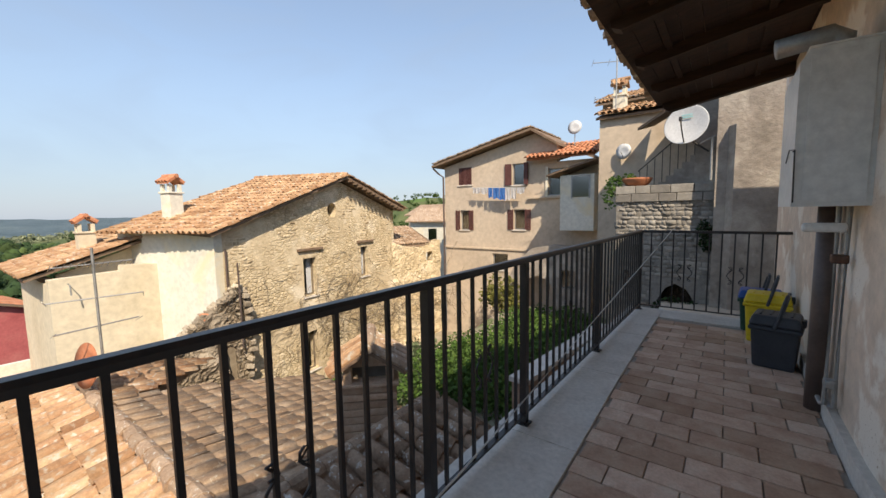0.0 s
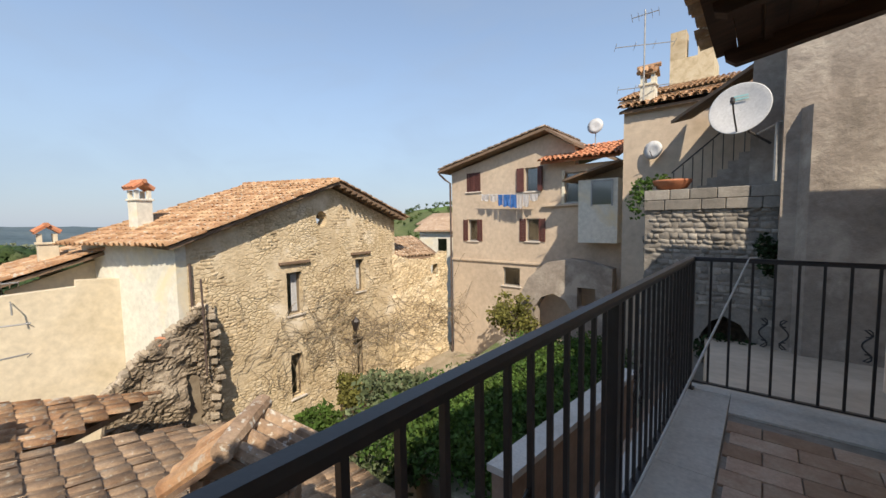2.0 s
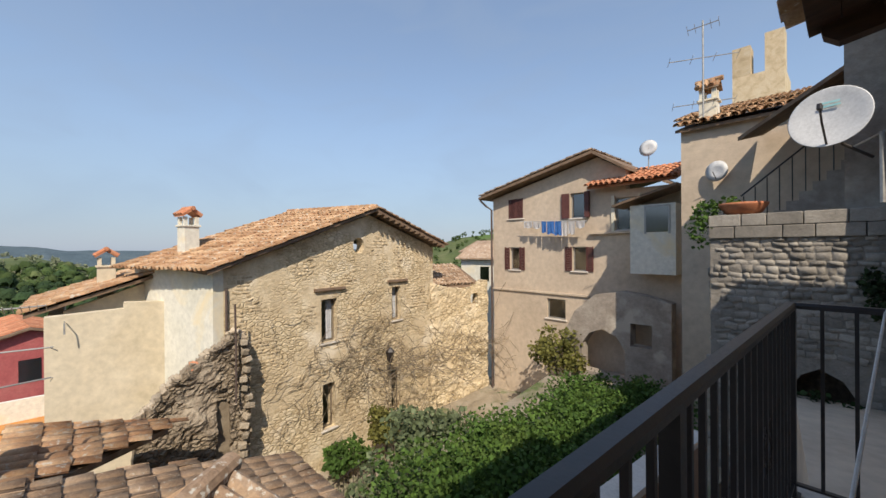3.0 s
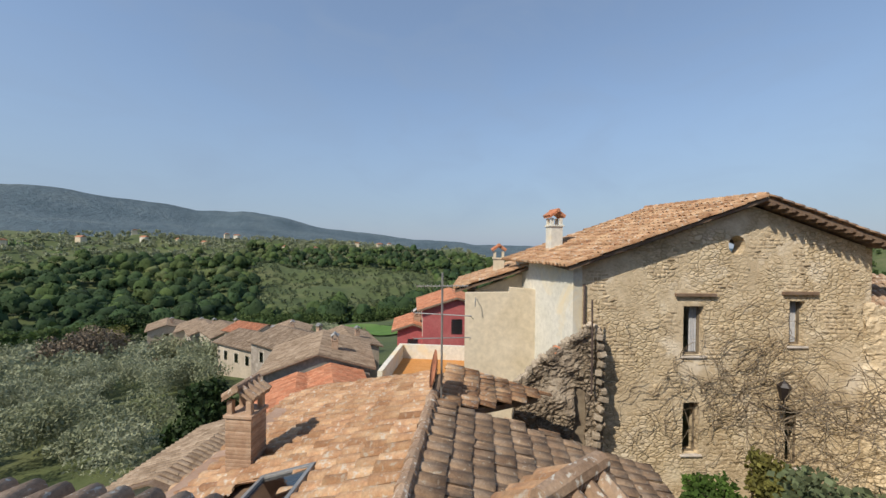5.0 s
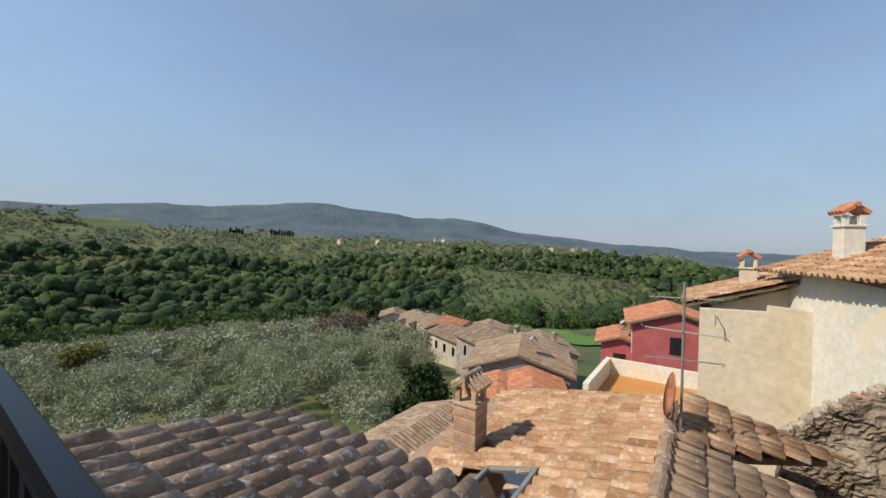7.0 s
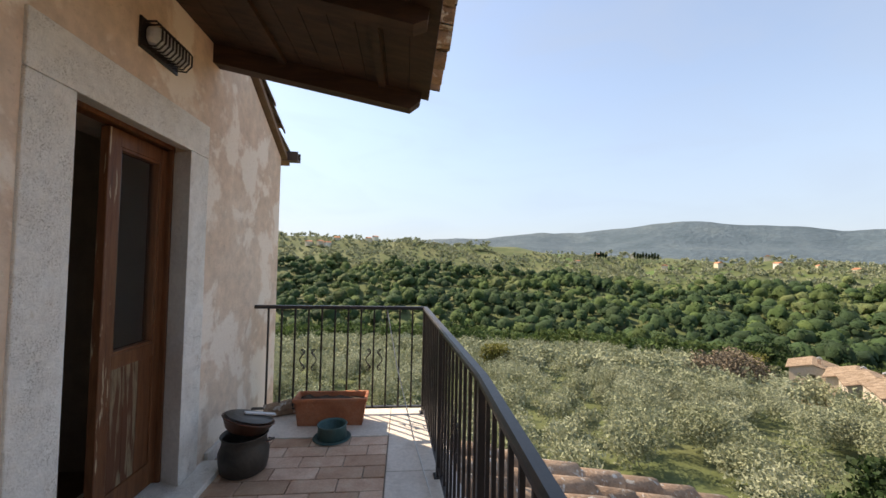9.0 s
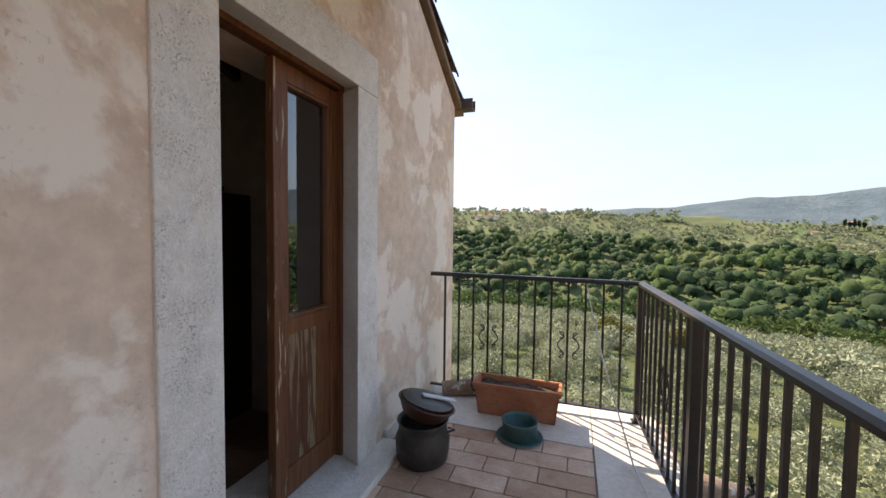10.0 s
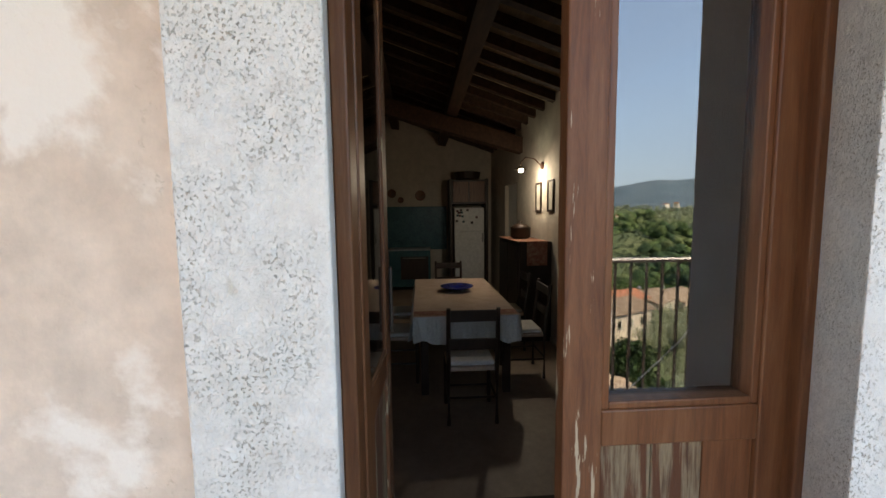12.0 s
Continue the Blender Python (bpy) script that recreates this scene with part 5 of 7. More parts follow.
for i, (yy, zz, r) in enumerate(((0.3, 1.75, 0.12), (0.75, 1.65, 0.07), (0.95, 1.8, 0.1), (1.2, 1.7, 0.08))):
    single("wall_plate", lathe([(0.02, 0), (r, 0.02), (r, 0.026), (0, 0.012)], 20, pose(8.39, yy, zz, 0, -90, 0)), M_COPPER, "small copper plate hung on the kitchen wall", "plate", "plates on the wall")
sb = thing("sideboard", "tall dark wooden sideboard with a cloth on top", "cabinet", m=Matrix.Translation((4.2, -1.35, FZ)))
part("body", boxm(0, 0.003, 0.05, 1.2, 0.42, 1.3, 0.006), M_WALNUT, sb)
part("plinth", boxm(0.02, 0.01, 0, 1.18, 0.4, 0.05), M_WALNUT, sb)
part("door", boxm(0.04, 0.42, 0.1, 0.59, 0.436, 1.25, 0.005), M_WALNUT, sb)
part("door", boxm(0.61, 0.42, 0.1, 1.16, 0.436, 1.25, 0.005), M_WALNUT, sb)
single("runner", add_box(boxm(4.18, -1.3, FZ + 1.301, 5.35, -0.9, FZ + 1.306), 4.175, -1.28, FZ + 1.0, 4.183, -1.02, FZ + 1.306), M_CLOTHRED, "red patterned runner hanging over the sideboard", "cloth")
single("lidded_pot", lathe([(0.1, 0), (0.14, 0.03), (0.14, 0.14), (0.15, 0.15), (0.08, 0.2), (0.02, 0.21), (0.03, 0.24), (0, 0.25)], 20, Matrix.Translation((4.8, -1.1, FZ + 1.307))), M_WALNUT, "black lidded pot on the sideboard", "pot", smooth=True)
for xx, zz, w, h in ((3.75, 1.48, 0.3, 0.34), (4.25, 1.53, 0.22, 0.4), (4.75, 1.53, 0.24, 0.4), (3.35, 1.52, 0.26, 0.46)):
    pf = thing("framed_print", "small dark framed print on the wall", "picture", "prints on the wall", Matrix.Translation((xx, -1.348, zz)))
    bm = bmesh.new()
    for q in ((-w / 2, -h / 2, w / 2, -h / 2 + 0.025), (-w / 2, h / 2 - 0.025, w / 2, h / 2), (-w / 2, -h / 2 + 0.025, -w / 2 + 0.025, h / 2 - 0.025), (w / 2 - 0.025, -h / 2 + 0.025, w / 2, h / 2 - 0.025)):
        add_box(bm, q[0], 0, q[1], q[2], 0.02, q[3], 0.003)
    part("picture_frame", bm, M_WALNUT, pf)
    part("print", boxm(-w / 2 + 0.02, 0.001, -h / 2 + 0.02, w / 2 - 0.02, 0.008, h / 2 - 0.02), M_PAPER, pf)
hu = thing("hutch", "tall dark carved wooden hutch against the wall", "cabinet", m=Matrix.Translation((1.7, -1.35, FZ)))
part("base", boxm(0, 0.003, 0, 1.0, 0.45, 0.9, 0.008), M_WALNUT, hu)
part("back_panel", boxm(0, 0.003, 0.9, 1.0, 0.03, 1.95), M_WALNUT, hu)
for x0 in (0, 0.97):
    part("side_board", boxm(x0, 0.03, 0.9, x0 + 0.03, 0.3, 1.95, 0.004), M_WALNUT, hu)
for z in (1.25, 1.6, 1.95):
    part("shelf", boxm(-0.03 if z > 1.9 else 0.03, 0.03, z, 1.03 if z > 1.9 else 0.97, 0.3, z + 0.03, 0.004), M_WALNUT, hu)
for i in range(3):
    part("finial", lathe([(0.03, 0), (0.045, 0.05), (0.02, 0.1), (0.03, 0.14), (0, 0.2)], 12, Matrix.Translation((0.15 + i * 0.35, 0.2, 1.98))), M_WALNUT, hu)
for i in range(5):
    single("cup", lathe([(0.025, 0), (0.04, 0.03), (0.042, 0.08), (0.036, 0.07), (0, 0.01)], 14, Matrix.Translation((1.8 + i * 0.18, -1.2, FZ + 0.902))), M_METALWHITE, "white cup standing in the dark hutch", "cup", "cups in the hutch")
wl = thing("wall_sconce", "lit brass wall lamp with a fluted glass shade", "wall lamp", m=Matrix.Translation((4.6, -1.35, 1.9)))
part("base_plate", lathe([(0.05, 0), (0.05, 0.02), (0, 0.03)], 16, pose(0, 0.002, 0.05, -90, 0, 0)), M_COPPER, wl)
part("arm", tube([(0, 0.03, 0.05), (0, 0.12, 0.14), (0, 0.24, 0.16), (0, 0.3, 0.1), (0, 0.3, 0.04)], 0.009, 8), M_COPPER, wl)
part("shade", lathe([(0.02, 0.05), (0.035, 0.035), (0.1, 0.0), (0.098, -0.004), (0.03, 0.03), (0.015, 0.046)], 20, Matrix.Translation((0, 0.3, 0))), M_GLASS, wl)
part("bulb", lathe([(0.012, 0.03), (0.03, 0.0), (0.028, -0.03), (0.0, -0.045)], 16, Matrix.Translation((0, 0.3, 0))), M_BULB, wl)
lamp = new("sconce_light", bpy.data.lights.new("sconce_light", "POINT"))
lamp.data.energy, lamp.data.color, lamp.data.shadow_soft_size = 2.2, (1.0, 0.94, 0.84), 0.05
lamp.location = (4.6, -1.05, 1.83)
single("doormat", boxm(0.9, -0.5, FZ + 0.001, 1.5, 0.5, FZ + 0.015, 0.004), M_SOIL, "dark brown mat inside the door", "mat")


# ---- windows of the houses ----
def house_window(parent, o, u, n, a0, b0, a1, b1, shutters=None, mat=None, curtain=False, closed=False, depth=0.14, glazed=True):
    """Frame, pane and shutters in an opening of a wall; o, u, n as in holed_wall."""
    o, u, n = Vector(o), Vector(u).normalized(), Vector(n).normalized()
    m = Matrix(((u.x, -n.x, 0, o.x), (u.y, -n.y, 0, o.y), (0, 0, 1, o.z), (0, 0, 0, 1)))
    w = part("window", add_box(add_box(add_box(add_box(bmesh.new(), a0, depth, b0, a0 + 0.05, depth + 0.05, b1, 0, m), a1 - 0.05, depth, b0, a1, depth + 0.05, b1, 0, m), a0 + 0.05, depth, b0, a1 - 0.05, depth + 0.05, b0 + 0.05, 0, m), a0 + 0.05, depth, b1 - 0.05, a1 - 0.05, depth + 0.05, b1, 0, m), mat or M_GREYMETAL, parent)
    if glazed:
        part("pane", boxm(a0 + 0.04, depth + 0.02, b0 + 0.04, a1 - 0.04, depth + 0.025, b1 - 0.04, 0, m), M_FARGLASS, w)
    if curtain:
        bm = bmesh.new()
        n_ = 14
        rows = [[bm.verts.new(m @ V(a0 + (a1 - a0) * 0.56 + ((a1 - a0) * 0.44 - 0.06) * i / n_, depth + 0.09 + 0.02 * math.sin(i * 1.7), z)) for i in range(n_ + 1)] for z in (b0 + 0.06, b1 - 0.06)]
        for i in range(n_):
            bm.faces.new((rows[0][i], rows[0][i + 1], rows[1][i + 1], rows[1][i]))
        part("curtain", bm, M_CURTAIN, w)
    part("sill", boxm(a0 - 0.08, -0.06, b0 - 0.06, a1 + 0.08, 0.06, b0, 0.01, m), M_KERB, w)
    if shutters:
        half = (a1 - a0) / 2
        if closed:
            spans = ((a0, a0 + half - 0.005, -0.01), (a0 + half + 0.005, a1, -0.01))
        else:
            spans = ((a0 - half, a0 - 0.01, -0.05), (a1 + 0.01, a1 + half, -0.05))
        for s0, s1, yy in spans:
            bm = bmesh.new()
            add_box(bm, s0, yy, b0, s0 + 0.05, yy + 0.04, b1, 0, m)
            add_box(bm, s1 - 0.05, yy, b0, s1, yy + 0.04, b1, 0, m)
            k = int((b1 - b0) / 0.07)
            for i in range(k):
                z = b0 + (b1 - b0) * i / k
                add_box(bm, s0 + 0.05, yy + 0.008, z, s1 - 0.05, yy + 0.03, z + 0.052, 0, m)
            part("shutter", bm, M_SHUTTER, w)
    return w


def slab(parent, name, a, b, c, d, thick, mat):
    """A sloping roof slab on four corners."""
    return part(name, add_prism(bmesh.new(), [Vector(p) for p in (a, b, c, d)], (0, 0, -thick)), mat, parent)


def chimney(parent, x, y, z0, z1, w, d, mat, cap_mat, rz=0, openings=True):
    """A chimney with slotted head and a small tiled gable cap."""
    m = pose(x, y, 0, 0, 0, rz)
    c = part("chimney", boxm(-w / 2, -d / 2, z0, w / 2, d / 2, z1, 0.01, m), mat, parent)
    part("collar", boxm(-w / 2 - 0.04, -d / 2 - 0.04, z1, w / 2 + 0.04, d / 2 + 0.04, z1 + 0.06, 0.008, m), mat, c)
    h = 0.26
    for sx in (-1, 1):
        for sy in (-1, 1):
            part("pier", boxm(sx * (w / 2 - 0.06) - 0.05, sy * (d / 2 - 0.06) - 0.05, z1 + 0.06, sx * (w / 2 - 0.06) + 0.05, sy * (d / 2 - 0.06) + 0.05, z1 + 0.06 + h, 0, m), mat, c)
    top = z1 + 0.06 + h
    pr = [m @ V(-w / 2 - 0.06, q, top + e) for q, e in ((-d / 2 - 0.05, 0), (0, 0.2), (d / 2 + 0.05, 0), (d / 2 + 0.05, 0.05), (0, 0.26), (-d / 2 - 0.05, 0.05))]
    part("cap", add_prism(bmesh.new(), pr, m.to_3x3() @ V(w + 0.12, 0, 0)), cap_mat, c)
    bm = bmesh.new()
    for k in range(int((w + 0.2) / 0.16)):
        for s in (-1, 1):
            xx = -w / 2 - 0.02 + k * 0.16
            add_tube(bm, [m @ V(xx, 0, top + 0.28), m @ V(xx, s * (d / 2 + 0.07), top + 0.06)], [0.055, 0.07], 8)
    add_tube(bm, [m @ V(-w / 2 - 0.12, 0, top + 0.28), m @ V(w / 2 + 0.12, 0, top + 0.28)], 0.07, 8)
    part("cap_tiles", bm, cap_mat, c)
    return c


# ---- stone house ----
HA, HU = V(-13.5, 6.5, 0), V(-0.136, 0.991, 0)
HN = V(0.991, 0.136, 0)
house = thing("stone_house", "ochre rubble stone house with tiled gable roof", "house")
oc = [(4.83 + 0.27 * math.cos(t), 1.42 + 0.3 * math.sin(t)) for t in (2 * math.pi * i / 14 for i in range(14))]
openings = [(3.17, -2.0, 3.82, -0.47), (6.55, -1.7, 7.06, -0.3), (3.2, -5.05, 3.72, -3.45), (6.48, -5.5, 7.02, -3.7)]
fac = part("wall", holed_wall([(0, -9.5), (8.98, -9.5), (8.98, 1.42), (5.35, 2.62), (0, 0.72)], [rect(*q) for q in openings] + [oc], HA, HU, HN, 0.45), M_RUBBLE, house)
HD = V(-0.95, -0.31, 0).normalized()
back = [HA - HN * 0.45, HA + HD * 4.3, HA + HU * 8.98 + HD * 4.3, HA + HU * 8.98 - HN * 0.45]
for (p, q), mat, z in (((back[0] + HN * 0.445, back[1]), M_WHITEPL, 0.72), ((back[1], back[2]), M_WHITEPL, 0.72), ((back[2], back[3] + HN * 0.44), M_RUBBLE, 1.35)):
    side = (q - p).cross(V(0, 0, 1)).normalized()
    part("wall", add_prism(bmesh.new(), [p + V(0, 0, -9.5), q + V(0, 0, -9.5), q + V(0, 0, z), p + V(0, 0, z)], side * -0.3), mat, house, "white plastered side wall" if mat == M_WHITEPL else "")
Ef, Rf, Gf = V(-13.05, 6.0, 0.72), V(-13.75, 11.85, 2.84), V(-14.28, 15.95, 1.47)
Eb, Rb, Gb = V(-17.35, 5.2, 0.92), V(-18.1, 10.2, 2.86), V(-18.9, 14.6, 1.4)
slab(house, "roof_deck", Ef, Rf, Rb, Eb, 0.1, M_DECK)
slab(house, "roof_deck", Rf, Gf, Gb, Rb, 0.1, M_DECK)
tile_roof(house, Rf + V(0, 0, 0.0), Rb - Rf, Ef - Rf, 22, 18, M_ROOFTILE)
tile_roof(house, Rf + V(0, 0, 0.0), Rb - Rf, Gf - Rf, 22, 13, M_ROOFTILE)
bm = bmesh.new()
for k in range(19):
    add_tube(bm, [Rf.lerp(Rb, k / 19) + V(0, 0, 0.06), Rf.lerp(Rb, (k + 1.1) / 19) + V(0, 0, 0.07)], [0.1, 0.12], 8)
part("ridge_tiles", bm, M_ROOFTILE, house)
for k in range(14):
    p = Rf.lerp(Gf, (k + 0.5) / 14) + V(0, 0, -0.14)
    part("rafter_end", boxm(-0.3, -0.05, -0.05, 0.08, 0.05, 0.05, 0, Matrix.Translation(p) @ pose(0, 0, 0, 0, 0, 8)), M_DECK, house)
for (a0, b0, a1, b1), cur in zip(openings, (True, True, False, False)):
    house_window(house, HA, HU, HN, a0, b0, a1, b1, curtain=cur, glazed=False, depth=0.2, mat=M_TWIG)
for a0, a1, z in ((2.88, 4.15, -0.12), (6.28, 7.42, -0.05)):
    m = Matrix(((HU.x, -HN.x, 0, HA.x), (HU.y, -HN.y, 0, HA.y), (0, 0, 1, 0), (0, 0, 0, 1)))
    part("lintel", boxm(a0, -0.1, z - 0.05, a1, 0.05, z + 0.05, 0.01, m), M_DECK, house, "projecting stone lintel")
chimney(house, -16.2, 6.15, 0.8, 2.05, 0.46, 0.46, M_WHITEPL, M_REDTILE, 15)


def on_face(a, b, wa, wb):
    if any(q[0] - wa - 0.02 < a < q[2] + wa + 0.02 and q[1] - wb - 0.02 < b < q[3] + wb + 0.02 for q in openings):
        return False
    if (a - 4.83) ** 2 + (b - 1.42) ** 2 < 0.2:
        return False
    top = 0.72 + a * 0.355 if a < 5.35 else 2.62 - (a - 5.35) * 0.33
    return b + wb < top - 0.08 and noise.noise(V(a * 0.8, b * 0.8, 3)) + 0.5 * noise.noise(V(a * 3, b * 3, 1)) > 0.26


stones_on(house, HA, HU, HN, 0.02, 8.95, -8.0, 2.5, 0.19, 0.12, M_STONE, on_face, near=260, proud=0.012, gap=0.025)
wl_ = thing("street_lamp", "black lantern street lamp on a wall bracket", "street lamp", m=Matrix.Translation(HA + HU * 5.75 + HN * 0.7 + V(0, 0, -3.1)))
part("lantern", lathe([(0.06, 0), (0.1, 0.02), (0.17, 0.38), (0.19, 0.4), (0.1, 0.5), (0.03, 0.56), (0.0, 0.62)], 6), M_IRON, wl_)
part("bracket", tube([(0, 0, 0.0), (0, 0, -0.25), (-0.3, -0.04, -0.45), (-0.75, -0.1, -0.4)], 0.025, 8), M_IRON, wl_)
single("wall_pipe", tube([HA + HU * 0.05 + HN * 0.06 + V(0, 0, 0.2), HA + HU * 0.05 + HN * 0.06 + V(0, 0, -6)], 0.035, 8), M_PIPE, "thin brown pipe running down the house corner", "pipe")

# dry creeper on the facade and the ruined wall
bm = bmesh.new()
for k in range(150):
    a, b = 4.0 + RNG.normal(0.8, 1.6), -2.6 + RNG.normal(-0.3, 0.9)
    p = HA + HU * a + HN * 0.05 + V(0, 0, b)
    pts = [p]
    d = V(RNG.normal(0, 0.1), RNG.normal(0, 1), RNG.normal(-0.1, 0.6)).normalized()
    for i in range(6):
        d = (d + V(0.0, RNG.normal(0, 0.35), RNG.normal(0, 0.35))).normalized()
        q = pts[-1] + d * 0.2
        q.x = (HA + HU * ((q - HA).dot(HU)) + HN * RNG.uniform(0.03, 0.2)).x
        pts.append(q)
    add_tube(bm, pts, 0.009, 4, False)
for k in range(170):
    p = V(-13.4 + RNG.normal(0, 0.7), RNG.uniform(11.5, 18.2), -3.3 + RNG.normal(0, 0.5))
    pts = [p]
    d = V(RNG.normal(0, 0.4), RNG.normal(0, 1), RNG.normal(0, 0.3)).normalized()
    for i in range(6):
        d = (d + V(RNG.normal(0, 0.25), RNG.normal(0, 0.25), RNG.normal(0, 0.25))).normalized()
        pts.append(pts[-1] + d * 0.26)
    add_tube(bm, pts, 0.011, 4, False)
ob = part("creeper", bm, M_TWIG)
tagged(ob, "leafless grey creeper trailing over the stone wall", "creeper", kind="stuff")

# ruined wall against the house
ruin = thing("ruined_wall", "crumbling rubble wall stub with an old plank door", "wall")
RUIN_A = [4.42, 4.62, 5.0, 5.2, 5.8, 6.4, 6.72, 6.95, 7.05]
RUIN_TOP = [-3.1, -2.72, -2.3, -2.05, -1.66, -1.25, -0.98, -1.12, -1.5]


def crumbled(o, u, n, a0, a1, b0, top, hole, rough, thick, step=0.07, seed=0.0):
    """A rough rubble face with broken edges: top(a) its height, hole(a, b) its openings."""
    o, u, n = Vector(o), Vector(u).normalized(), Vector(n).normalized()
    bm = bmesh.new()
    vs = {}

    def at(i, j):
        if (i, j) not in vs:
            a, b = a0 + i * step, b0 + j * step
            q = V(a, b, seed)
            lump = noise.fractal(q * 1.3, 0.9, 2.1, 4) * 0.9 + abs(noise.noise(q * 5.5)) * 0.55 + noise.noise(q * 13) * 0.2
            wob = V(noise.noise(q * 4 + V(9, 0, 0)), noise.noise(q * 4 + V(0, 9, 0)), 0) * step * 0.7
            vs[(i, j)] = bm.verts.new(o + u * (a + wob.x) + V(0, 0, b + wob.y) + n * (lump * rough))
        return vs[(i, j)]

    for i in range(int((a1 - a0) / step)):
        for j in range(int((3.0 - b0) / step)):
            a, b = a0 + (i + 0.5) * step, b0 + (j + 0.5) * step
            if b > top(a) + noise.noise(V(a * 6, b * 6, seed)) * 0.12 or hole(a, b):
                continue
            bm.faces.new((at(i, j), at(i + 1, j), at(i + 1, j + 1), at(i, j + 1)))
    ex = bmesh.ops.extrude_face_region(bm, geom=bm.faces[:])
    bmesh.ops.translate(bm, verts=[g for g in ex["geom"] if isinstance(g, bmesh.types.BMVert)], vec=n * -thick)
    bmesh.ops.recalc_face_normals(bm, faces=bm.faces)
    return bm


def ruin_door(a, b):
    return 6.17 < a < 6.53 and -4.7 < b < -2.9 + 0.1 * math.cos((a - 6.35) * 8)


part("wall", crumbled((-13.05, 0, 0), (0, 1, 0), (1, 0, 0), 4.45, 7.08, -6.6, lambda a: float(np.interp(a, RUIN_A, RUIN_TOP)), ruin_door, 0.2, 0.42), M_RUIN, ruin)
part("core", add_prism(bmesh.new(), [(-13.3, 4.6, -9), (-13.3, 6.9, -9), (-13.3, 6.9, -1.5), (-13.3, 4.6, -3.2)], (-0.2, 0, 0)), M_RUIN, ruin)
part("door", boxm(-13.25, 6.15, -4.75, -13.2, 6.55, -2.85), M_TWIG, ruin, "grey old plank door")
for k in range(26):
    a = 4.6 + k * 0.092
    z = float(np.interp(a, RUIN_A, RUIN_TOP))
    part("coping_stone", boxm(-RNG.uniform(0.08, 0.2), -RNG.uniform(0.05, 0.1), -0.1, RNG.uniform(0.08, 0.2), RNG.uniform(0.05, 0.1), RNG.uniform(0.02, 0.07), 0.02, Matrix.Translation((-13.2 + RNG.uniform(-0.08, 0.1), a, z + RNG.uniform(-0.05, 0.02))) @ pose(0, 0, 0, RNG.uniform(10, 50), RNG.uniform(-25, 25), RNG.uniform(-35, 35))), M_REDTILE if k in (11, 12, 13) else M_RUINSTONE, ruin)
for k in range(14):
    a, b = 6.78 + RNG.uniform(0, 0.24), -1.3 - k * 0.26
    part("ruin_stone", boxm(-0.14, -RNG.uniform(0.05, 0.13), -0.08, 0.14, RNG.uniform(0.05, 0.13), 0.08, 0.025, Matrix.Translation((-13.02, a, b)) @ pose(0, 0, 0, RNG.uniform(-20, 20), RNG.uniform(-20, 20), RNG.uniform(-20, 20))), M_RUINSTONE, ruin)
single("wall_conduit", tube([(-12.85, 6.62, -0.2), (-12.86, 6.64, -1.4), (-12.84, 6.63, -2.9)], 0.028, 8), M_PIPE, "thin dark iron conduit standing up the ruined wall", "pipe")
structure("wall_between_houses", crumbled((-14.75, 15.4, 0), (0.2, 0.98, 0), (0.98, -0.2, 0), 0.0, 3.42, -8.0, lambda a: float(np.interp(a, [0, 0.6, 1.8, 2.6, 3.4], [-0.3, -0.5, -0.72, -0.6, -0.3])), lambda a, b: 2.3 < a < 2.78 and -1.5 < b < -0.98, 0.12, 0.45, 0.09, 5.0), M_RUBBLE)
# dark backing added so the opening in front reads as shaded
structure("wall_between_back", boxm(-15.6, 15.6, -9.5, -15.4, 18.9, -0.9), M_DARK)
lowroof = thing("ruined_roof", "broken heap of old roof tiles on the rubble wall", "roof")
part("deck", add_prism(bmesh.new(), [V(-15.0, 15.6, -0.62), V(-14.3, 18.6, -0.62), V(-16.4, 18.9, 0.35), V(-17, 16, 0.35)], (0, 0, -0.1)), M_DECK, lowroof)
tile_roof(lowroof, V(-17, 16, 0.38), V(0.6, 2.9, 0), V(2.0, -0.4, -0.97), 13, 6, M_OLDTILE)

# ---- cream house ----
cream = thing("cream_house", "cream plastered house with low tiled roof", "house")
part("wall", add_prism(bmesh.new(), [(-15.8, 2.86, -9.5), (-15.8, 5.85, -9.5), (-15.8, 5.85, -0.3), (-15.8, 4.5, -0.22), (-15.8, 4.48, -0.4), (-15.8, 2.86, -0.46)], (-0.35, 0, 0)), M_CREAM, cream)
part("wall", boxm(-21, 2.86, -9.5, -16.15, 3.2, -0.6), M_CREAM, cream)
part("wall", add_prism(bmesh.new(), [(-16.9, 3.2, -1), (-16.9, 5.9, -1), (-16.9, 5.9, 0.55), (-16.9, 3.2, -0.45)], (-0.2, 0, 0)), M_CREAM, cream)
part("floor", boxm(-21, 3.2, -3, -16.15, 6.2, -1.0), M_KERB, cream)
slab(cream, "roof_deck", (-16.4, 2.45, -0.42), (-16.4, 5.75, 0.68), (-21.5, 5.75, 0.68), (-21.5, 2.45, -0.42), 0.1, M_DECK)
tile_roof(cream, (-16.4, 5.75, 0.7), (-1, 0, 0), (0, -0.949, -0.316), 24, 10, M_ROOFTILE)
chimney(cream, -18.2, 4.2, -0.3, 0.75, 0.46, 0.46, M_CREAM, M_REDTILE)
single("wall_bracket", tube([(-15.75, 3.25, -0.6), (-15.5, 3.25, -0.62), (-15.45, 3.25, -0.9)], 0.02, 6), M_GREYMETAL, "grey metal bracket on the cream wall", "bracket")

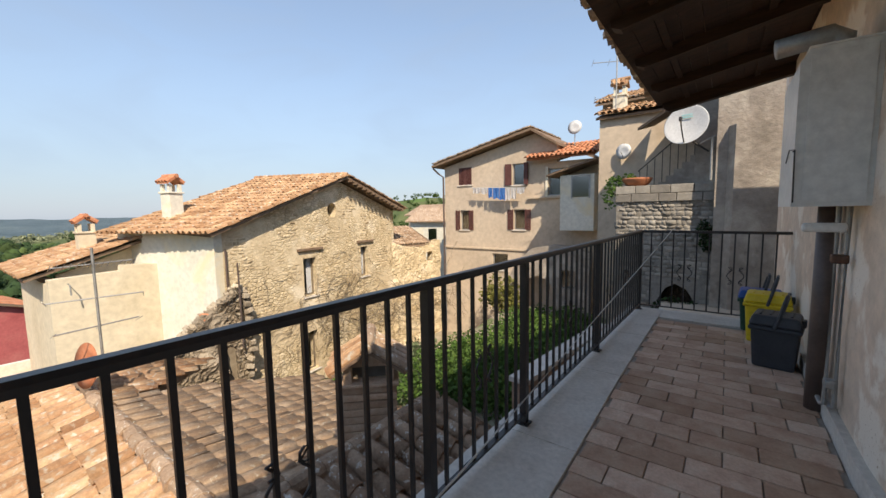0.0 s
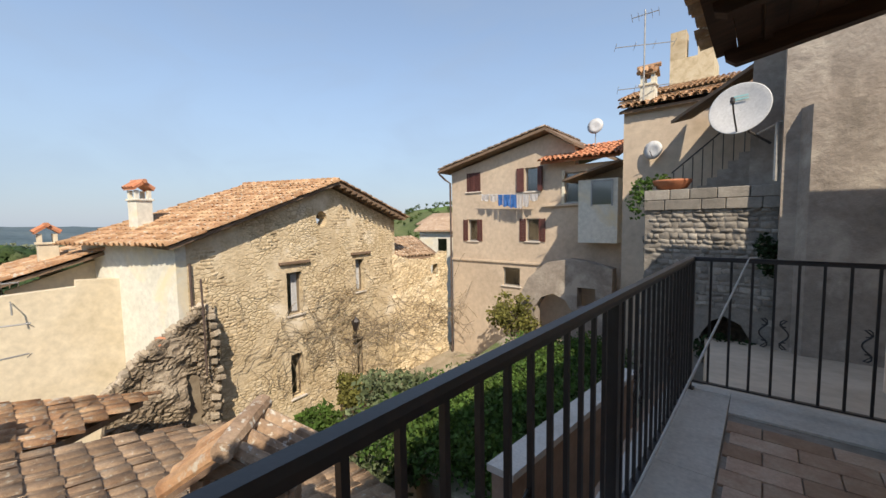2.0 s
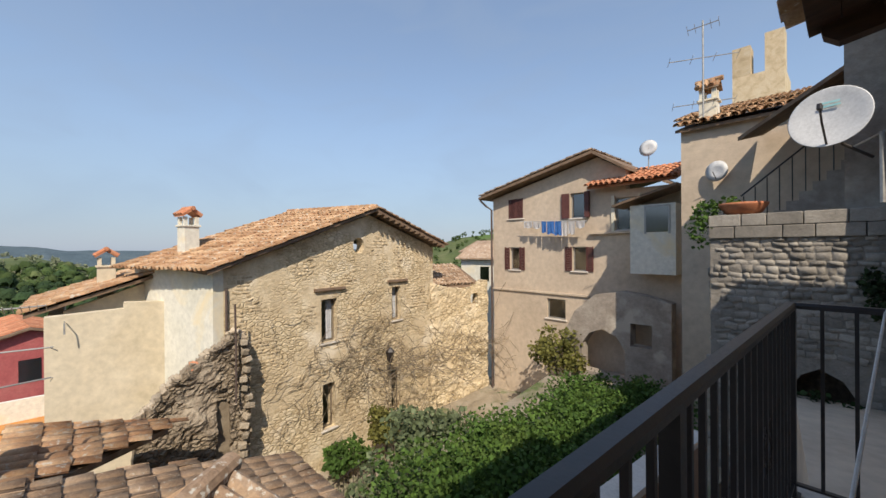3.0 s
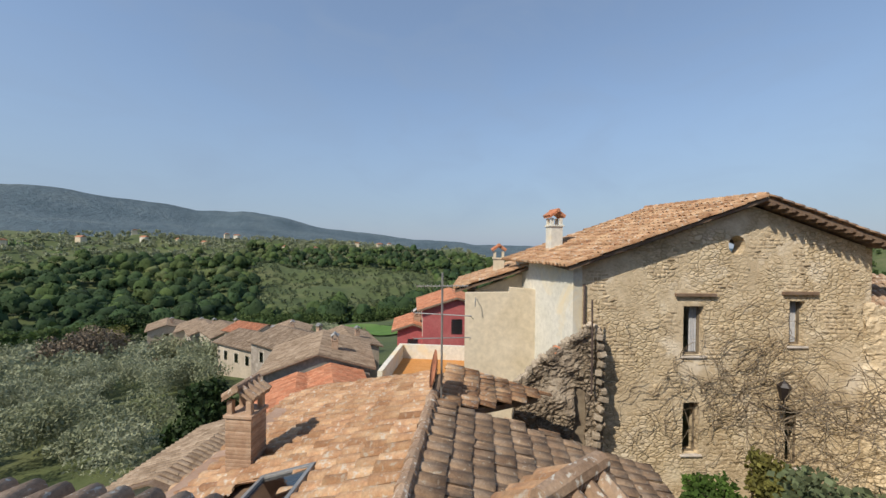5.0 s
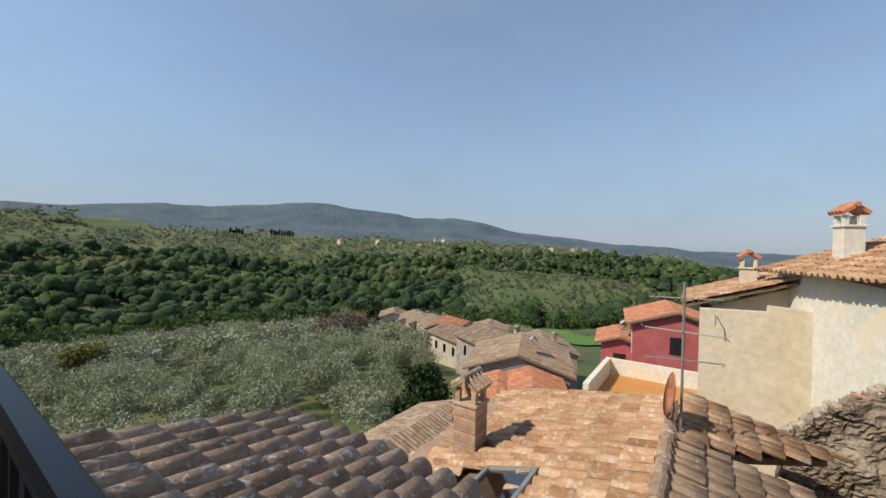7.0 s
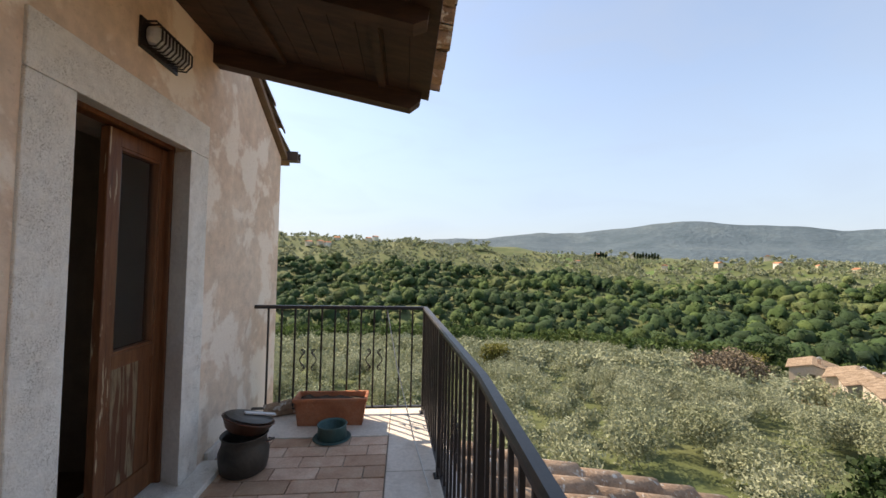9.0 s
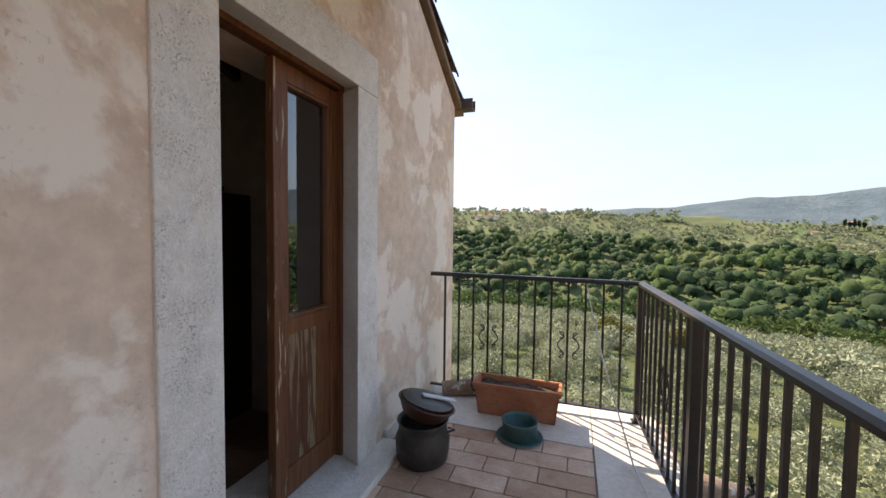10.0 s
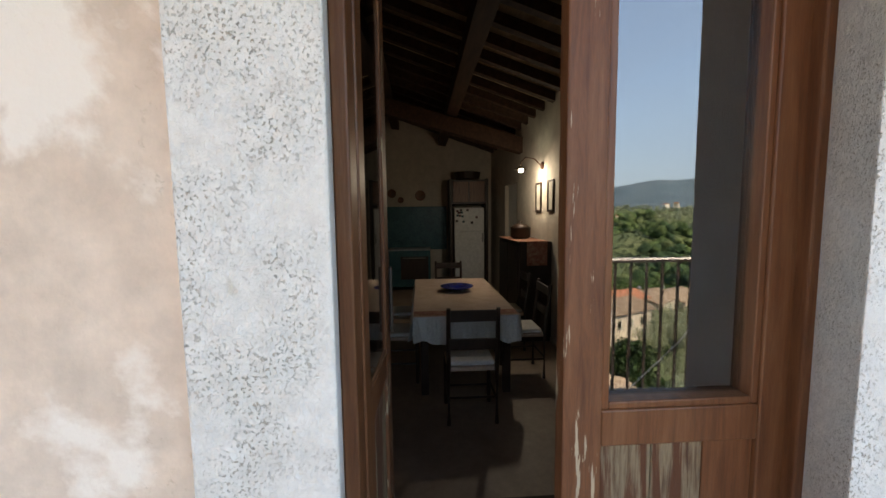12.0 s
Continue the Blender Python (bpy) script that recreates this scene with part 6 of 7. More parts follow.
# ---- tan house ----
tan = thing("tan_house", "tall tan plastered house with maroon shutters and washing", "house")
GO, GU, GN = V(-13.6, 18.7, 0), V(1, 0, 0), V(0, -1, 0)
gw = [(0.95, 2.69, 1.78, 3.62), (4.17, 2.53, 4.83, 3.58), (1.02, 0.25, 1.59, 1.32), (4.25, 0.3, 4.87, 1.32), (3.02, -1.83, 3.92, -0.96), (6.05, 1.95, 6.92, 3.2)]
part("wall", holed_wall([(0, -9.5), (8.4, -9.5), (8.4, 3.5), (6.46, 3.5), (6.46, 4.25), (5.34, 4.92), (0, 3.72)], [rect(*q) for q in gw], GO, GU, GN, 0.4), M_TAN, tan)
part("wall", boxm(-13.6, 19.1, -9.5, -13.2, 27, 3.6), M_TAN, tan)
part("wall", boxm(-13.2, 26.6, -9.5, -5.2, 27, 3.6), M_TAN, tan)
part("wall", boxm(-5.6, 19.1, -9.5, -5.2, 26.6, 3.4), M_TAN, tan)
slab(tan, "roof", (-14.15, 18.2, 3.84), (-8.26, 18.2, 5.12), (-8.26, 27.2, 5.12), (-14.15, 27.2, 3.84), 0.12, M_DECK)
slab(tan, "roof", (-8.26, 18.2, 5.12), (-7.0, 18.2, 4.32), (-7.0, 27.2, 4.32), (-8.26, 27.2, 5.12), 0.12, M_DECK)
tile_roof(tan, (-8.26, 18.3, 5.14), (0, 1, 0), (-0.977, 0, -0.213), 20, 17, M_OLDTILE)
slab(tan, "red_roof", (-8.45, 18.2, 3.68), (-5.3, 18.2, 3.68), (-5.3, 20.4, 4.45), (-8.45, 20.4, 4.45), 0.1, M_REDTILE)
tile_roof(tan, (-8.4, 20.4, 4.47), (1, 0, 0), (0, -0.944, -0.33), 16, 7, M_REDTILE)
for q, (sh, cl, cur) in zip(gw, ((True, True, False), (False, False, True), (True, False, True), (True, False, True), (False, False, False), (False, False, False))):
    house_window(tan, GO, GU, GN, *q, shutters=sh, closed=cl, curtain=cur, depth=0.12)
part("shutter", boxm(-9.8, 18.62, 2.53, -9.45, 18.66, 3.58), M_SHUTTER, tan)
part("shutter", boxm(-8.74, 18.55, 2.53, -8.55, 18.66, 3.58), M_SHUTTER, tan)
part("string_course", boxm(-13.65, 18.63, -0.76, -8.6, 18.7, -0.68), M_TAN, tan)
part("ledge", boxm(-8.55, 18.55, 1.82, -6.6, 18.7, 1.9), M_TAN, tan)
for z0, z1, x0, x1 in ((1.88, 3.3, -7.68, -7.56), (1.88, 3.3, -6.67, -6.6)):
    part("white_trim", boxm(x0, 18.64, z0, x1, 18.7, z1), M_WHITEPL, tan)
part("chimney", add_box(boxm(-11.1, 20, 4.2, -10.7, 20.4, 5.0), -11.15, 19.95, 5.0, -10.65, 20.45, 5.08), M_BRICK, tan)
part("gutter_pipe", tube([(-14.1, 18.25, 3.7), (-13.9, 18.5, 3.4), (-13.65, 18.62, 3.2), (-13.65, 18.62, -6)], 0.05, 8), M_PIPE, tan)
bal = part("oriel", boxm(-6.64, 17.75, 0.35, -5.2, 18.69, 2.75), M_WHITEPL, tan, "pale boxed balcony")
part("oriel_window", boxm(-6.1, 17.735, 1.8, -5.42, 17.75, 2.65), M_FARGLASS, bal)
part("oriel_window_frame", add_box(add_box(boxm(-6.16, 17.72, 1.74, -6.1, 17.75, 2.71), -5.42, 17.72, 1.74, -5.36, 17.75, 2.71), -6.1, 17.72, 2.65, -5.42, 17.75, 2.71), M_GREYMETAL, bal)
part("oriel_roof", add_prism(bmesh.new(), [(-7.2, 17.5, 2.72), (-5.1, 17.5, 3.3), (-5.1, 17.5, 3.38), (-7.2, 17.5, 2.8)], (0, 1.2, 0)), M_DECK, bal)
structure("ruined_arch", holed_wall([(0, -9), (3.8, -9), (3.8, -0.6), (3.0, -0.4), (2.2, -0.3), (1.2, -0.5), (0.4, -1.2), (0, -2.0)], [[(0.7, -3.4), (2.3, -3.4), (2.3, -2.4), (2.0, -1.95), (1.5, -1.75), (1.0, -1.95), (0.7, -2.4)], rect(2.5, -2.2, 3.2, -1.4)], (-9.1, 17.6, 0), (1, 0, 0), (0, -1, 0), 0.5), M_GREYPLASTER)
line = single("washing_line", tube([(-11.7, 18.3, 2.5), (-8.5, 18.3, 2.36)], 0.01, 5), M_CORD, "washing line below the upper windows", "washing line")
x = -11.5
for i, (w, h, mat) in enumerate(((0.45, 0.3, M_CLOTHWHITE), (0.4, 0.33, M_CLOTHWHITE), (0.25, 0.5, M_CLOTHBLUE), (0.35, 0.55, M_CLOTHBLUE), (0.3, 0.6, M_CLOTHBLUE), (0.25, 0.62, M_CLOTHWHITE), (0.3, 0.55, M_CLOTHWHITE), (0.4, 0.3, M_CLOTHWHITE))):
    z = 2.5 - (x + 11.7) * 0.044
    bm = bmesh.new()
    n_ = 8
    rows = [[bm.verts.new((x + w * j / n_, 18.3 + (0.03 if r else 0) * math.sin(j * 1.3 + i) - 0.0, z - h * r + (0.03 * math.sin(j + i) if r else 0))) for j in range(n_ + 1)] for r in (0, 1)]
    for j in range(n_):
        bm.faces.new((rows[0][j], rows[0][j + 1], rows[1][j + 1], rows[1][j]))
    g = bmesh.ops.solidify(bm, geom=bm.faces[:], thickness=0.01)
    single("laundry", bm, mat, "washed %s cloth pegged on the line" % ("blue" if mat == M_CLOTHBLUE else "white"), "laundry", "washing on the line")
    x += w + 0.03

# houses behind
for (hx, hy, hz, w, d, h, rz, wm, rm) in ((-19, 26, 0.6, 4, 4, 10, 10, M_WHITEPL, M_OLDTILE), (-23, 31, 1.0, 5, 4, 10, -5, M_GREYPLASTER, M_OLDTILE)):
    t = thing("hill_house", "small weathered house with tiled roof behind the lane", "house", m=pose(hx, hy, hz, 0, 0, rz))
    part("wall", boxm(-w / 2, -d / 2, -h, w / 2, d / 2, 0), wm, t)
    part("roof", add_prism(bmesh.new(), [(-w / 2 - 0.3, -d / 2 - 0.3, -0.1), (w / 2 + 0.3, -d / 2 - 0.3, -0.1), (w / 2 + 0.3, 0, 0.9), (-w / 2 - 0.3, 0, 0.9)], (0, 0, 0.1)), rm, t)
    part("roof", add_prism(bmesh.new(), [(-w / 2 - 0.3, d / 2 + 0.3, -0.1), (w / 2 + 0.3, d / 2 + 0.3, -0.1), (w / 2 + 0.3, 0, 0.9), (-w / 2 - 0.3, 0, 0.9)], (0, 0, 0.1)), rm, t)
    part("window", boxm(-0.4, -d / 2 - 0.02, -1.6, 0.3, -d / 2, -0.6), M_FARGLASS, t)
    chimney(t, 1.0, 0.3, 0.2, 1.3, 0.5, 0.5, M_BRICK, M_ROOFTILE)

# ---- stone retaining wall, grey wall and stair house ----
sw = thing("retaining_wall", "grey rubble retaining wall with large block coping", "wall")
arch = [(1.0, -1.5), (1.75, -1.5), (1.75, -0.95), (1.6, -0.68), (1.35, -0.55), (1.15, -0.68), (1.0, -0.95)]
part("wall", holed_wall([(0, -9), (2.2, -9), (2.2, 1.42), (0, 1.42)], [arch], (-2.97, 11.5, 0), (1, 0, 0), (0, -1, 0), 0.6), M_GREYMORTAR, sw)
part("wall", boxm(-2.97, 12.1, -9, -2.3, 16.0, 1.42), M_GREYMORTAR, sw)
part("fill", boxm(-2.3, 12.1, -9, -0.8, 16, 1.3), M_GREYMORTAR, sw)
part("arch_back", boxm(-2.1, 12.0, -1.6, -1.1, 12.05, -0.5), M_SOIL, sw)
for zc in (1.42, 1.62):
    x = -2.99
    while x < -0.85:
        w = RNG.uniform(0.32, 0.62)
        x1 = min(x + w, -0.8)
        part("coping_block", boxm(x + 0.006, 11.44, zc + 0.004, x1 - 0.006, 12.0, zc + 0.196, 0.012), M_GREYSTONE, sw)
        x = x1
stones_on(sw, (-2.97, 11.5, 0), (1, 0, 0), (0, -1, 0), 0.01, 2.18, -3.5, 1.4, 0.15, 0.1, M_GREYSTONE, lambda a, b, wa, wb: not (0.9 - wa < a < 1.85 + wa and b < -0.5 + wb), near=280, proud=0.022, gap=0.012)
stones_on(sw, (-2.97, 16.0, 0), (0, -1, 0), (-1, 0, 0), 0.01, 4.45, -5.0, 1.6, 0.3, 0.2, M_GREYSTONE, lambda a, b, wa, wb: noise.noise(V(a, b, 5)) > -0.35, near=60, proud=0.06)
structure("wall_grey", boxm(-0.92, 11.15, -9, 3.0, 16, 5.4), M_GREYPLASTER)
structure("wall_grey_upper", boxm(-1.35, 11.9, 1.3, -0.92, 16, 4.95), M_GREYPLASTER)
structure("wall_grey_plinth", add_prism(bmesh.new(), [(-0.72, 11.15, -9), (-0.6, 10.92, -9), (0.6, 10.92, -9), (0.6, 11.15, -9)], (0, 0, 11.95)), M_GREYPLASTER)
structure("alley", add_prism(bmesh.new(), [(-1.42, 6.47, -0.5), (-1.9, 11.5, -1.0), (3, 11.5, -0.9), (3, 6.47, -0.4)], (0, 0, -6)), M_TAN)
pot = thing("bowl_planter", "round terracotta bowl of trailing plants on the coping", "planter", m=Matrix.Translation((-2.55, 11.75, 1.82)))
part("bowl", lathe([(0.18, 0), (0.26, 0.04), (0.34, 0.16), (0.35, 0.2), (0.32, 0.19), (0.0, 0.15)], 24), M_TERRA, pot, smooth=True)
v, f = leaf_cloud([(-0.2, 0, 0.22, 0.3, 0.2, 0.12), (-0.5, -0.1, 0.05, 0.25, 0.2, 0.25), (-0.6, -0.25, -0.25, 0.2, 0.15, 0.3)], 420, 0.07)
part("foliage", from_arrays("foliage", v, f, M_LEAFGREEN), M_LEAFGREEN, pot)
v, f = leaf_cloud([(-0.95, 11.3, 0.55, 0.2, 0.14, 0.35), (-1.1, 11.35, 0.8, 0.14, 0.1, 0.2)], 500, 0.07)
tagged(part("wall_plant", from_arrays("wall_plant", v, f, M_LEAFDARK), M_LEAFDARK), "dark green plant growing out of the wall", "plant")
v, f = leaf_cloud([(-1.6, 11.35, -1.15, 0.5, 0.2, 0.3)], 500, 0.09)
tagged(part("weeds", from_arrays("weeds", v, f, M_LEAFDARK), M_LEAFDARK), "dark weeds in the wall's arched recess", "plant")
dish = thing("satellite_dish", "large white satellite dish on a wall arm", "satellite dish", m=Matrix.Translation((-1.5, 11.2, 3.1)) @ pose(0, 0, 0, 78, 0, -12) @ Matrix.Scale(0.88, 4))
part("reflector", lathe([(0.0, -0.06), (0.2, -0.05), (0.4, -0.012), (0.5, 0.02), (0.505, 0.025), (0.49, 0.026), (0.4, 0.0), (0.2, -0.036), (0.0, -0.045)], 40), M_DISH, dish, smooth=True)
part("arm", tube([(0, -0.46, 0.02), (0, -0.2, 0.3), (0, -0.02, 0.42)], 0.016, 8), M_IRON, dish)
part("receiver", boxm(-0.03, -0.06, 0.38, 0.03, 0.04, 0.48, 0.012), M_IRON, dish)
for i in range(2):
    part("marking", boxm(-0.13 + i * 0.01, 0.18 + i * 0.06, 0.0, 0.13 - i * 0.01, 0.215 + i * 0.06, 0.003), M_CYAN, dish, "faded cyan printed bar")
part("mount", tube([(0, 0.0, -0.06), (0.1, -0.35, -0.35), (0.4, -0.55, -0.6)], 0.025, 8), M_IRON, dish)
single("wall_bracket", add_tube(tube([(-1.25, 11.85, 2.75), (-0.95, 11.2, 2.8)], 0.02, 6), [(-1.0, 11.25, 2.8), (-1.0, 11.2, 1.85)], 0.03, 6), M_GREYMETAL, "grey metal dish bracket and pole on the wall", "bracket")
stair_house = thing("stair_house", "plastered house with outside stair and tiled top", "house")
part("wall", boxm(-4.45, 15.5, -9, -1.36, 20, 4.45), M_TAN, stair_house)
slab(stair_house, "roof_deck", (-4.55, 15.35, 4.45), (-1.3, 15.35, 4.45), (-1.3, 18.5, 5.5), (-4.55, 18.5, 5.5), 0.08, M_DECK)
tile_roof(stair_house, (-4.5, 17.0, 5.05), (1, 0, 0), (0, -0.949, -0.316), 15, 5, M_ROOFTILE)
part("canopy", add_prism(bmesh.new(), [(-3.0, 14.2, 3.72), (-1.2, 12.5, 4.3), (-1.2, 12.5, 4.22), (-3.0, 14.2, 3.64)], (0.3, 1.2, 0.3)), M_DECK, stair_house, "dark sloping board canopy")
for i in range(9):
    part("step", boxm(-3.0 + i * 0.2, 14.2, 1.3, -2.8 + i * 0.2, 15.5, 1.5 + i * 0.18), M_GREYPLASTER, stair_house)
    part("stair_bar", tube([(-2.9 + i * 0.2, 14.2, 1.5 + i * 0.18), (-2.9 + i * 0.2, 14.2, 2.4 + i * 0.18)], 0.012, 6), M_IRON, stair_house)
part("stair_rail", tube([(-2.95, 14.2, 2.4), (-1.3, 14.2, 3.85)], 0.018, 6), M_IRON, stair_house)
chimney(stair_house, -3.9, 16.0, 4.4, 5.2, 0.4, 0.4, M_WHITEPL, M_ROOFTILE)
d2 = thing("small_dish", "small white satellite dish on the stair house", "satellite dish", m=Matrix.Translation((-3.6, 15.3, 3.2)) @ pose(0, 0, 0, 85, 0, -15))
part("reflector", lathe([(0, -0.03), (0.12, -0.02), (0.26, 0.02), (0.265, 0.025), (0.12, -0.008), (0, -0.02)], 28), M_DISH, d2, smooth=True)
part("arm", tube([(0, -0.2, 0.02), (0, -0.05, 0.2)], 0.01, 6), M_IRON, d2)
part("bracket", tube([(0, 0, -0.02), (0, 0, -0.2)], 0.02, 6), M_GREYMETAL, d2)
d3 = thing("small_dish", "small white satellite dish on the red-tiled roof", "satellite dish", m=Matrix.Translation((-6.6, 19.5, 5.1)) @ pose(0, 0, 0, 80, 0, 0))
part("reflector", lathe([(0, -0.03), (0.15, -0.02), (0.32, 0.02), (0.325, 0.025), (0.15, -0.008), (0, -0.02)], 28), M_DISH, d3, smooth=True)
part("pole", tube([(0, 0, -0.02), (0, -0.3, -0.1), (0, -1.1, -0.15)], 0.02, 6), M_GREYMETAL, d3)


def aerial(x, y, z0, z1, arms, label):
    t = thing("aerial", label, "aerial", m=Matrix.Translation((x, y, z0)))
    part("mast", tube([(0, 0, 0), (0, 0, z1 - z0)], 0.022, 8), M_GREYMETAL, t)
    for z, ang, length, bars in arms:
        ca, sa = math.cos(ang), math.sin(ang)
        part("boom", tube([(-ca * length * 0.5, -sa * length * 0.5, z), (ca * length * 0.5, sa * length * 0.5, z + 0.03)], 0.012, 6), M_GREYMETAL, t)
        for k in range(bars):
            q = (k / max(1, bars - 1) - 0.5) * length
            part("element", tube([(ca * q - sa * 0.15, sa * q + ca * 0.15, z - 0.06), (ca * q + sa * 0.15, sa * q - ca * 0.15, z + 0.06)], 0.006, 5), M_GREYMETAL, t)
    return t


aerial(-3.95, 15.6, 3.0, 7.3, [(4.15, 0.1, 0.7, 5), (3.3, 0.5, 1.6, 4), (2.1, 0.4, 1.4, 4)], "tall television aerial with thin arms on a mast")
aerial(-9.55, 2.62, -2.1, 0.75, [(2.55, 1.57, 1.1, 14), (1.95, 1.3, 1.3, 3), (1.45, 1.7, 1.2, 3)], "rusty television aerial mast standing on the roof ridge")
d4 = thing("small_dish", "small brownish satellite dish seen edge-on on the roof", "satellite dish", m=Matrix.Translation((-9.75, 2.45, -1.35)) @ pose(0, 0, 0, 80, 0, 12))
part("reflector", lathe([(0, -0.04), (0.2, -0.025), (0.4, 0.03), (0.405, 0.035), (0.2, -0.01), (0, -0.03)], 30), M_TERRA, d4, smooth=True)
part("pole", tube([(0, 0, -0.03), (0, -0.25, -0.1), (0, -0.6, -0.1)], 0.02, 6), M_GREYMETAL, d4)
tower = thing("stone_tower", "ruined stone tower with two battlements on the hill", "tower")
part("wall", boxm(-5.7, 30, -5, -3.5, 33, 10.6), M_STONE, tower)
part("merlon", boxm(-5.7, 30, 10.6, -4.9, 31, 12.2), M_STONE, tower)
part("merlon", boxm(-4.3, 30, 10.6, -3.5, 31, 12.6), M_STONE, tower)
tower2 = thing("hill_house", "tiled stone house below the old tower", "house")
part("wall", boxm(-6.5, 24, -5, -1.0, 29, 7.2), M_GREYPLASTER, tower2)
slab(tower2, "roof", (-6.8, 23.6, 7.0), (-0.8, 23.6, 7.0), (-0.8, 27, 8.2), (-6.8, 27, 8.2), 0.1, M_DECK)
tile_roof(tower2, (-6.8, 27, 8.22), (1, 0, 0), (0, -0.943, -0.333), 28, 10, M_ROOFTILE)

# ---- courtyard and garden ----
structure("courtyard", add_prism(bmesh.new(), [(-14.5, 3, -8.2), (-14.6, 20, -5.6), (-2.8, 20, -4.5), (-4.5, 3, -8.2)], (0, 0, -3)), M_EARTH)
structure("garden_bank", add_prism(bmesh.new(), [(-8.2, 9.6, -3.6), (-8.6, 15.5, -3.2), (-2.9, 15.5, -2.4), (-2.6, 6.6, -2.6), (-4.6, 7.2, -3.0)], (0, 0, -5)), M_EARTH)
structure("garden_low_wall", add_prism(bmesh.new(), [(-3.3, 6.2, -6), (-2.95, 9.8, -6), (-2.72, 9.8, -6), (-3.05, 6.2, -6)], (0, 0, 4.6)), M_BROWNPL)
structure("garden_wall_cap", add_prism(bmesh.new(), [(-3.33, 6.15, -1.395), (-2.97, 9.85, -1.395), (-2.68, 9.85, -1.395), (-3.01, 6.15, -1.395)], (0, 0, 0.08)), M_KERB)
v, f = leaf_cloud([(RNG.uniform(-6.6, -3.7), RNG.uniform(7.6, 14.3), -2.7, RNG.uniform(0.5, 1.0), RNG.uniform(0.5, 1.0), RNG.uniform(0.3, 0.6)) for _ in range(60)], 42000, 0.085)
tagged(part("ivy_bed", from_arrays("ivy_bed", v, f, M_LEAFGREEN), M_LEAFGREEN), "dense green ground cover filling the garden bed", "plants", kind="stuff")
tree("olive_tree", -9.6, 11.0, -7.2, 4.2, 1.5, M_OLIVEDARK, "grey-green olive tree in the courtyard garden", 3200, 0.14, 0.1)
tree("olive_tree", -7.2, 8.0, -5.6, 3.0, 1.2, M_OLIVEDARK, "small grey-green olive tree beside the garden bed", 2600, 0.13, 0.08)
tree("shrub", -13.1, 11.7, -6.42, 2.1, 0.8, M_LEAFYELLOW, "brownish yellow shrub against the house", 1500, 0.13, 0.05, 1.2, "shrub")
tree("shrub", -12.9, 10.0, -6.42, 1.4, 0.95, M_LEAFGREEN, "bright green shrub at the foot of the house", 1500, 0.14, 0.05, 1.0, "shrub")
tree("shrub", -9.2, 17.0, -4.2, 2.4, 1.2, M_LEAFYELLOW, "yellow-green bush by the ruined arch", 1800, 0.13, 0.05, 1.0, "shrub")
structure("lane", add_prism(bmesh.new(), [(-11.5, 8.3, -6.43), (-13.35, 14.0, -6.43), (-14.4, 14.0, -6.43), (-13.8, 8.3, -6.43)], (0, 0, -3)), M_EARTH)
fence = thing("lane_fence", "low rusty iron fence along the sloping lane", "fence")
for i in range(26):
    q = i / 25
    p = V(-11.6, 8.5, -6.43).lerp(V(-13.3, 13.6, -6.43), q)
    part("fence_bar", tube([p, p + V(0, 0, 0.85)], 0.012, 5), M_IRON, fence)
part("fence_rail", tube([V(-11.6, 8.5, -5.6), V(-13.3, 13.6, -5.6)], 0.016, 6), M_IRON, fence)

# ---- near roofs ----
r1 = thing("neighbour_roof", "long lichened terracotta roof below the terrace", "roof")
RY, RZ_ = 2.45, -1.98
slab(r1, "roof_deck", (-4.5, RY, RZ_), (-4.5, -2.6, RZ_ - 1.57), (-13.0, -2.6, RZ_ - 1.57), (-11.3, RY, RZ_), 0.12, M_DECK)
slab(r1, "roof_deck", (-4.5, RY, RZ_), (-9.5, RY, RZ_), (-9.5, 6.6, RZ_ - 1.1), (-4.5, 6.6, RZ_ - 1.1), 0.12, M_DECK)
slab(r1, "roof_deck", (-9.4, RY, RZ_), (-11.4, RY, RZ_), (-11.7, 4.95, RZ_ - 0.66), (-9.5, 3.15, RZ_ - 0.18), 0.12, M_DECK)
part("wall", boxm(-9.3, -2.2, -9.5, -4.6, 6.3, -3.2), M_BROWNPL, r1)
part("wall", add_prism(bmesh.new(), [(-9.35, -2.0, -9.5), (-11.3, -2.0, -9.5), (-11.3, 4.3, -9.5), (-9.5, 2.9, -9.5)], (0, 0, 6.4)), M_BROWNPL, r1)
part("gable_wall", add_prism(bmesh.new(), [(-9.3, 6.3, -3.2), (-9.3, RY, -2.12), (-9.3, -2.2, -3.2)], (0.3, 0, 0)), M_BROWNPL, r1)
tile_roof(r1, (-4.55, RY - 0.08, RZ_), (-1, 0, 0), (0, -0.955, -0.297), 30, 12, M_ROOFTILE, du=0.28, dv=0.4, big=1.34, flat=0.62, lift_end=0.085, near=150, inside=lambda p: p.x > -11.3 - 0.44 * (RY - p.y) and not (-7.75 < p.x < -6.5 and -0.35 < p.y < 0.85))
tile_roof(r1, (-4.55, RY + 0.08, RZ_), (-1, 0, 0), (0, 0.966, -0.256), 26, 12, M_BROWNTILE, du=0.28, dv=0.36, big=1.4, flat=0.38, lift_end=0.1, near=140, inside=lambda p: p.x > -9.45)
tile_roof(r1, (-9.45, RY + 0.08, RZ_), (-1, 0, 0), (0, 0.966, -0.256), 9, 8, M_ROOFTILE, du=0.28, dv=0.4, big=1.34, flat=0.55, lift_end=0.085, inside=lambda p: p.y < 3.05 + (-9.6 - p.x) * 0.84)
bm = bmesh.new()
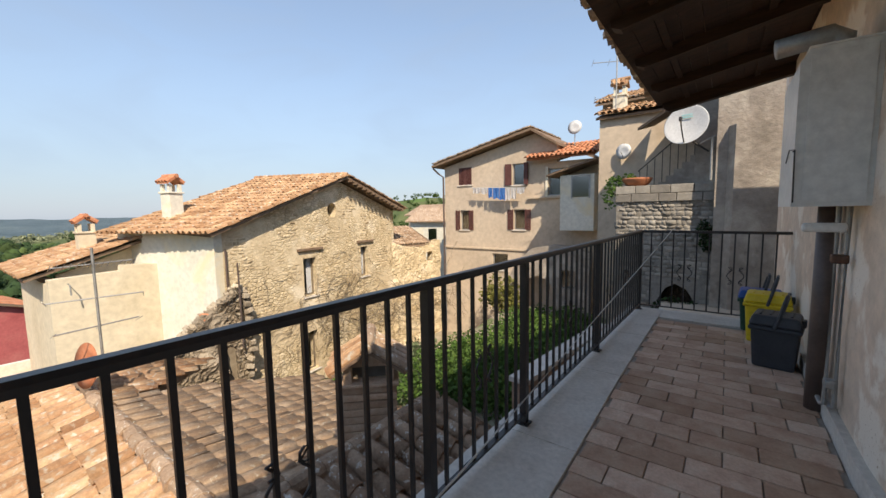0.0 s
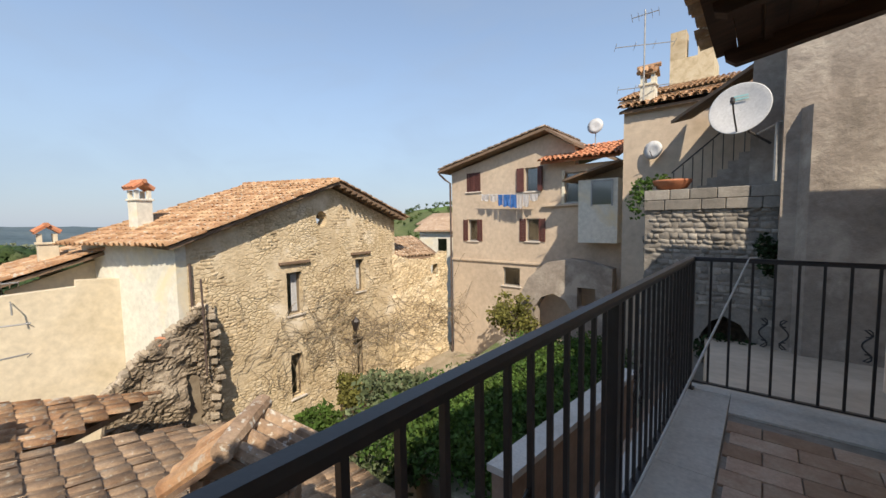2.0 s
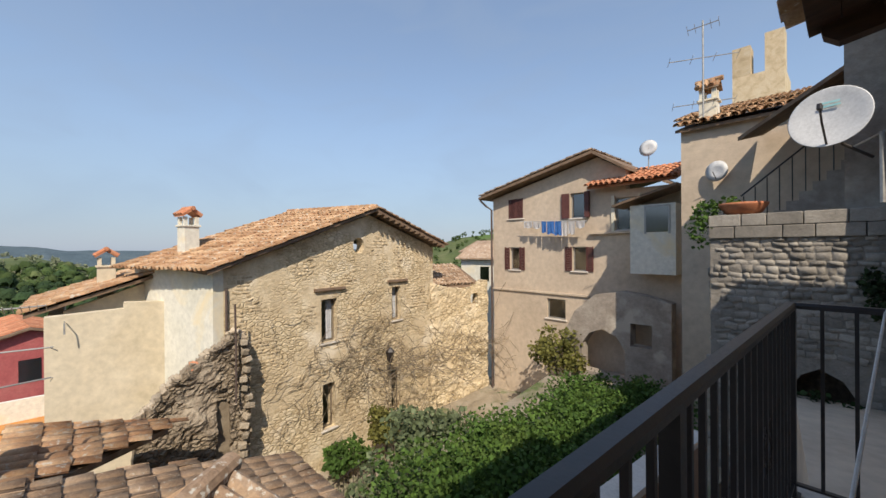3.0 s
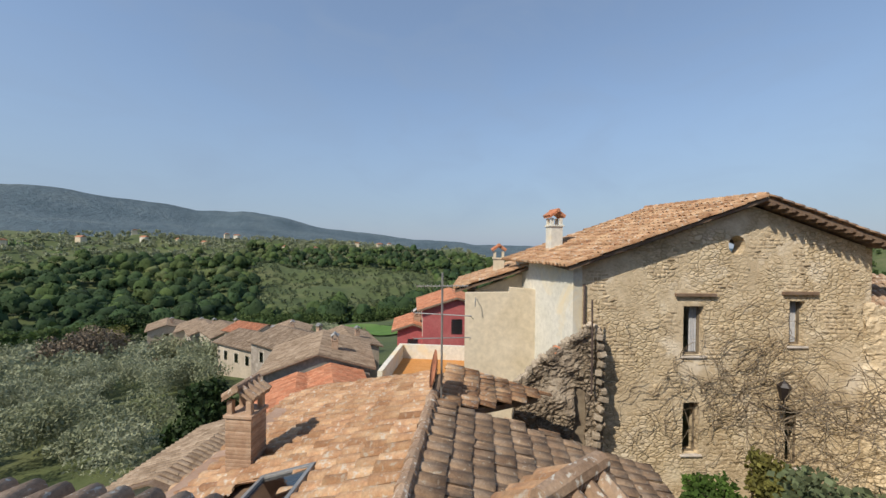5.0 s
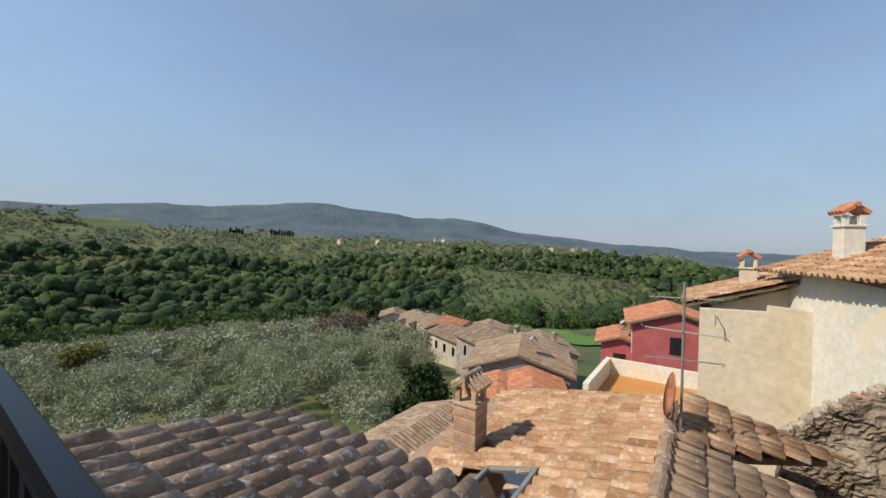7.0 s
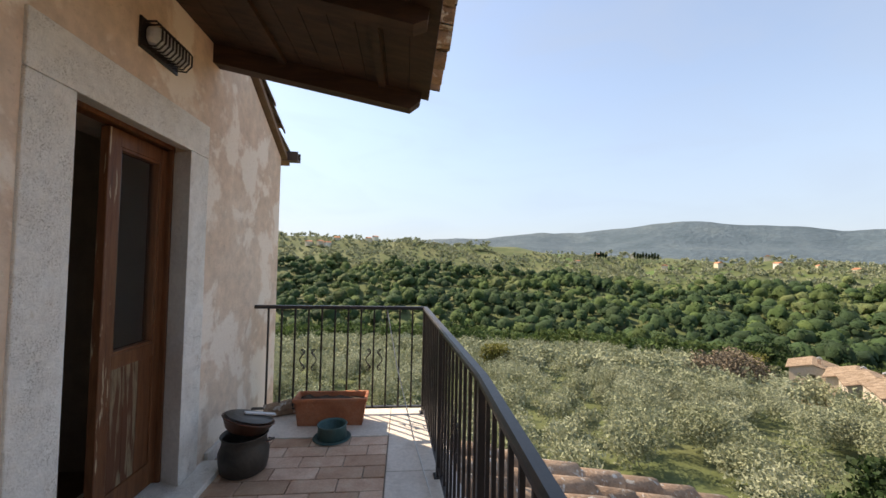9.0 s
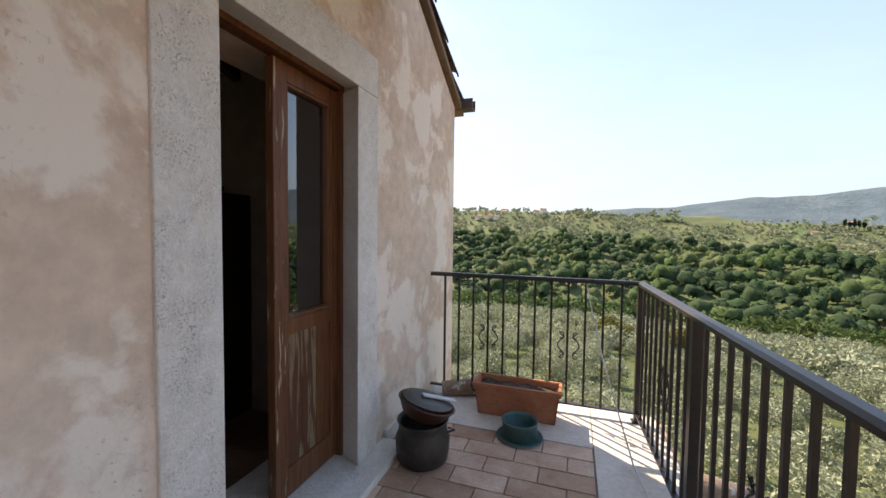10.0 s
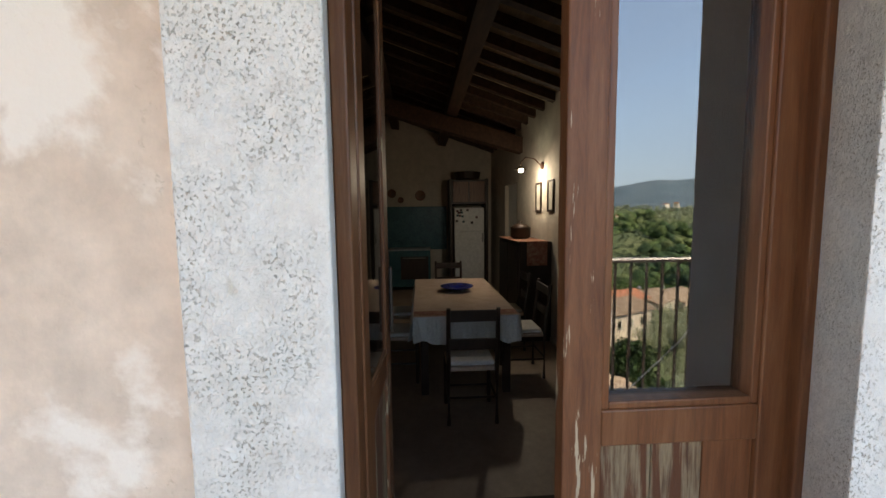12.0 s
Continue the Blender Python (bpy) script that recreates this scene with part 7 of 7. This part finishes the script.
for k in range(17):
    add_tube(bm, [(-4.6 - k * 0.3, RY + RNG.normal(0, 0.012), RZ_ + 0.085), (-4.93 - k * 0.3, RY + RNG.normal(0, 0.012), RZ_ + 0.1)], [0.13, 0.105], 10)
part("ridge_tiles", bm, M_OLDTILE, r1)
sky_l = thing("roof_window", "small grey framed roof window lying in the tiles", "roof window")
sm = Matrix.Translation((-7.1, 0.27, RZ_ - 0.6)) @ Matrix(((1, 0, 0, 0), (0, 0.955, -0.297, 0), (0, 0.297, 0.955, 0), (0, 0, 0, 1)))
bm = bmesh.new()
for q in ((-0.55, -0.5, -0.47, 0.5), (0.47, -0.5, 0.55, 0.5), (-0.47, -0.5, 0.47, -0.42), (-0.47, 0.42, 0.47, 0.5)):
    add_box(bm, q[0], q[1], -0.08, q[2], q[3], 0.13, 0.008, sm)
part("window_frame", bm, M_GREYMETAL, sky_l)
part("pane", boxm(-0.47, -0.42, 0.07, 0.47, 0.42, 0.085, 0, sm), M_FARGLASS, sky_l)
# sheet added behind the pane; its colour paints the unlit room below
part("dark_backing", boxm(-0.46, -0.41, 0.0, 0.46, 0.41, 0.01, 0, sm), M_DARK, sky_l)
bc = thing("brick_chimney", "slim buff brick chimney with a tiled gable cap", "chimney")
ch = chimney(bc, -8.55, -1.1, -3.6, -1.98, 0.5, 0.5, M_BRICK, M_OLDTILE)
for k in range(20):
    part("brick_course", boxm(-8.81, -1.36, -3.5 + k * 0.075, -8.29, -0.84, -3.5 + k * 0.075 + 0.06, 0.006), M_BRICK, bc)

n_roof = thing("lean_to_roof", "barrel-tiled lean-to roof below the terrace railing", "roof")
nv = Vector((-1, 0, -0.24)).normalized()
slab(n_roof, "roof_deck", (-1.67, -1.52, -0.34), (-1.67, 1.45, -0.34), (-4.42, 1.45, -1.0), (-4.42, -1.52, -1.0), 0.1, M_DECK)
part("wall", boxm(-4.3, -1.45, -9.5, -1.68, 1.4, -1.15), M_BROWNPL, n_roof)
tile_roof(n_roof, (-1.72, -1.4, -0.34), (0, 1, 0), nv, 10, 7, M_OLDTILE, near=290, du=0.285, dv=0.4, big=1.36)
part("edge_flashing", tube([(-4.44, -1.52, -0.95), (-4.44, 1.45, -0.95)], 0.018, 6), M_GREYMETAL, n_roof)

r0 = thing("shed_roof", "shaded old tile roof with a chimney by the terrace", "roof")
slab(r0, "roof_deck", (-3.6, 2.2, -1.16), (-2.75, 2.2, -1.42), (-2.75, 4.7, -1.42), (-3.6, 4.7, -1.16), 0.08, M_DECK)
part("wall", boxm(-3.55, 2.3, -9.5, -2.85, 4.6, -1.46), M_BROWNPL, r0)
tile_roof(r0, (-3.6, 2.3, -1.16), (0, 1, 0), (0.956, 0, -0.292), 11, 3, M_OLDTILE, near=80, du=0.225, dv=0.3, big=1.05)
for k in range(7):
    part("ridge_tile", tube([(-3.62, 2.22 + k * 0.34, -1.1), (-3.62, 2.6 + k * 0.34, -1.09)], [0.1, 0.08], 10), M_OLDTILE, r0)
cc = thing("house_chimney", "squat brick chimney with a tiled gable hood", "chimney", m=pose(-4.19, 4.06, -0.99, 0, 0, -46) @ Matrix.Scale(0.8, 4))
part("base", boxm(-0.33, -0.39, -3.0, 0.33, 0.39, 0.0, 0.012), M_BRICK, cc)
part("body", boxm(-0.3, -0.36, 0, 0.3, 0.36, 0.3, 0.01), M_BRICK, cc)
for sx in (-1, 1):
    for sy in (-1, 1):
        part("pier", boxm(sx * 0.25 - 0.06, sy * 0.31 - 0.06, 0.3, sx * 0.25 + 0.06, sy * 0.31 + 0.06, 0.56, 0.008), M_BRICK, cc)
# dark block under the hood, its colour standing in for shade
part("flue", boxm(-0.2, -0.26, 0.3, 0.1, 0.26, 0.56), M_DARK, cc, "dark flue block with the opening's shade painted in")
part("sill", boxm(-0.36, -0.44, 0.27, 0.38, 0.44, 0.315, 0.01), M_BRICK, cc)
for k in range(9):
    part("brick_course", boxm(-0.34, -0.4, -0.75 + k * 0.115, 0.345, 0.405, -0.75 + k * 0.115 + 0.095, 0.008), M_BRICK, cc)
part("gable", add_prism(bmesh.new(), [(0.28, -0.38, 0.55), (0.28, 0.38, 0.55), (0.28, 0, 0.8)], (-0.06, 0, 0)), M_BRICK, cc)
part("gable", add_prism(bmesh.new(), [(-0.22, -0.38, 0.55), (-0.22, 0.38, 0.55), (-0.22, 0, 0.8)], (-0.06, 0, 0)), M_BRICK, cc)
for s in (-1, 1):
    part("hood_slab", add_prism(bmesh.new(), [(-0.42, 0, 0.84), (0.42, 0, 0.84), (0.42, s * 0.52, 0.5), (-0.42, s * 0.52, 0.5)], (0, 0, -0.05)), M_DECK, cc)
    for k in range(4):
        part("hood_tile", tube([(-0.32 + k * 0.21, 0, 0.87), (-0.32 + k * 0.21, s * 0.58, 0.5)], [0.08, 0.1], 8), M_ROOFTILE if s < 0 else M_OLDTILE, cc)
part("ridge_tile", tube([(-0.45, 0, 0.9), (0.0, 0, 0.91), (0.46, 0, 0.9)], [0.1, 0.11, 0.1], 10), M_OLDTILE, cc)


# ---- village ----
def village_house(x, y, ridge, w, d, rz, wall_m, roof_m, label, rise=None, h=8.0, wins=3, ch=True, gable_win=True):
    """Ridge along local X (length d), gables at both ends, width w."""
    rise = rise or w * 0.16
    t = thing("village_house", label, "house", "village houses", pose(x, y, ridge - rise, 0, 0, rz))
    part("wall", add_prism(bmesh.new(), [(-d / 2, -w / 2, -h), (-d / 2, w / 2, -h), (-d / 2, w / 2, 0), (-d / 2, 0, rise - 0.05), (-d / 2, -w / 2, 0)], (d, 0, 0)), wall_m, t)
    for s in (-1, 1):
        e0, r0_ = V(-d / 2 - 0.3, s * (w / 2 + 0.45), -0.14), V(-d / 2 - 0.3, 0, rise + 0.02)
        rf = part("roof", add_prism(bmesh.new(), [e0, r0_, r0_ + V(0, 0, 0.1), e0 + V(0, 0, 0.1)], (d + 0.6, 0, 0)), M_DECK, t)
        bm = bmesh.new()
        n_ = int((d + 0.5) / 0.3)
        for k in range(n_):
            xx = -d / 2 - 0.2 + k * (d + 0.4) / n_
            m_ = 5
            for j in range(m_):
                a = r0_.lerp(e0, j / m_) + V(0, 0, 0.11)
                b = r0_.lerp(e0, (j + 1.05) / m_) + V(0, 0, 0.13)
                a.x = b.x = xx + RNG.normal(0, 0.012)
                add_prism(bm, [a + V(-0.1, 0, 0), a + V(-0.05, 0, 0.07), a + V(0.05, 0, 0.07), a + V(0.1, 0, 0)], b - a)
        part("roof_tiles", bm, roof_m, rf)["kind"] = "stuff"
        for k in range(wins):
            xx = (-0.5 + (k + 0.5) / wins) * d * 0.8
            win = part("window", boxm(xx - 0.4, s * (w / 2 + 0.01) - 0.02, -2.2, xx + 0.4, s * (w / 2 + 0.01) + 0.02, -1.0), M_FARGLASS, t)
            for q in (-0.45, 0.45):
                part("frame_side", boxm(xx + q - 0.05, s * (w / 2 + 0.02) - 0.02, -2.3, xx + q + 0.05, s * (w / 2 + 0.02) + 0.02, -0.9), M_WHITEPL, win)
    if gable_win:
        part("window", boxm(d / 2 - 0.01, -0.4, -1.8, d / 2 + 0.03, 0.4, -0.7), M_FARGLASS, t)
    if ch:
        chimney(t, d * 0.2, w * 0.15, rise * 0.4, rise + 0.5, 0.5, 0.5, M_BRICK, M_GREYMETAL)
    return t


village_house(-33.5, -10.2, -7.2, 7.8, 8, 20, M_GREYSTONE, M_VILLTILE, "stone village house with a weathered tiled gable roof", wins=3)
village_house(-25.0, -8.3, -8.2, 4.2, 6.5, 24, M_CREAM, M_REDTILE, "low cream house with bright red tiled roof", wins=2, ch=False)
village_house(-27.6, -6.9, -7.9, 4.0, 4.0, 24, M_CREAM, M_REDTILE, "small house with a pale orange tiled roof", wins=1, ch=False)
village_house(-46, -18, -9.4, 7, 10, 60, M_GREYPLASTER, M_VILLTILE, "grey plastered village house with brown tiles", wins=3)
village_house(-48, -13, -9.8, 6, 8, 30, M_VILLAGE, M_VILLTILE, "pale village house with weathered tiles", wins=2)
village_house(-41, -12, -9.3, 5, 7, 25, M_VILLAGE, M_VILLTILE, "narrow pale village house with brown tiled roof", wins=2)
village_house(-52, -27, -11.2, 6.5, 9, 65, M_VILLAGE, M_VILLTILE, "white village house with weathered roof", wins=3)
village_house(-57, -31, -11.0, 5, 6, 70, M_CREAM, M_REDTILE, "village house with a new red tiled roof", wins=2, ch=False)
village_house(-61, -38, -12.2, 6, 8, 50, M_VILLAGE, M_VILLTILE, "cream village house with tiled roof", wins=2)
village_house(-67, -46, -13.5, 6, 8, 45, M_VILLAGE, M_VILLTILE, "white village house with tiled roof", wins=2)
village_house(-72, -52, -14.4, 6, 8, 35, M_VILLAGE, M_VILLTILE, "cream village house at the lane's bend", wins=2)
village_house(-75, -61, -15.2, 6, 8, 40, M_TAN, M_VILLTILE, "tan end house of the village", wins=2)
village_house(-60, -27, -11.8, 6, 8, 20, M_TAN, M_VILLTILE, "tan village house with old tiles", wins=2)
village_house(-19.5, -10.3, -8.9, 4.5, 6, 0, M_VILLAGE, M_VILLTILE, "low cream house with dark tiled roof", wins=1, ch=False)
village_house(-33, 1.2, -2.7, 5.0, 6.0, 10, M_REDPL, M_REDTILE, "raspberry red plastered house with new tiles", wins=2, ch=False)
village_house(-33.5, -2.2, -5.0, 2.4, 4.5, 10, M_REDPL, M_REDTILE, "low red annex with tiled roof and chimney", wins=1, ch=True)
village_house(-46, 1, -8.5, 8, 9, 0, M_VILLAGE, M_VILLTILE, "pale village house behind the trees", wins=2)
rt = thing("roof_terrace", "walled flat roof terrace with orange floor", "terrace", m=Matrix.Translation((0, 0, 0)))
part("floor", boxm(-24.5, -1.2, -12, -19.5, 3.2, -5.6), M_ORANGEPL, rt)
part("parapet", boxm(-24.7, -1.45, -12, -19.5, -1.2, -4.75), M_WHITEPL, rt)
part("parapet", boxm(-24.7, -1.2, -12, -24.5, 3.2, -4.75), M_WHITEPL, rt)

for (x, y, gz, hh, sr, mat, lab, cnt, sz) in (
        (-27.0, -15.5, -17, 8.5, 2.8, M_LEAFDARK, "dense dark evergreen tree beside the village", 5200, 0.3),
        (-29, -12.2, -16, 5.5, 1.8, M_LEAFGREEN, "bright green bush by the village lane", 2200, 0.25),
        (-36, -1.5, -15, 8.0, 2.6, M_LEAFDARK, "dark leafy tree beside the red house", 3600, 0.3),
        (-40, 0.0, -16, 8.5, 2.4, M_LEAFDARK, "dark leafy tree by the village road", 3000, 0.3),
        (-62, -62, -22, 9, 5, M_TWIG, "bare grey-brown spreading tree on the slope", 4200, 0.3),
        (-55, -60, -21, 8, 4.5, M_TWIG, "bare brownish tree among the olives", 3800, 0.3),
        (-70, -70, -24, 9, 5, M_LEAFYELLOW, "fresh yellow-green tree on the slope", 3800, 0.35),
        (-78, -78, -27, 8, 5.5, M_LEAFYELLOW, "wide yellow-green tree at the edge of the grove", 3800, 0.35),
        (-17, -62, -19.5, 8, 4.2, M_LEAFYELLOW, "fresh yellow-green tree below the terrace", 5200, 0.28),
        (-8, -70, -20.5, 8, 4.0, M_LEAFYELLOW, "round yellow-green tree among the olives", 5000, 0.28),
        (-70, -110, -39, 15, 8, M_OLIVE, "silvery white-leaved poplar before the woods", 4200, 0.6),
        (-82, -126, -42, 15, 8, M_OLIVE, "pale silver poplar standing against dark woods", 4200, 0.6),
        (-68, -26, -21, 7, 2.6, M_TWIG, "bare brown tree behind the village roofs", 2600, 0.3),
        (-74, -32, -22, 8, 3.2, M_TWIG, "tall bare brown tree beside the lane", 2600, 0.3),
        (-66, -18, -20, 7, 2.8, M_TWIG, "leafless brown tree past the last houses", 2600, 0.3)):
    tree("broadleaf_tree", x, y, gz, hh, sr, mat, lab, cnt, sz, 0.2)
tree("umbrella_pine", -92, -88, -32, 15, 6.5, M_LEAFDARK, "umbrella pine with a flat dark crown", 3600, 0.6, 0.35, 0.45)
for i in range(14):
    q, d = 145.0 + i * 0.34 + (3.2 if i > 8 else 0), 770
    z = float(valley(np.array([q]), np.array([d]))[0])
    tree("cypress", -math.sin(math.radians(q)) * d, math.cos(math.radians(q)) * d, z, 13 + (i % 3) * 2, 2.2, M_LEAFDARK, "slender dark cypress on the far ridge", 260, 1.6, 0.3, 3.5)
for i in range(26):
    q, d = RNG.uniform(100, 200), RNG.uniform(690, 840)
    qq = q if q <= 180 else q - 360
    z = float(valley(np.array([qq]), np.array([d]))[0])
    x, y = -math.sin(math.radians(q)) * d, math.cos(math.radians(q)) * d
    t = thing("far_farmhouse", "tiny pale farmhouse on the far ridge", "house", "far farmhouses", pose(x, y, z + 3, 0, 0, RNG.uniform(0, 90)))
    part("wall", boxm(-5, -4, -4, 5, 4, 4), M_CREAM if i % 3 else M_WHITEPL, t)
    part("roof", add_prism(bmesh.new(), [(-5.5, -4.6, 4), (-5.5, 4.6, 4), (-5.5, 0, 6)], (11, 0, 0)), M_REDTILE, t)
